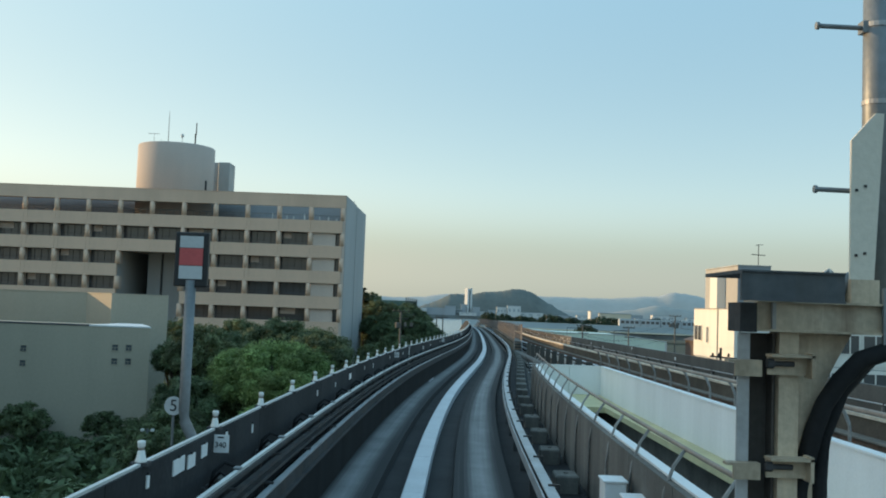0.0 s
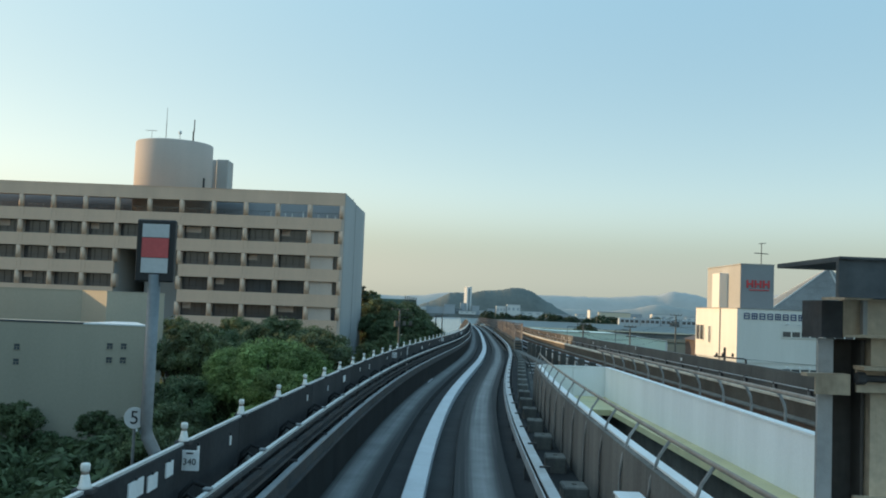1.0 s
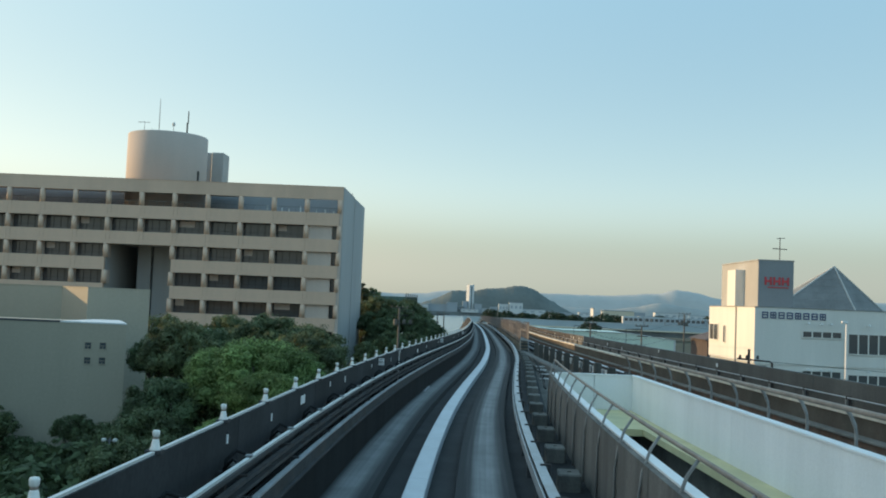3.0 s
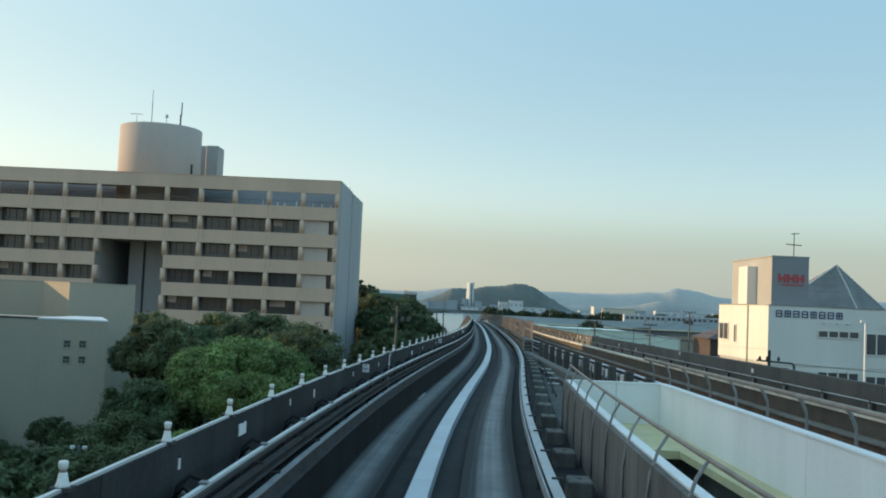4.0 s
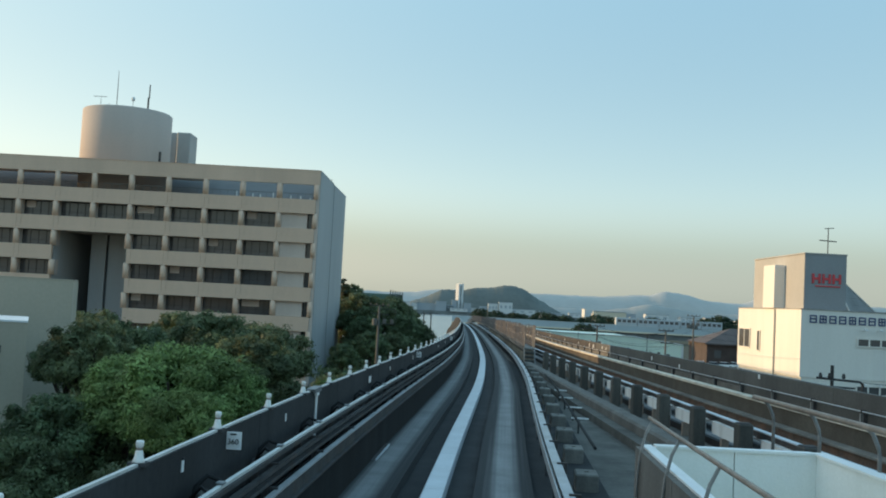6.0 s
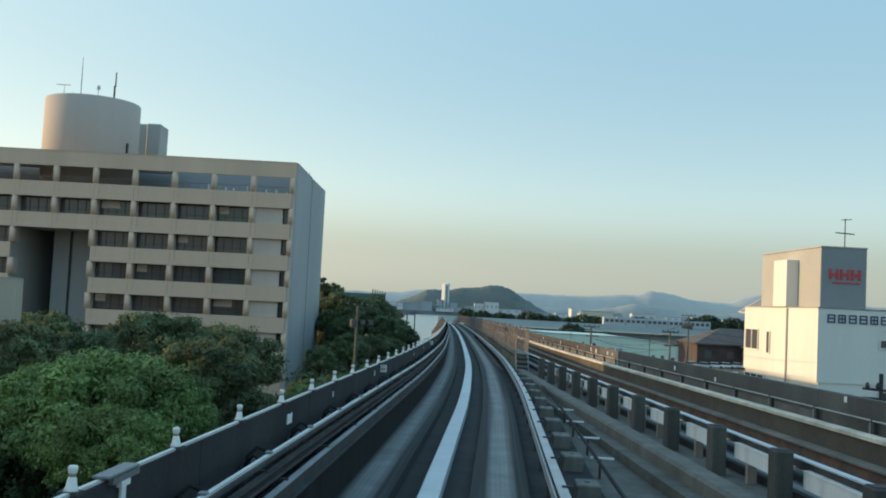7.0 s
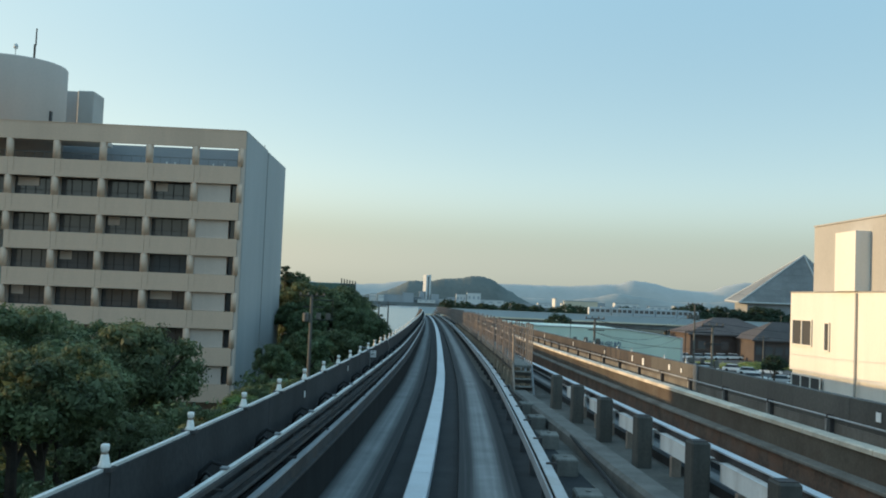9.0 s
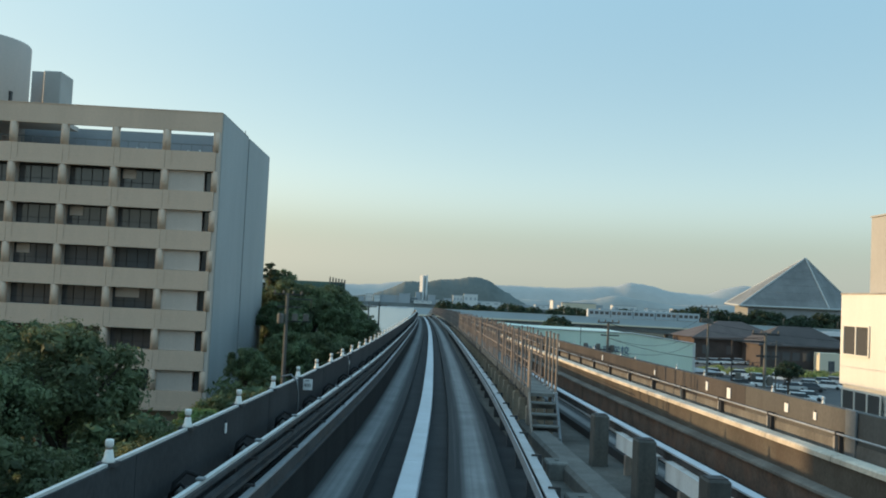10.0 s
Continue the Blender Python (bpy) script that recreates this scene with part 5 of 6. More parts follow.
part("roof_edge", upright([(-17.8, -0.03), (-4.3, -0.03), (-4.3, 0.35), (-17.8, 0.35)], 0.001, 0.12), M_SLOT, an, "dark roof gutter")
# white stands in for sunlight along this stretch of the edge
part("roof_edge", upright([(-4.29, -0.03), (0.02, -0.03), (-2.5, 6.0), (-4.29, 6.0)], 0.001, 0.1), M_WHITE, an, "roof edge whitened for its strip of sunlight")
for x, z in ((-2.4, -1.42), (-1.45, -1.4), (-2.4, -2.37), (-1.45, -2.35), (-8.75, -1.7), (-8.75, -2.72), (-15.4, -1.75), (-15.4, -2.77)):
    w = part("window", box(x - 0.2, x + 0.2, -0.012, -0.003, z - 0.2, z + 0.2), M_SLOT, an, "tiny square window")
    bm = box(x - 0.24, x + 0.24, -0.04, -0.013, z - 0.24, z - 0.2)
    box(x - 0.24, x + 0.24, -0.04, -0.013, z + 0.2, z + 0.24, bm)
    box(x - 0.24, x - 0.2, -0.04, -0.013, z - 0.2, z + 0.2, bm)
    box(x + 0.2, x + 0.24, -0.04, -0.013, z - 0.2, z + 0.2, bm)
    box(x - 0.2, x + 0.2, -0.028, -0.013, z - 0.012, z + 0.012, bm)
    box(x - 0.012, x + 0.012, -0.03, -0.0135, z - 0.2, z - 0.012, bm)
    part("window_frame", bm, M_ANNEX, w)
hb = thing("hall_building", (-25.6, 74, 0), "beige rendered hall block with a chamfered sunlit corner", "building")
part("wall", upright([(-36, 2.5), (-2.86, 2.5), (0.0, 0.0), (3.3, 3.9), (0.6, 12), (-36, 12)], GZ, 2.3), M_ANNEX, hb)
part("roof_edge", upright([(-36, 2.47), (-2.86, 2.47), (0.0, -0.04), (3.34, 3.9), (0.62, 12), (-36, 12)], 2.301, 2.36), M_ANNEX, hb)

# ---------------------------------------------------------------- white office right of the guideways
wb = thing("white_office", (24.4, 79, 0), "cream white office with grey roof tower and sunlit side", "building")
part("wall", box(0, 50, 0, 12.6, -1.45, 2.93), M_WB, wb)
part("lower_wall", box(0.12, 50, 0.06, 12.5, GZ, -1.452), M_WB, wb)
part("roof_edge", box(-0.04, 50.04, -0.04, 12.64, 2.931, 3.0), M_CONC, wb)
tw = part("roof_tower", box(0.56, 3.35, 1.15, 10.9, 3.001, 6.62), M_WGREY, wb, "grey panelled roof tower")
part("tower_front", box(0.57, 3.35, 1.1, 1.146, 3.001, 6.64), M_DGREY, tw, "slate grey front panel")
part("tower_coping", box(0.52, 3.39, 1.06, 10.95, 6.641, 6.72), M_WGREY, tw)
part("stair_shaft", box(-0.2, 0.555, 4.5, 6.7, 3.001, 6.0), M_WB, wb)
part("drainpipe", tube([(-0.06, 4.6, 2.9), (-0.06, 4.6, -6)], 0.07, 8), M_WGREY, wb)
part("tower_mast", tube([(3.1, 3.6, 6.6), (3.1, 3.6, 8.7)], 0.035, 6), M_STEELD, wb)
part("tower_aerial", tube([(2.5, 3.6, 7.8), (3.7, 3.6, 7.75)], 0.04, 6), M_STEELD, wb)
part("tower_aerial", tube([(2.85, 3.6, 8.62), (3.5, 3.6, 8.68)], 0.03, 6), M_STEELD, wb)


def framed_window(parent, x0, x1, y0, y1, z0, z1, n, side):
    """A window of n panes; side: on the face that looks to -x, else to -y."""
    if side:
        w = part("window", box(-0.03, -0.006, y0, y1, z0, z1), M_GLASS, parent, "dark window glass")
        bm = bmesh.new()
        for i in range(n + 1):
            q = y0 + (y1 - y0) * i / n
            box(-0.07, -0.031, q - 0.05, q + 0.05, z0 - 0.06, z1 + 0.06, bm)
        box(-0.065, -0.0315, y0, y1, z0 - 0.08, z0, bm)
        box(-0.065, -0.0315, y0, y1, z1, z1 + 0.08, bm)
    else:
        w = part("window", box(x0, x1, -0.03, -0.006, z0, z1), M_GLASS, parent, "dark window glass")
        bm = bmesh.new()
        for i in range(n + 1):
            q = x0 + (x1 - x0) * i / n
            box(q - 0.05, q + 0.05, -0.07, -0.031, z0 - 0.06, z1 + 0.06, bm)
        box(x0, x1, -0.065, -0.0315, z0 - 0.08, z0, bm)
        box(x0, x1, -0.065, -0.0315, z1, z1 + 0.08, bm)
    part("window_frame", bm, M_WB, w)


framed_window(wb, 0, 0, 9.7, 12.2, 0.05, 1.38, 2, True)
framed_window(wb, 0, 0, 7.55, 8.1, -0.1, 1.3, 1, True)
framed_window(wb, 0, 0, 8.5, 12.2, -3.2, -1.7, 3, True)
framed_window(wb, 3.7, 6.75, 0, 0, 0.76, 1.18, 4, False)
framed_window(wb, 7.25, 10.4, 0, 0, -0.4, 1.1, 4, False)
framed_window(wb, 10.7, 17, 0, 0, -0.4, 1.1, 6, False)
framed_window(wb, 3.7, 6.75, 0, 0, -2.35, -1.87, 4, False)
framed_window(wb, 7.25, 10.4, 0, 0, -3.5, -2.05, 4, False)
framed_window(wb, 10.7, 17, 0, 0, -3.5, -2.05, 6, False)
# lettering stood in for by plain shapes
sg = thing("roof_sign", (24.4, 80.05, 0), "red block mark on the grey tower front", "sign")
for i, x in enumerate((1.06, 1.74, 2.42)):
    bm = box(x, x + 0.15, -0.005, 0.045, 4.72, 5.35)
    box(x + 0.42, x + 0.57, -0.005, 0.045, 4.72, 5.35, bm)
    box(x + 0.15, x + 0.42, -0.005, 0.045, 4.95, 5.11, bm)
    part("mark", bm, M_RED, sg)
part("underline", box(1.3, 2.95, 0.0, 0.045, 4.5, 4.58), M_RED, sg)
sg = thing("wall_sign", (24.4, 78.99, 0), "row of dark blue block marks along the white wall", "sign")
x = 0.55
for i in range(8):
    w = 0.46
    bm = box(x, x + 0.07, -0.04, -0.001, 2.1, 2.6)
    box(x + w - 0.07, x + w, -0.04, -0.001, 2.1, 2.6, bm)
    for q in (2.1, 2.32, 2.53):
        box(x + 0.07, x + w - 0.07, -0.038, -0.001, q, q + 0.08, bm)
    if i % 3 == 1:
        box(x + w / 2 - 0.03, x + w / 2 + 0.03, -0.036, -0.001, 2.19, 2.52, bm)
    part("mark", bm, M_BLUEL, sg)
    x += 0.64
for x in (4.0, 5.0, 5.75, 8.7, 10.6):
    for z in (1.75, -1.8):
        t = thing("wall_lamp", (24.4 + x, 78.99, z), "small pale wall lamp on a short arm", "lamp", "wall lamps")
        part("arm", tube([(0, -0.0, 0), (0.05, -0.35, 0.06)], 0.025, 6), M_CAP, t)
        part("shade", lathe([(0.06, 0), (0.14, 0.03), (0.1, 0.12), (0.03, 0.15)], 10, at=(0.05, -0.4, 0.0)), M_CAP, t)
lp = thing("lamp_post", (29.4, 74, GZ), "slim white lamp post beside the office", "street lamp")
part("pole", tube([(0, 0, 0), (0, 0, 13.0)], [0.11, 0.07], 8), M_WHITE, lp)
part("head", box(-0.35, 0.1, -0.08, 0.08, 12.95, 13.12, bevel=0.02), M_WHITE, lp)


tl = thing("twin_lamp", (-13.8, 45.9, GZ), "small twin-headed white lamp on a slim post", "street lamp")
part("post", tube([(0, 0, 0), (0, 0, 6.9)], [0.06, 0.04], 8), M_GALV, tl)
part("cross_arm", tube([(-0.22, 0, 6.8), (0.22, 0, 6.8)], 0.02, 6), M_GALV, tl)
for x, z in ((-0.24, 6.76), (0.24, 6.76), (0.05, 5.95)):
    part("lamp_head", box(x - 0.08, x + 0.08, -0.1, 0.06, z, z + 0.13, bevel=0.02), M_PORC, tl)


def utility_pole(x, y, top, label="grey utility pole with cross arms and a transformer", arms=2, drum=True):
    t = thing("utility_pole", (x, y, GZ), label, "utility pole", "utility poles")
    h = top - GZ
    part("pole", tube([(0, 0, 0), (0, 0, h)], [0.15, 0.08], 8), M_CONCD, t)
    for i in range(arms):
        part("cross_arm", box(-0.9, 0.9, -0.05, 0.05, h - 0.5 - 0.8 * i, h - 0.4 - 0.8 * i), M_STEELD, t)
        for q in (-0.8, -0.3, 0.3, 0.8):
            part("insulator", lathe([(0.04, 0), (0.06, 0.05), (0.03, 0.14)], 6, at=(q, 0, h - 0.4 - 0.8 * i)), M_CONCD, t)
    if drum:
        part("transformer", lathe([(0.26, 0), (0.28, 0.05), (0.28, 0.7), (0.2, 0.78)], 10, at=(0.42, 0, h - 2.9)), M_CONC, t)
        part("bracket", box(0.1, 0.5, -0.05, 0.05, h - 3.0, h - 2.9), M_STEELD, t)
    return t


def line_pole(x, y, top, label, left=True, w=1.7, k=1.0):
    """A pole with an open bracket frame on one side, switch gear and insulators."""
    t = thing("utility_pole", (x, y, GZ), label, "utility pole", "utility poles")
    h, sgn = top - GZ, -1 if left else 1
    part("pole", tube([(0, 0, 0), (0, 0, h)], [0.17 * k, 0.1 * k], 8), M_CONCD, t)
    bm = tube([(0, 0, h - 0.35), (sgn * w, 0, h - 0.35), (sgn * w, 0, h - 1.75), (0, 0, h - 1.75)], 0.04, 5)
    part("bracket_frame", bm, M_STEELD, t)
    for q in (0.35, 0.8):
        part("switch_box", box(sgn * w * q - 0.16 * k, sgn * w * q + 0.16 * k, -0.14 * k, 0.14 * k, h - 1.71, h - 1.71 + 0.44 * k, bevel=0.02), M_CONCD, t)
    part("cross_arm", box(-0.9 * k, 0.9 * k, -0.04, 0.04, h - 0.11, h - 0.04), M_STEELD, t)
    part("cross_arm", box(-0.6 * k, 0.9 * k, -0.04, 0.04, h - 0.89, h - 0.82), M_STEELD, t)
    for q in (-0.8, -0.25, 0.35, 0.85):
        part("insulator", lathe([(0.05 * k, 0), (0.07 * k, 0.06 * k), (0.04 * k, 0.2 * k)], 6, at=(q * k, 0, h - 0.04)), M_CONCD, t)
    part("transformer", lathe([(0.2 * k, 0), (0.22 * k, 0.05), (0.22 * k, 0.55 * k), (0.15 * k, 0.62 * k)], 10, at=(-sgn * 0.36 * k, 0, h - 1.9)), M_CONCD, t)
    return t


line_pole(15.5, 103.6, 0.85, "dark utility pole with a bracket frame before the mint hall", k=0.75)
line_pole(36.4, 147.7, 2.2, "tall grey utility pole beside the car park", left=True, w=0.9)
line_pole(15.65, 79.0, 1.15, "dark utility pole with switch gear behind the parapet", w=1.2, k=0.55)
line_pole(-4.4, 105.3, 1.65, "grey utility pole with a bracket frame among the dark trees", left=False, w=1.5)
utility_pole(-0.6, 150, 0.9, "grey utility pole above the trees", arms=1, drum=False)
utility_pole(0.4, 158, 1.0, "grey utility pole above the trees", arms=1, drum=False)
utility_pole(58.0, 182, -2.2, "slim brown pole in the car park", arms=1, drum=False)
fr = thing("wire_frame", (16.0, 54.2, GZ), "dark steel wire frame with insulators near the parapet", "steel frame")
part("post", tube([(0, 0, 0), (0, 0, 11.5)], 0.07, 8), M_STEELD, fr)
part("beam", tube([(-0.6, 0, 11.0), (1.1, 0, 10.9), (1.2, 0, 10.8)], 0.05, 6), M_STEELD, fr)
part("brace", tube([(1.2, 0, 10.85), (1.2, 0, 0.0)], 0.06, 6), M_STEELD, fr)
part("brace", tube([(-0.6, 0, 10.7), (0.9, 0, 10.65)], 0.04, 6), M_STEELD, fr)
for q in (-0.45, -0.1, 0.45):
    part("insulator", lathe([(0.05, 0), (0.08, 0.06), (0.04, 0.2)], 8, at=(q, 0, 11.0)), M_STEELD, fr)


def wire(a, b, sag, name="overhead_wire"):
    pts = []
    for i in range(13):
        u = i / 12
        p = Vector(a).lerp(Vector(b), u)
        p.z -= sag * 4 * u * (1 - u)
        pts.append(p)
    t = thing(name, label="thin black sagging overhead wire", category="wire", group="overhead wires")
    part("strand", tube(pts, 0.012, 4), M_CABLE, t)


for dz in (0.15, -0.75, -1.4):
    wire((15.5, 103.6, 0.6 + dz), (36.4, 147.7, 1.4 + 1.3 * dz), 1.3)
    wire((36.4, 147.7, 1.4 + 1.3 * dz), (66, 139, 0.6 + dz), 1.0)
    wire((15.65, 79.0, 0.8 + dz), (15.5, 103.6, 0.6 + dz), 0.3)
wire((16, 54.2, -0.05), (60, 56, -0.6), 0.5)

# ---------------------------------------------------------------- mint hall, dark-roofed shops, car park
mh = thing("mint_hall", (15, 149, 0), "long pale mint metal-clad hall with a low sloping roof edge", "building")
PROF = [(0, -0.85), (3.2, -1.05), (13.3, -1.12), (20.45, -1.97)]
bm = bmesh.new()
sides = [[bm.verts.new(p) for p in [(0, y, GZ), *((x, y, z) for x, z in PROF), (20.45, y, GZ)]] for y in (0, 14)]
n = len(sides[0])
bm.faces.new(sides[0][::-1])
bm.faces.new(sides[1])
for i in range(n):
    j = (i + 1) % n
    bm.faces.new((sides[0][i], sides[0][j], sides[1][j], sides[1][i]))
bmesh.ops.recalc_face_normals(bm, faces=bm.faces)
part("body", bm, M_MINT, mh)
for (xa, za), (xb, zb) in zip(PROF, PROF[1:]):
    part("eave", tube([(xa, -0.06, za + 0.02), (xb, -0.06, zb + 0.02)], 0.07, 5), M_FARW, mh)
for i in range(40):
    x = 0.3 + 0.51 * i
    top = float(np.interp(x, [p[0] for p in PROF], [p[1] for p in PROF]))
    part("rib", box(x, x + 0.05, -0.03, -0.001, GZ, top - 0.08), M_MINT, mh)
part("corner_post", box(20.2, 20.47, -0.05, -0.001, GZ, -2.1), M_FARW, mh)
sg = thing("hall_sign", (15, 148.95, 0), "blue-grey lettering along the mint wall", "sign")
letters("自動車学校", 1.02, M_BLUEF, sg, (10.6, -0.02, -3.12))
for x in (6.35, 7.35):
    bm = box(x, x + 0.1, -0.03, 0.0, -3.55, -2.75)
    box(x + 0.6, x + 0.7, -0.03, 0.0, -3.55, -2.75, bm)
    for q in (-3.5, -3.2, -2.9):
        box(x + 0.1, x + 0.6, -0.028, 0.0, q, q + 0.09, bm)
    part("mark", bm, M_BLUEF, sg)


def hip_house(x, y, w, d, eave, top, label, wall=M_DGREY, roof=M_ROOFD, rz=0, bays=0):
    t = thing("house", (x, y, GZ), label, "building", rz=rz)
    part("wall", box(-w / 2, w / 2, -d / 2, d / 2, 0, eave), wall, t)
    bm = bmesh.new()
    o = 0.8
    a = [bm.verts.new(p) for p in ((-w / 2 - o, -d / 2 - o, eave), (w / 2 + o, -d / 2 - o, eave), (w / 2 + o, d / 2 + o, eave), (-w / 2 - o, d / 2 + o, eave))]
    c = max(w / 2 - d / 2, 0.5)
    b = [bm.verts.new((-c, 0, top)), bm.verts.new((c, 0, top))]
    bm.faces.new((a[0], a[1], b[1], b[0]))
    bm.faces.new((a[2], a[3], b[0], b[1]))
    bm.faces.new((a[1], a[2], b[1]))
    bm.faces.new((a[3], a[0], b[0]))
    bm.faces.new(a[::-1])
    part("roof", bm, roof, t)
    n = bays or max(2, int(w / 3))
    for i in range(n):
        q = -w / 2 + w * (i + 0.5) / n
        part("window", box(q - 0.9, q + 0.9, -d / 2 - 0.05, -d / 2 - 0.005, eave * 0.35, eave * 0.7), M_GLASS, t)
    part("fascia", box(-w / 2 - o, w / 2 + o, -d / 2 - o - 0.06, -d / 2 - o - 0.005, eave - 0.35, eave), M_ROOFD, t)
    return t


hip_house(88, 286, 24, 18, 6.0, 10.2, "low shop with a broad brown hipped roof", wall=M_BRICKY, roof=M_ROOFB, bays=4)
hip_house(99, 272, 22, 14, 5.4, 9.8, "low shop with a dark hipped roof and long window band", wall=M_ROOFD, roof=M_ROOFD, bays=9)
hip_house(132, 304, 34, 16, 7.4, 8.6, "low shop with a pale grey roof behind the car park", wall=M_ROOFD, roof=M_ROOFG, bays=3)
rnd = random.Random(33)
hedge = [((rnd.uniform(70, 104), rnd.uniform(236, 250), GZ + rnd.uniform(0.1, 0.5)), (rnd.uniform(1.0, 2.2), rnd.uniform(0.8, 1.6), rnd.uniform(0.4, 0.9))) for i in range(60)]
bl = thing("gate_block", (102.5, 262, GZ), "small sunlit cream block at the car park's edge", "building")
part("wall", box(-2.4, 2.4, -1.5, 1.5, 0, 4.2, bevel=0.05), M_FARC, bl)
part("door", box(-0.3, 1.2, -1.54, -1.505, 0, 2.4), M_SLOT, bl)
hip_house(41, 190, 6, 5, 4.5, 4.9, "small white shed behind the parapet", wall=M_WHITE, roof=M_ROOFG)
hip_house(46, 182, 5, 4, 4.0, 4.4, "small white shed behind the parapet", wall=M_WHITE, roof=M_ROOFG)


def car_shape(L, Wd, H, bm=None):
    bm = bmesh.new()
    prof = [(-L / 2, 0.3), (-L / 2, 0.72), (-L / 2 + 0.9, 0.86), (L / 2 - 0.5, 0.9), (L / 2, 0.75), (L / 2, 0.3)]
    rows = []
    for s in (-1, 1):
        rows.append([bm.verts.new((s * Wd / 2 * (0.94 if z > 0.8 else 1.0), x, z)) for x, z in prof])
    for i in range(6):
        j = (i + 1) % 6
        bm.faces.new((rows[0][i], rows[0][j], rows[1][j], rows[1][i]))
    bm.faces.new(rows[0][::-1])
    bm.faces.new(rows[1])
    bmesh.ops.bevel(bm, geom=bm.edges[:], offset=0.06, segments=2, affect="EDGES")
    return bm


def cabin(L, Wd, z0, z1, y0, y1, rake):
    bm = bmesh.new()
    lo = [bm.verts.new(p) for p in ((-Wd / 2, y0, z0), (Wd / 2, y0, z0), (Wd / 2, y1, z0), (-Wd / 2, y1, z0))]
    hi = [bm.verts.new(p) for p in ((-Wd / 2 + 0.16, y0 + rake, z1), (Wd / 2 - 0.16, y0 + rake, z1), (Wd / 2 - 0.16, y1 - rake * 0.7, z1), (-Wd / 2 + 0.16, y1 - rake * 0.7, z1))]
    for i in range(4):
        j = (i + 1) % 4
        bm.faces.new((lo[i], lo[j], hi[j], hi[i]))
    bm.faces.new(hi)
    bm.faces.new(lo[::-1])
    return bm


def car(paint, label):
    t = thing("car", label=label, category="car", group="cars in the car park")
    part("body", car_shape(4.4, 1.72, 1.45), paint, t, smooth=False)
    part("cabin_glass", cabin(4.4, 1.62, 0.86, 1.4, -1.35, 1.75, 0.6), M_GLASSC, t, "dark glass")
    part("roof", box(-0.62, 0.62, -0.72, 1.3, 1.395, 1.46, bevel=0.02), paint, t)
    for y in (-1.35, 1.35):
        for s in (-1, 1):
            bm = lathe([(0.2, -0.1), (0.31, -0.09), (0.31, 0.09), (0.2, 0.1)], 12)
            bmesh.ops.rotate(bm, verts=bm.verts, cent=(0, 0, 0), matrix=Matrix.Rotation(radians(90), 3, "Y"))
            w = part("wheel", bm, M_TYRE, t)
            w.location = (s * 0.78, y, 0.31)
    for s in (-1, 1):
        part("headlight", box(s * 0.6 - 0.18, s * 0.6 + 0.18, -2.22, -2.16, 0.6, 0.72), M_CAP, t)
    return t


kinds = [car(M_CARW, "white saloon car parked in the car park"), car(M_CARS, "silver saloon car parked in the car park"), car(M_CARD, "dark saloon car parked in the car park")]
spots = ((65.6, 231, 68), (70.2, 229, 72), (60.9, 203.5, 74), (66.0, 206.5, 70), (75.9, 224, 66), (70.6, 221.5, 64), (69.4, 202.5, 70), (72.6, 202.6, 72), (61.2, 187.2, 66), (61.6, 181.8, 74),
         (75.2, 267, 75), (78.6, 269, 78), (82.2, 271, 76), (75.9, 210.4, 60), (81.6, 217.5, 66), (57.0, 212, 70), (72.0, 268, 74), (86.0, 273, 76), (85.5, 221, 60), (64.8, 186.0, 70), (78.6, 209.0, 64), (56.0, 196.0, 72))
for i, (x, y, r) in enumerate(spots):
    src = kinds[0 if i % 4 in (0, 1) else (1 if i % 4 == 2 else (2 if i % 8 == 7 else 0))]
    m = pose(x, y, GZ + 0.02, 0, 0, r)
    if "placed" not in src:
        src["placed"] = 1
        src.matrix_basis = m
    else:
        copy_thing(src, m)
for i in range(3):
    if "placed" not in kinds[i]:
        kinds[i].matrix_basis = pose(95 + 4 * i, 205, GZ + 0.02, 0, 0, 60)
for o in kinds:
    if "placed" in o:
        del o["placed"]


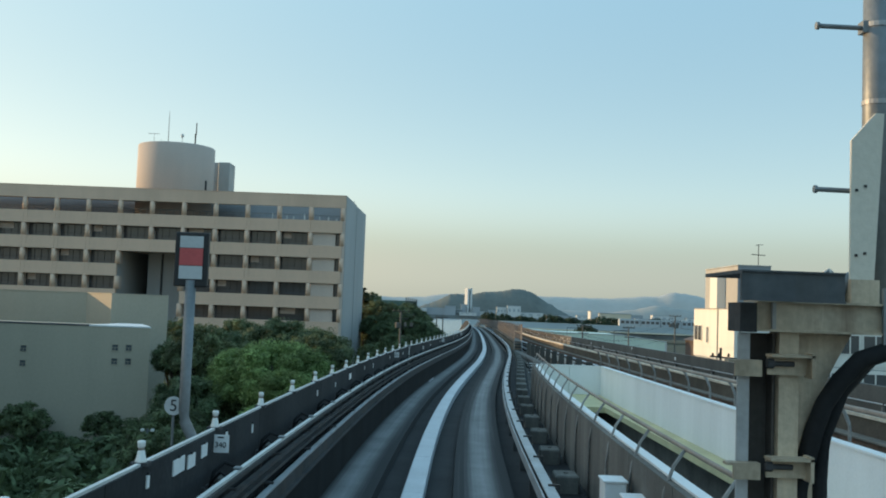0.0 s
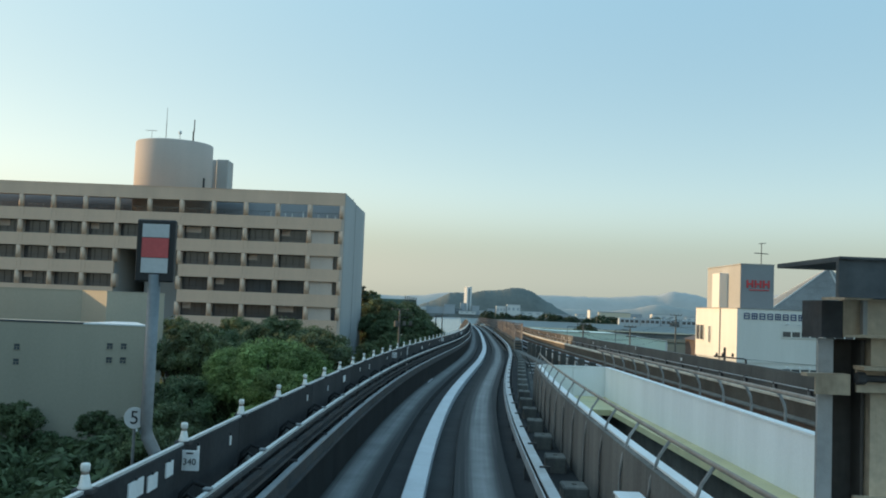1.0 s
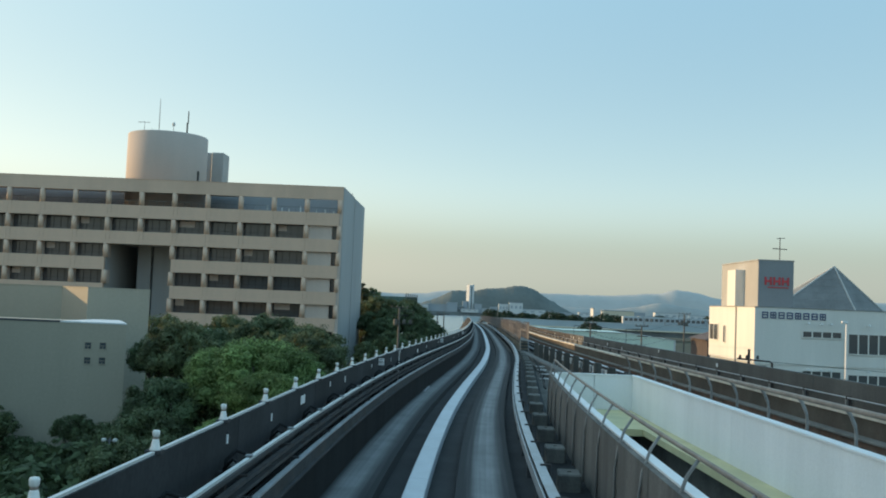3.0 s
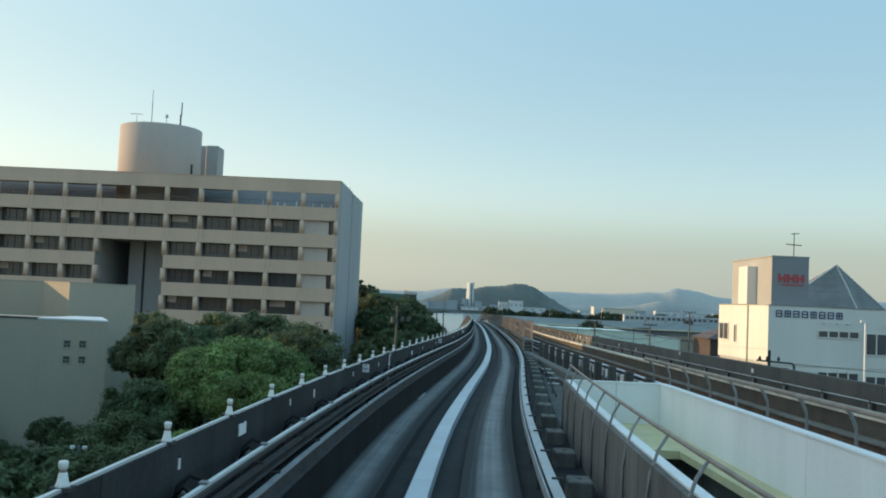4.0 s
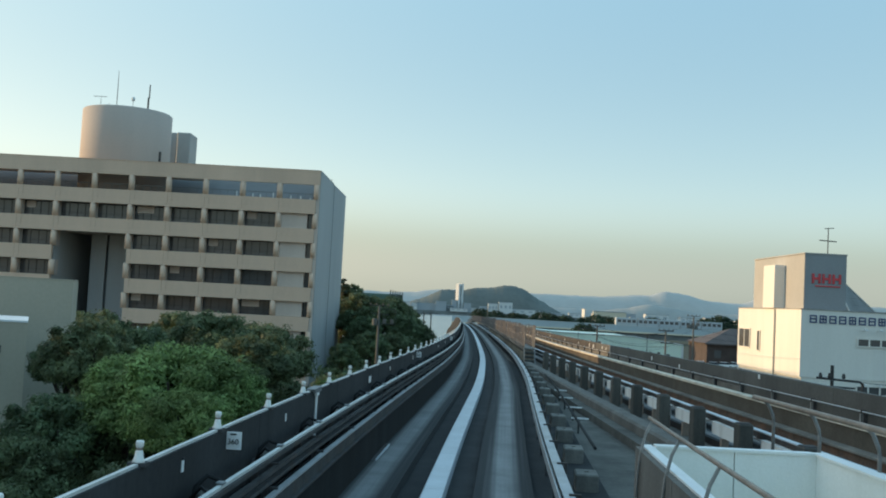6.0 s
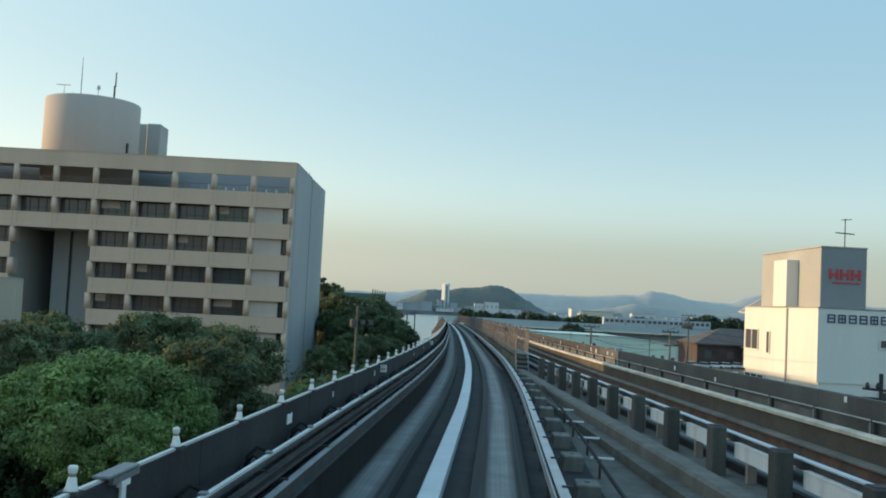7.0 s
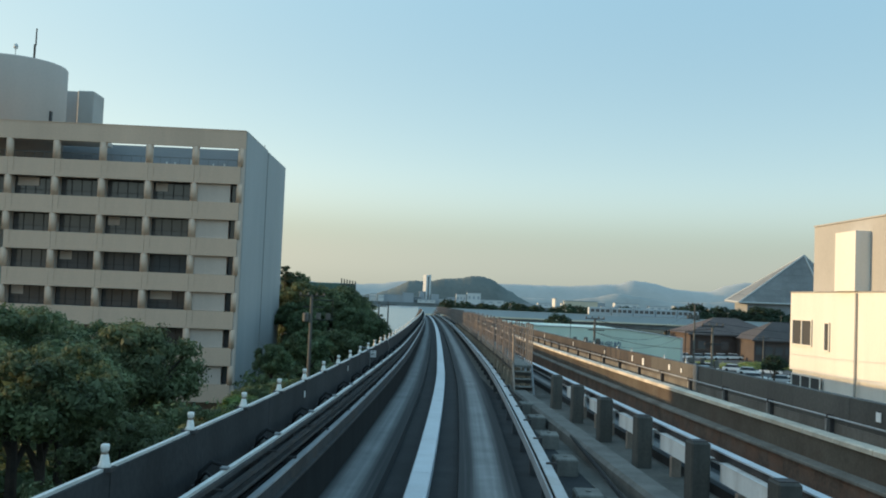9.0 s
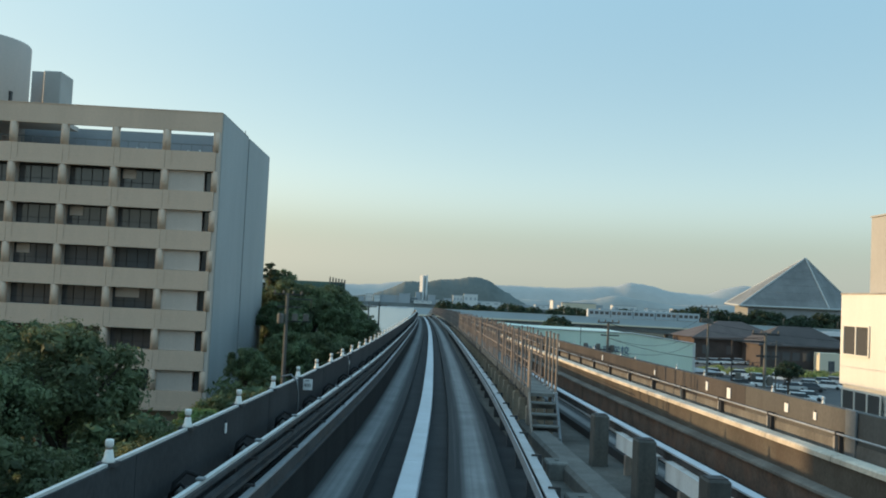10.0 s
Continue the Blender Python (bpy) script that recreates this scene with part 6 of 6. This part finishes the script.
# ---------------------------------------------------------------- trees
def leaf_cloud(blobs, n, size, seed, inner=0.12):
    """Many small leaves lying about on a set of rough balls (centre, radii), larger and darker ones within."""
    rnd = np.random.RandomState(seed)
    vol = np.array([b[1][0] * b[1][1] for b in blobs])
    pick = rnd.choice(len(blobs), n, p=vol / vol.sum())
    cen = np.array([blobs[i][0] for i in pick])
    rad = np.array([blobs[i][1] for i in pick])
    d = rnd.normal(size=(n, 3))
    d /= np.linalg.norm(d, axis=1)[:, None]
    # leaves gather in sprays, so that each ball has lumps and hollows
    for f, a in ((5.0, 0.1), (11.0, 0.07)):
        ph = rnd.uniform(0, 6.283, (len(blobs), 3))[pick]
        d *= 1 + a * np.sin(d[:, [1, 2, 0]] * f + ph).sum(axis=1)[:, None]
    deep = rnd.uniform(size=n) < inner
    r = np.where(deep, rnd.uniform(0.45, 0.8, n), rnd.uniform(0.6, 1.0, n) ** 0.35 * rnd.uniform(0.92, 1.1, n))
    p = cen + d * rad * r[:, None]
    nor = d + rnd.normal(scale=0.42, size=(n, 3)) + np.array([0, 0, 0.3])
    nor /= np.linalg.norm(nor, axis=1)[:, None]
    a = np.cross(nor, rnd.normal(size=(n, 3)))
    a /= np.linalg.norm(a, axis=1)[:, None]
    b = np.cross(nor, a)
    s = size * (rnd.uniform(0.6, 1.35, n) * np.where(deep, 2.6, 1.0))[:, None]
    quad = np.stack([p - a * s, p + b * s * 0.5 - nor * s * 0.1, p + a * s, p - b * s * 0.5 - nor * s * 0.1], 1).reshape(-1, 3)
    me = bpy.data.meshes.new("crown")
    me.from_pydata(quad.tolist(), [], np.arange(n * 4).reshape(-1, 4).tolist())
    return me


def tree(material, seed, leaves=9000, label="broad-leaved tree with dense rounded crown", cat="tree", flat=0.8, size=0.13, lumps=44):
    """A tree of crown radius 1 by 1, centred at its crown's middle, foot far below; scaled when placed."""
    rnd = random.Random(seed)
    t = thing("tree", label=label, category=cat, group="trees beside the viaduct")
    blobs = [((0, 0, -0.05), (0.66, 0.66, 0.62 * flat))]
    for i in range(lumps):
        az, el = 2.399963 * i + rnd.uniform(-0.4, 0.4), math.asin(min(0.99, max(-0.55, -0.5 + 1.5 * (i + 0.5) / lumps))) + rnd.uniform(-0.12, 0.12)
        rr = rnd.uniform(0.12, 0.27)
        q = rnd.uniform(0.84, 1.02) - rr
        blobs.append(((q * math.cos(az) * math.cos(el), q * math.sin(az) * math.cos(el), q * math.sin(el) * flat), (rr, rr, rr * 0.72)))
    me = leaf_cloud(blobs, leaves, size / 3.4, seed)
    me.materials.append(material)
    c = new("crown", me)
    c.parent = t
    bm = tube([(0, 0, -6.5), (0.02, 0.01, -1.5), (0, 0, -0.2)], [0.09, 0.07, 0.04], 7)
    tr = part("trunk", bm, M_WOOD, t)
    for i in range(7):
        az = i * 0.9 + rnd.uniform(-0.2, 0.2)
        e = (0.6 * math.cos(az), 0.6 * math.sin(az), rnd.uniform(-0.1, 0.45) * flat)
        part("limb", tube([(0, 0, -1.0 + 0.1 * i), (e[0] * 0.5, e[1] * 0.5, -0.45 + 0.08 * i), e], [0.04, 0.028, 0.012], 5), M_WOOD, tr)
    return t


protos = {"bright": [tree(M_LEAF, 3, 34000, "bright green broad-leaved tree with a lumpy crown", size=0.075, lumps=70)],
          "dark": [tree(M_LEAFD, 11, 12500, "dark green broad-leaved tree with dense crown", size=0.1), tree(M_LEAFD, 23, 12500, "dark green broad-leaved tree with dense crown", flat=0.95, size=0.1), tree(M_LEAFD, 31, 12500, "dark green broad-leaved tree with dense crown", flat=0.7, size=0.1)],
          "bush": [tree(M_LEAFD, 41, 5000, "small round dark green bush", "bush", size=0.15)],
          "pine": [tree(M_LEAFP, 51, 3500, "dark pine tree with layered crown", flat=0.7, size=0.16)]}
used = set()


def plant(kind, i, x, y, top, r, flat=0.8):
    src = protos[kind][i % len(protos[kind])]
    s = Matrix.Diagonal((r, r, r, 1))
    m = pose(x, y, top - r * flat * 0.98, 0, 0, (x * 37 + y * 61) % 360) @ s
    if id(src) not in used:
        used.add(id(src))
        src.matrix_basis = m
        return src
    return copy_thing_scaled(src, m)


def copy_thing_scaled(src, m):
    keep = src.scale.copy()
    src.scale = (1, 1, 1)
    t = copy_thing(src, m)
    src.scale = keep
    return t


plant("bright", 0, -9.3, 55.6, 0.25, 3.5)
plant("bright", 0, -7.5, 55.8, -0.7, 1.9)
plant("bright", 0, -11.8, 57.0, -0.5, 2.4)
plant("bright", 0, -8.6, 53.4, -1.3, 2.2)
for i, (x, y, top, r) in enumerate(((-15.6, 63, 0.6, 2.8), (-12.0, 73, 0.9, 3.4), (-8.4, 66, 0.5, 2.6), (-10.8, 85, 0.1, 3.5), (-16, 87, -0.1, 3.9), (-21.5, 86, -0.2, 3.8), (-18.2, 67, -0.4, 2.2), (-13.8, 56, -2.4, 2.6),
                                    (-12.2, 45, -3.4, 2.7), (-9.5, 42, -3.6, 2.4), (-25, 90, 0.2, 4.0), (-31, 90, 0.3, 4.2), (-8.0, 46, -3.0, 2.4), (-14, 64, -1.2, 2.8), (-6.2, 62, -2.8, 2.2),
                                    (-16.5, 76, -0.2, 3.2), (-12.4, 79, -0.4, 3.0), (-8.2, 79, -3.6, 2.2), (-8.0, 72, -2.4, 2.3), (-8.4, 92, -4.9, 2.4), (-15, 94, 0.3, 3.4), (-15.0, 57, -2.4, 2.4), (-14.4, 53, -3.6, 2.4), (-16.2, 62, -3.0, 2.4),
                                    (-20, 96, 0.4, 3.6), (-9, 34, -5.6, 2.6), (-7.5, 26, -7.0, 2.4), (-12.5, 38, -5.6, 2.6),
                                    (-10.5, 157, 3.0, 3.2), (-7.2, 152, 3.0, 3.6), (-5.2, 154, 2.4, 2.8), (-3.2, 156, 0.8, 2.4), (-8.4, 162, 3.2, 3.6), (-5.6, 165, 2.9, 3.0), (-3.6, 168, 1.5, 2.5), (-5.8, 142, 1.6, 2.6), (-3.2, 140, 0.4, 2.6), (-1.2, 146, -0.8, 2.6), (-7.6, 138, 0.4, 2.4),
                                    (-8.6, 118, -2.6, 2.0), (-6.0, 122, -1.4, 2.2), (-4.0, 128, -1.2, 2.4), (-2.0, 132, -2.0, 2.4), (-8.8, 108, -5.2, 2.0), (-5.0, 104, -3.8, 2.2), (-2.6, 112, -3.4, 2.2), (-0.6, 122, -3.2, 2.2), (-1.2, 138, -3.6, 2.2), (-6.0, 90, -4.0, 2.2), (-1.4, 152, -2.6, 2.2), (-12.6, 168, 4.8, 2.4), (-1.8, 160, -0.6, 2.2), (-1.6, 168, -0.8, 2.0), (-12.6, 158, 2.6, 3.2), (-11.4, 160, -1.6, 4.0), (-8.6, 150, -1.6, 3.6), (-5, 150, -2.0, 3.4), (-10.6, 150, 0.6, 2.6), (-9.0, 146, -2.4, 2.8), (-7.0, 158, 1.8, 3.6), (-4.4, 160, 1.9, 2.8), (-10, 50, -4.5, 3.0), (-12.5, 55, -4.6, 3.0), (-7.4, 50, -5.0, 2.6), (-9.2, 57, -4.2, 3.0), (-14, 59, -4.6, 3.0), (-11, 62, -4.0, 3.0), (-7.0, 63, -4.6, 2.6), (-6.2, 70, -5.0, 2.4), (-16.5, 58, -5.4, 3.0), (-19, 62, -5.6, 3.0))):
    plant("dark", i, x, y, top, r)
for x, y, top, r in ((-22.4, 64.5, -5.45, 1.5), (-27.6, 64, -5.0, 2.0), (-31, 63, -5.4, 1.9), *((-20.5 - 1.9 * i, 61.5 + (i * 5) % 4, -6.75 - (i * 7) % 3 * 0.2, 2.5) for i in range(14)), *((-15.5 - 2.4 * i, 50 + (i * 3) % 5, -8.0, 2.3) for i in range(8)), *((-12 - 2.2 * i, 38 + (i * 3) % 4, -8.4, 2.3) for i in range(7)), (-6.0, 31, -3.4, 1.2), (-7.4, 27, -4.6, 1.3), (-5.2, 66, -3.6, 1.3), (-4.6, 84, -4.2, 1.4)):
    plant("bush", 0, x, y, top, r)
for i in range(16):
    plant("pine", 0, 30 + i * 8.5 + (i * 7) % 5, 585 + (i * 13) % 20, 1.2 - (i * 5) % 4 * 0.7, 7.0)
for x, y, top, r in ((34, 225, -1.6, 4.2), (40, 228, -2.2, 4.0), (46, 300, -1.0, 5.0), (57, 175, -4.4, 2.2), (99, 196, -5.5, 1.8), (104, 230, -3, 3.4), *((150 + 11 * i, 535 + (i * 7) % 12, 2.5 + (i * 5) % 3, 8.0) for i in range(13)), *((146 + 9 * i, 528 + (i * 11) % 9, -1.5 + (i * 5) % 3, 7.0) for i in range(17))):
    plant("pine", 0, x, y, top, r)

def conifer(x, y, top, r):
    """A ragged pine whose short boughs stand apart in tiers."""
    rnd = random.Random(9)
    t = thing("tree", (x, y, GZ), "tall ragged dark pine above the other trees", "tree", "trees beside the viaduct")
    h = top - GZ
    tr = part("trunk", tube([(0, 0, 0), (0.1, 0, h * 0.6), (0, 0, h)], [0.2, 0.13, 0.03], 7), M_WOOD, t)
    blobs = []
    for i in range(26):
        z, az = h - 0.25 - 0.2 * i, 2.4 * i
        q = r * (0.2 + 0.8 * min(1, i / 12)) * rnd.uniform(0.5, 1.0)
        e = (q * math.cos(az), q * math.sin(az), z + rnd.uniform(-0.1, 0.25))
        blobs.append((e, (0.42, 0.42, 0.2)))
        part("limb", tube([(0, 0, z - 0.2), e], [0.04, 0.015], 5), M_WOOD, tr)
    me = leaf_cloud(blobs, 5200, 0.09, 91)
    me.materials.append(M_LEAFP)
    c = new("crown", me)
    c.parent = t


conifer(-13.6, 165, 5.1, 1.7)
conifer(-12.2, 167, 3.9, 1.5)
plant("bright", 0, -5.6, 31.0, -1.05, 1.1)
plant("bright", 0, -5.9, 86.5, -4.0, 1.9)
plant("bright", 0, -7.4, 96, -4.4, 1.8)
for x, y in ((-19.2, 81.6), (-18.5, 81.2), (-17.8, 81.4)):
    t = thing("flag_pole", (x, y, GZ), "slim white pole among the trees", "pole", "white poles among the trees")
    part("shaft", tube([(0, 0, 0), (0, 0, -0.6 - GZ)], [0.05, 0.03], 6), M_WHITE, t)
    part("finial", lathe([(0.03, 0), (0.05, 0.04), (0.02, 0.09)], 6, at=(0, 0, -0.6 - GZ)), M_WHITE, t)

me = leaf_cloud(hedge, 12000, 0.16, 5)
me.materials.append(M_LEAF)
tagged(new("verge", me), "low green verge of grass and shrubs by the car park", "verge", kind="stuff")
# low growth that fills the ground under the trees
rnd = random.Random(17)
low = [((rnd.uniform(-36, -4.5), rnd.uniform(34, 116), rnd.uniform(-9.6, -7.6)), (rnd.uniform(1.2, 2.4), rnd.uniform(1.2, 2.4), rnd.uniform(0.8, 1.5))) for i in range(330)]
low += [((rnd.uniform(-12, 1.0), rnd.uniform(112, 172), rnd.uniform(-8, -5.5)), (rnd.uniform(1.4, 2.6), rnd.uniform(1.4, 2.6), rnd.uniform(1.0, 1.8))) for i in range(90)]
me = leaf_cloud(low, 60000, 0.3, 77)
me.materials.append(M_LEAFD)
tagged(new("undergrowth", me), "dense dark green undergrowth below the trees", "undergrowth", kind="stuff")

# ---------------------------------------------------------------- practice net behind the trees
nt = thing("golf_net", (-9, 166, GZ), "green practice net on tall thin posts", "net")
for i in range(6):
    part("post", tube([(2.9 + i * 0.37, 0, 0), (2.9 + i * 0.37, 0, 14.75 - 0.06 * i)], 0.09, 6), M_CONCD, nt)
part("net", box(-3.0, 4.7, 0.1, 0.12, 8, 14.1), M_NET, nt)

# ---------------------------------------------------------------- road bridge with a train, pyramid hall
br = thing("bridge", (10, 450, -3.15), "long pale blue-grey bridge with barrier and piers", "bridge")
br.matrix_basis = pose(10, 450, -3.15, 0, 0.28, 0)
part("barrier", box(0, 260, -0.3, 0.0, -2.7, 0.0), M_BRIDGE, br)
part("rail", box(0, 260, -0.36, 0.06, 0.001, 0.12), M_FARW, br)
part("ledge", box(0, 260, -0.6, 0.3, -3.3, -2.705), M_FARC, br, "pale concrete ledge")
part("girder", box(0, 260, 0.31, 9, -5.6, -3.1), M_BRIDGED, br)
part("roadway", box(0, 260, 0.01, 9, -3.09, -2.7), M_BRIDGED, br)
for i in range(11):
    part("pier", box(18 + 23 * i, 20 + 23 * i, 1.5, 7.5, GZ - 4, -5.61), M_BRIDGED, br)
for i in range(10):
    part("lamp_mast", tube([(16 + 24 * i, 0.4, -2.7), (16 + 24 * i, 0.4, 3.4), (16.8 + 24 * i, 0.2, 3.7)], 0.07, 5), M_GALV, br)
part("track_beam", box(60, 220, 4.0, 7.4, -2.4, -0.75), M_BRIDGED, br)
tr_ = thing("train", (85.5, 455, -4.25), "silver and blue five-car train standing on the bridge", "train")
for i in range(5):
    x0 = i * 9.8
    c = part("carriage", box(x0, x0 + 9.55, -1.3, 1.3, 0.6, 4.1, bevel=0.15), M_TRAIN, tr_)
    part("blue_band", box(x0 + 0.2, x0 + 9.35, -1.33, -1.305, 0.9, 1.5), M_BRIDGE, c)
    for q in range(4):
        part("window", box(x0 + 0.5 + 2.25 * q, x0 + 2.1 + 2.25 * q, -1.34, -1.305, 2.0, 3.3), M_GLASS, c)
    part("bogie", box(x0 + 1.2, x0 + 8.3, -1.0, 1.0, 0.001, 0.59), M_STEELD, c)
part("front_cab", box(-0.35, -0.01, -1.2, 1.2, 0.8, 4.0, bevel=0.1), M_CARW, tr_, "pale lit front end")

py = thing("pyramid_hall", (241.6, 600, 0), "grey glazed pyramid hall with pale ridges", "building")
Z0, Z1 = 6.3, 35.9
cs = [Vector(p) for p in ((-41.0, -12, Z0 - 1.0), (12.5, -12, Z0 - 0.8), (52.8, 34, Z0 - 0.3), (-33.3, 34, Z0 + 0.2))]
apex = Vector((6.8, 10, Z1))
for i in range(4):
    a, b = cs[i], cs[(i + 1) % 4]
    n = 7
    for q in range(n):
        bm = bmesh.new()
        u0, u1 = q / n, (q + 1) / n - 0.002
        bm.faces.new([bm.verts.new(p) for p in (a.lerp(apex, u0), b.lerp(apex, u0), b.lerp(apex, u1), a.lerp(apex, u1))])
        part("roof_band", bm, M_PYR, py)
    part("ridge", tube([a, apex], 0.6, 5), M_PYRE, py)
    part("eave", tube([a, b], 0.6, 5), M_PYRE, py)
    w0, w1 = a * 0.86, b * 0.86
    bm = bmesh.new()
    bm.faces.new([bm.verts.new(p) for p in ((w0.x, w0.y, GZ), (w1.x, w1.y, GZ), (w1.x, w1.y, Z0 - 0.05), (w0.x, w0.y, Z0 - 0.05))])
    part("wall", bm, M_DGREY, py)
bm = bmesh.new()
bm.faces.new([bm.verts.new(c - Vector((0, 0, 0.1))) for c in cs])
part("ceiling_panel", bm, M_DGREY, py)

# ---------------------------------------------------------------- far shore, hills and works
def ridge(name, label, crest, y, depth, base, material, seed, amp, nx=300):
    """A range of hills whose crest runs through places (x, height over the base)."""
    noise.seed_set(seed)
    f = spline([c[0] for c in crest], [c[1] for c in crest])
    x0, x1 = crest[0][0], crest[-1][0]
    bm = bmesh.new()
    grid = []
    for share, dy in ((0.0, 0), (0.55, 0.25), (0.9, 0.5), (1.0, 0.7), (0.75, 1.0)):
        row = []
        for i in range(nx + 1):
            x = x0 + (x1 - x0) * i / nx
            h = f(x) + amp * noise.fractal(Vector((x * 0.03, 3.1 + share * 1.2, seed)), 0.6, 2.1, 7)
            row.append(bm.verts.new((x, y + dy * depth, base + max(h, 0.2) * share)))
        grid.append(row)
    for a, b in zip(grid, grid[1:]):
        for i in range(nx):
            bm.faces.new((a[i], a[i + 1], b[i + 1], b[i]))
    return tagged(link(name, bm, material, smooth=True), label, "hills", kind="structure")


ridge("backdrop_hill", "wooded hill across the bay, greyed by painted haze", ((-80, 6), (-40, 12), (-14, 20.6), (-1, 26.8), (13, 33), (37, 35), (54, 37.7), (72, 40.4), (91, 42.2), (124, 45.7), (137, 45.4), (148, 44), (164, 34.7), (175, 27.8), (185, 22.8), (198, 14.2), (208, 9), (225, 3), (240, 2)), 1550, 60, -10, M_HILL1, 5, 2.2)
ridge("backdrop_range", "mountain range on the horizon, paled by painted haze", ((-1800, 45), (-900, 45), (-400, 42), (-155, 40), (-89, 41.5), (-30, 49), (60, 55), (200, 56), (330, 58), (435, 58), (550, 60), (623, 67), (680, 70), (717, 83), (745, 84), (814, 72), (832, 68), (900, 60), (967, 61), (1032, 82), (1081, 92), (1132, 88), (1200, 75), (1400, 70), (2000, 60), (3200, 50)), 2900, 120, -10, M_HILL2, 9, 3.0)
ridge("backdrop_foothill", "low foothills across the bay, paled by painted haze", ((120, 4), (200, 12), (254, 15), (310, 16), (361, 15), (425, 24), (463, 32), (508, 28), (567, 20), (636, 20), (722, 25), (800, 22), (1500, 14)), 2000, 60, -10, M_HILL3, 14, 1.4)
bm = box(-500, 1200, 1230, 1290, -14, -7.5)
tagged(link("far_shore", bm, M_SHORE), "low grey far shore of the bay", "shore", kind="structure")
tw2 = thing("incinerator_tower", (37.4, 1240, -7.5), "tall white double-slab tower on the far shore", "tower", rz=38)
part("slab", box(-4.2, -1.6, 0, 6, 0, 35.6), M_FARW, tw2)
part("slab", box(0.9, 3.6, 0, 6, 0, 36.2), M_FARW, tw2)
part("joint", box(-1.6, 0.9, 1.5, 5, 0, 33), M_SHORE, tw2)
part("top_beam", box(-1.6, 0.9, 0.5, 5.5, 33.01, 35.4), M_FARW, tw2)
for x, w, h, m in ((-100, 30, 8, M_FARG), (-66, 22, 7, M_FARW), (-44, 12, 5, M_FARG), (-32, 9, 9, M_FARW), (-22, 7, 8, M_FARW), (-6, 26, 8.5, M_FARG), (12, 14, 11.5, M_FARG), (22, 12, 7, M_SHORE), (29, 6, 14, M_FARG), (46, 9, 11, M_FARG), (35, 22, 4, M_FARW), (56, 16, 5.5, M_FARW), (66, 9, 8, M_FARG), (79, 12.4, 12.3, M_FARW), (94.6, 17, 14.5, M_FARW), (117, 32, 6.5, M_FARW), (140, 10, 5, M_FARW), (160, 20, 4, M_FARG), (186, 20, 5, M_FARW),
                   (215, 18, 6, M_FARW), (250, 22, 8, M_FARG), (290, 30, 9, M_FARW), (330, 26, 7, M_FARW), (365, 30, 8, M_FARG), (-140, 24, 6, M_FARW), (-180, 30, 8, M_FARG)):
    t = thing("far_works", (x, 1226 + (x * 0.37) % 11, -7.5), "pale works building on the far shore", "building", "far shore buildings")
    part("body", box(-w / 2, w / 2, 0, 14, 0, h), m, t)
    part("roof", box(-w / 2 - 0.4, w / 2 + 0.4, -0.4, 14.4, h, h + 0.6), M_FARG, t)
    for q in range(3):
        part("window", box(-w / 2 + w * (q + 0.25) / 3, -w / 2 + w * (q + 0.7) / 3, -0.1, -0.005, h * 0.5, h * 0.75), M_FARG, t)
for x, y, w, h, m in ((118, 640, 20, 13, M_FARC), (140, 642, 14, 10, M_FARW), (101, 640, 0.7, 14, M_FARW), (170, 645, 26, 9, M_FARG), (215, 645, 26, 11, M_FARW), (75, 640, 10, 8, M_FARW), (62, 640, 8, 7, M_FARW), (255, 645, 26, 12, M_FARG), (300, 645, 30, 10, M_FARG)):
    t = thing("far_block", (x, y, GZ), "cream sunlit block beyond the bridge", "building", "blocks beyond the bridge")
    part("body", box(-w / 2, w / 2, 0, 12, 0, h), m, t)
    part("roof", box(-w / 2 - 0.2, w / 2 + 0.2, -0.2, 12.2, h, h + 0.4), M_FARG, t)
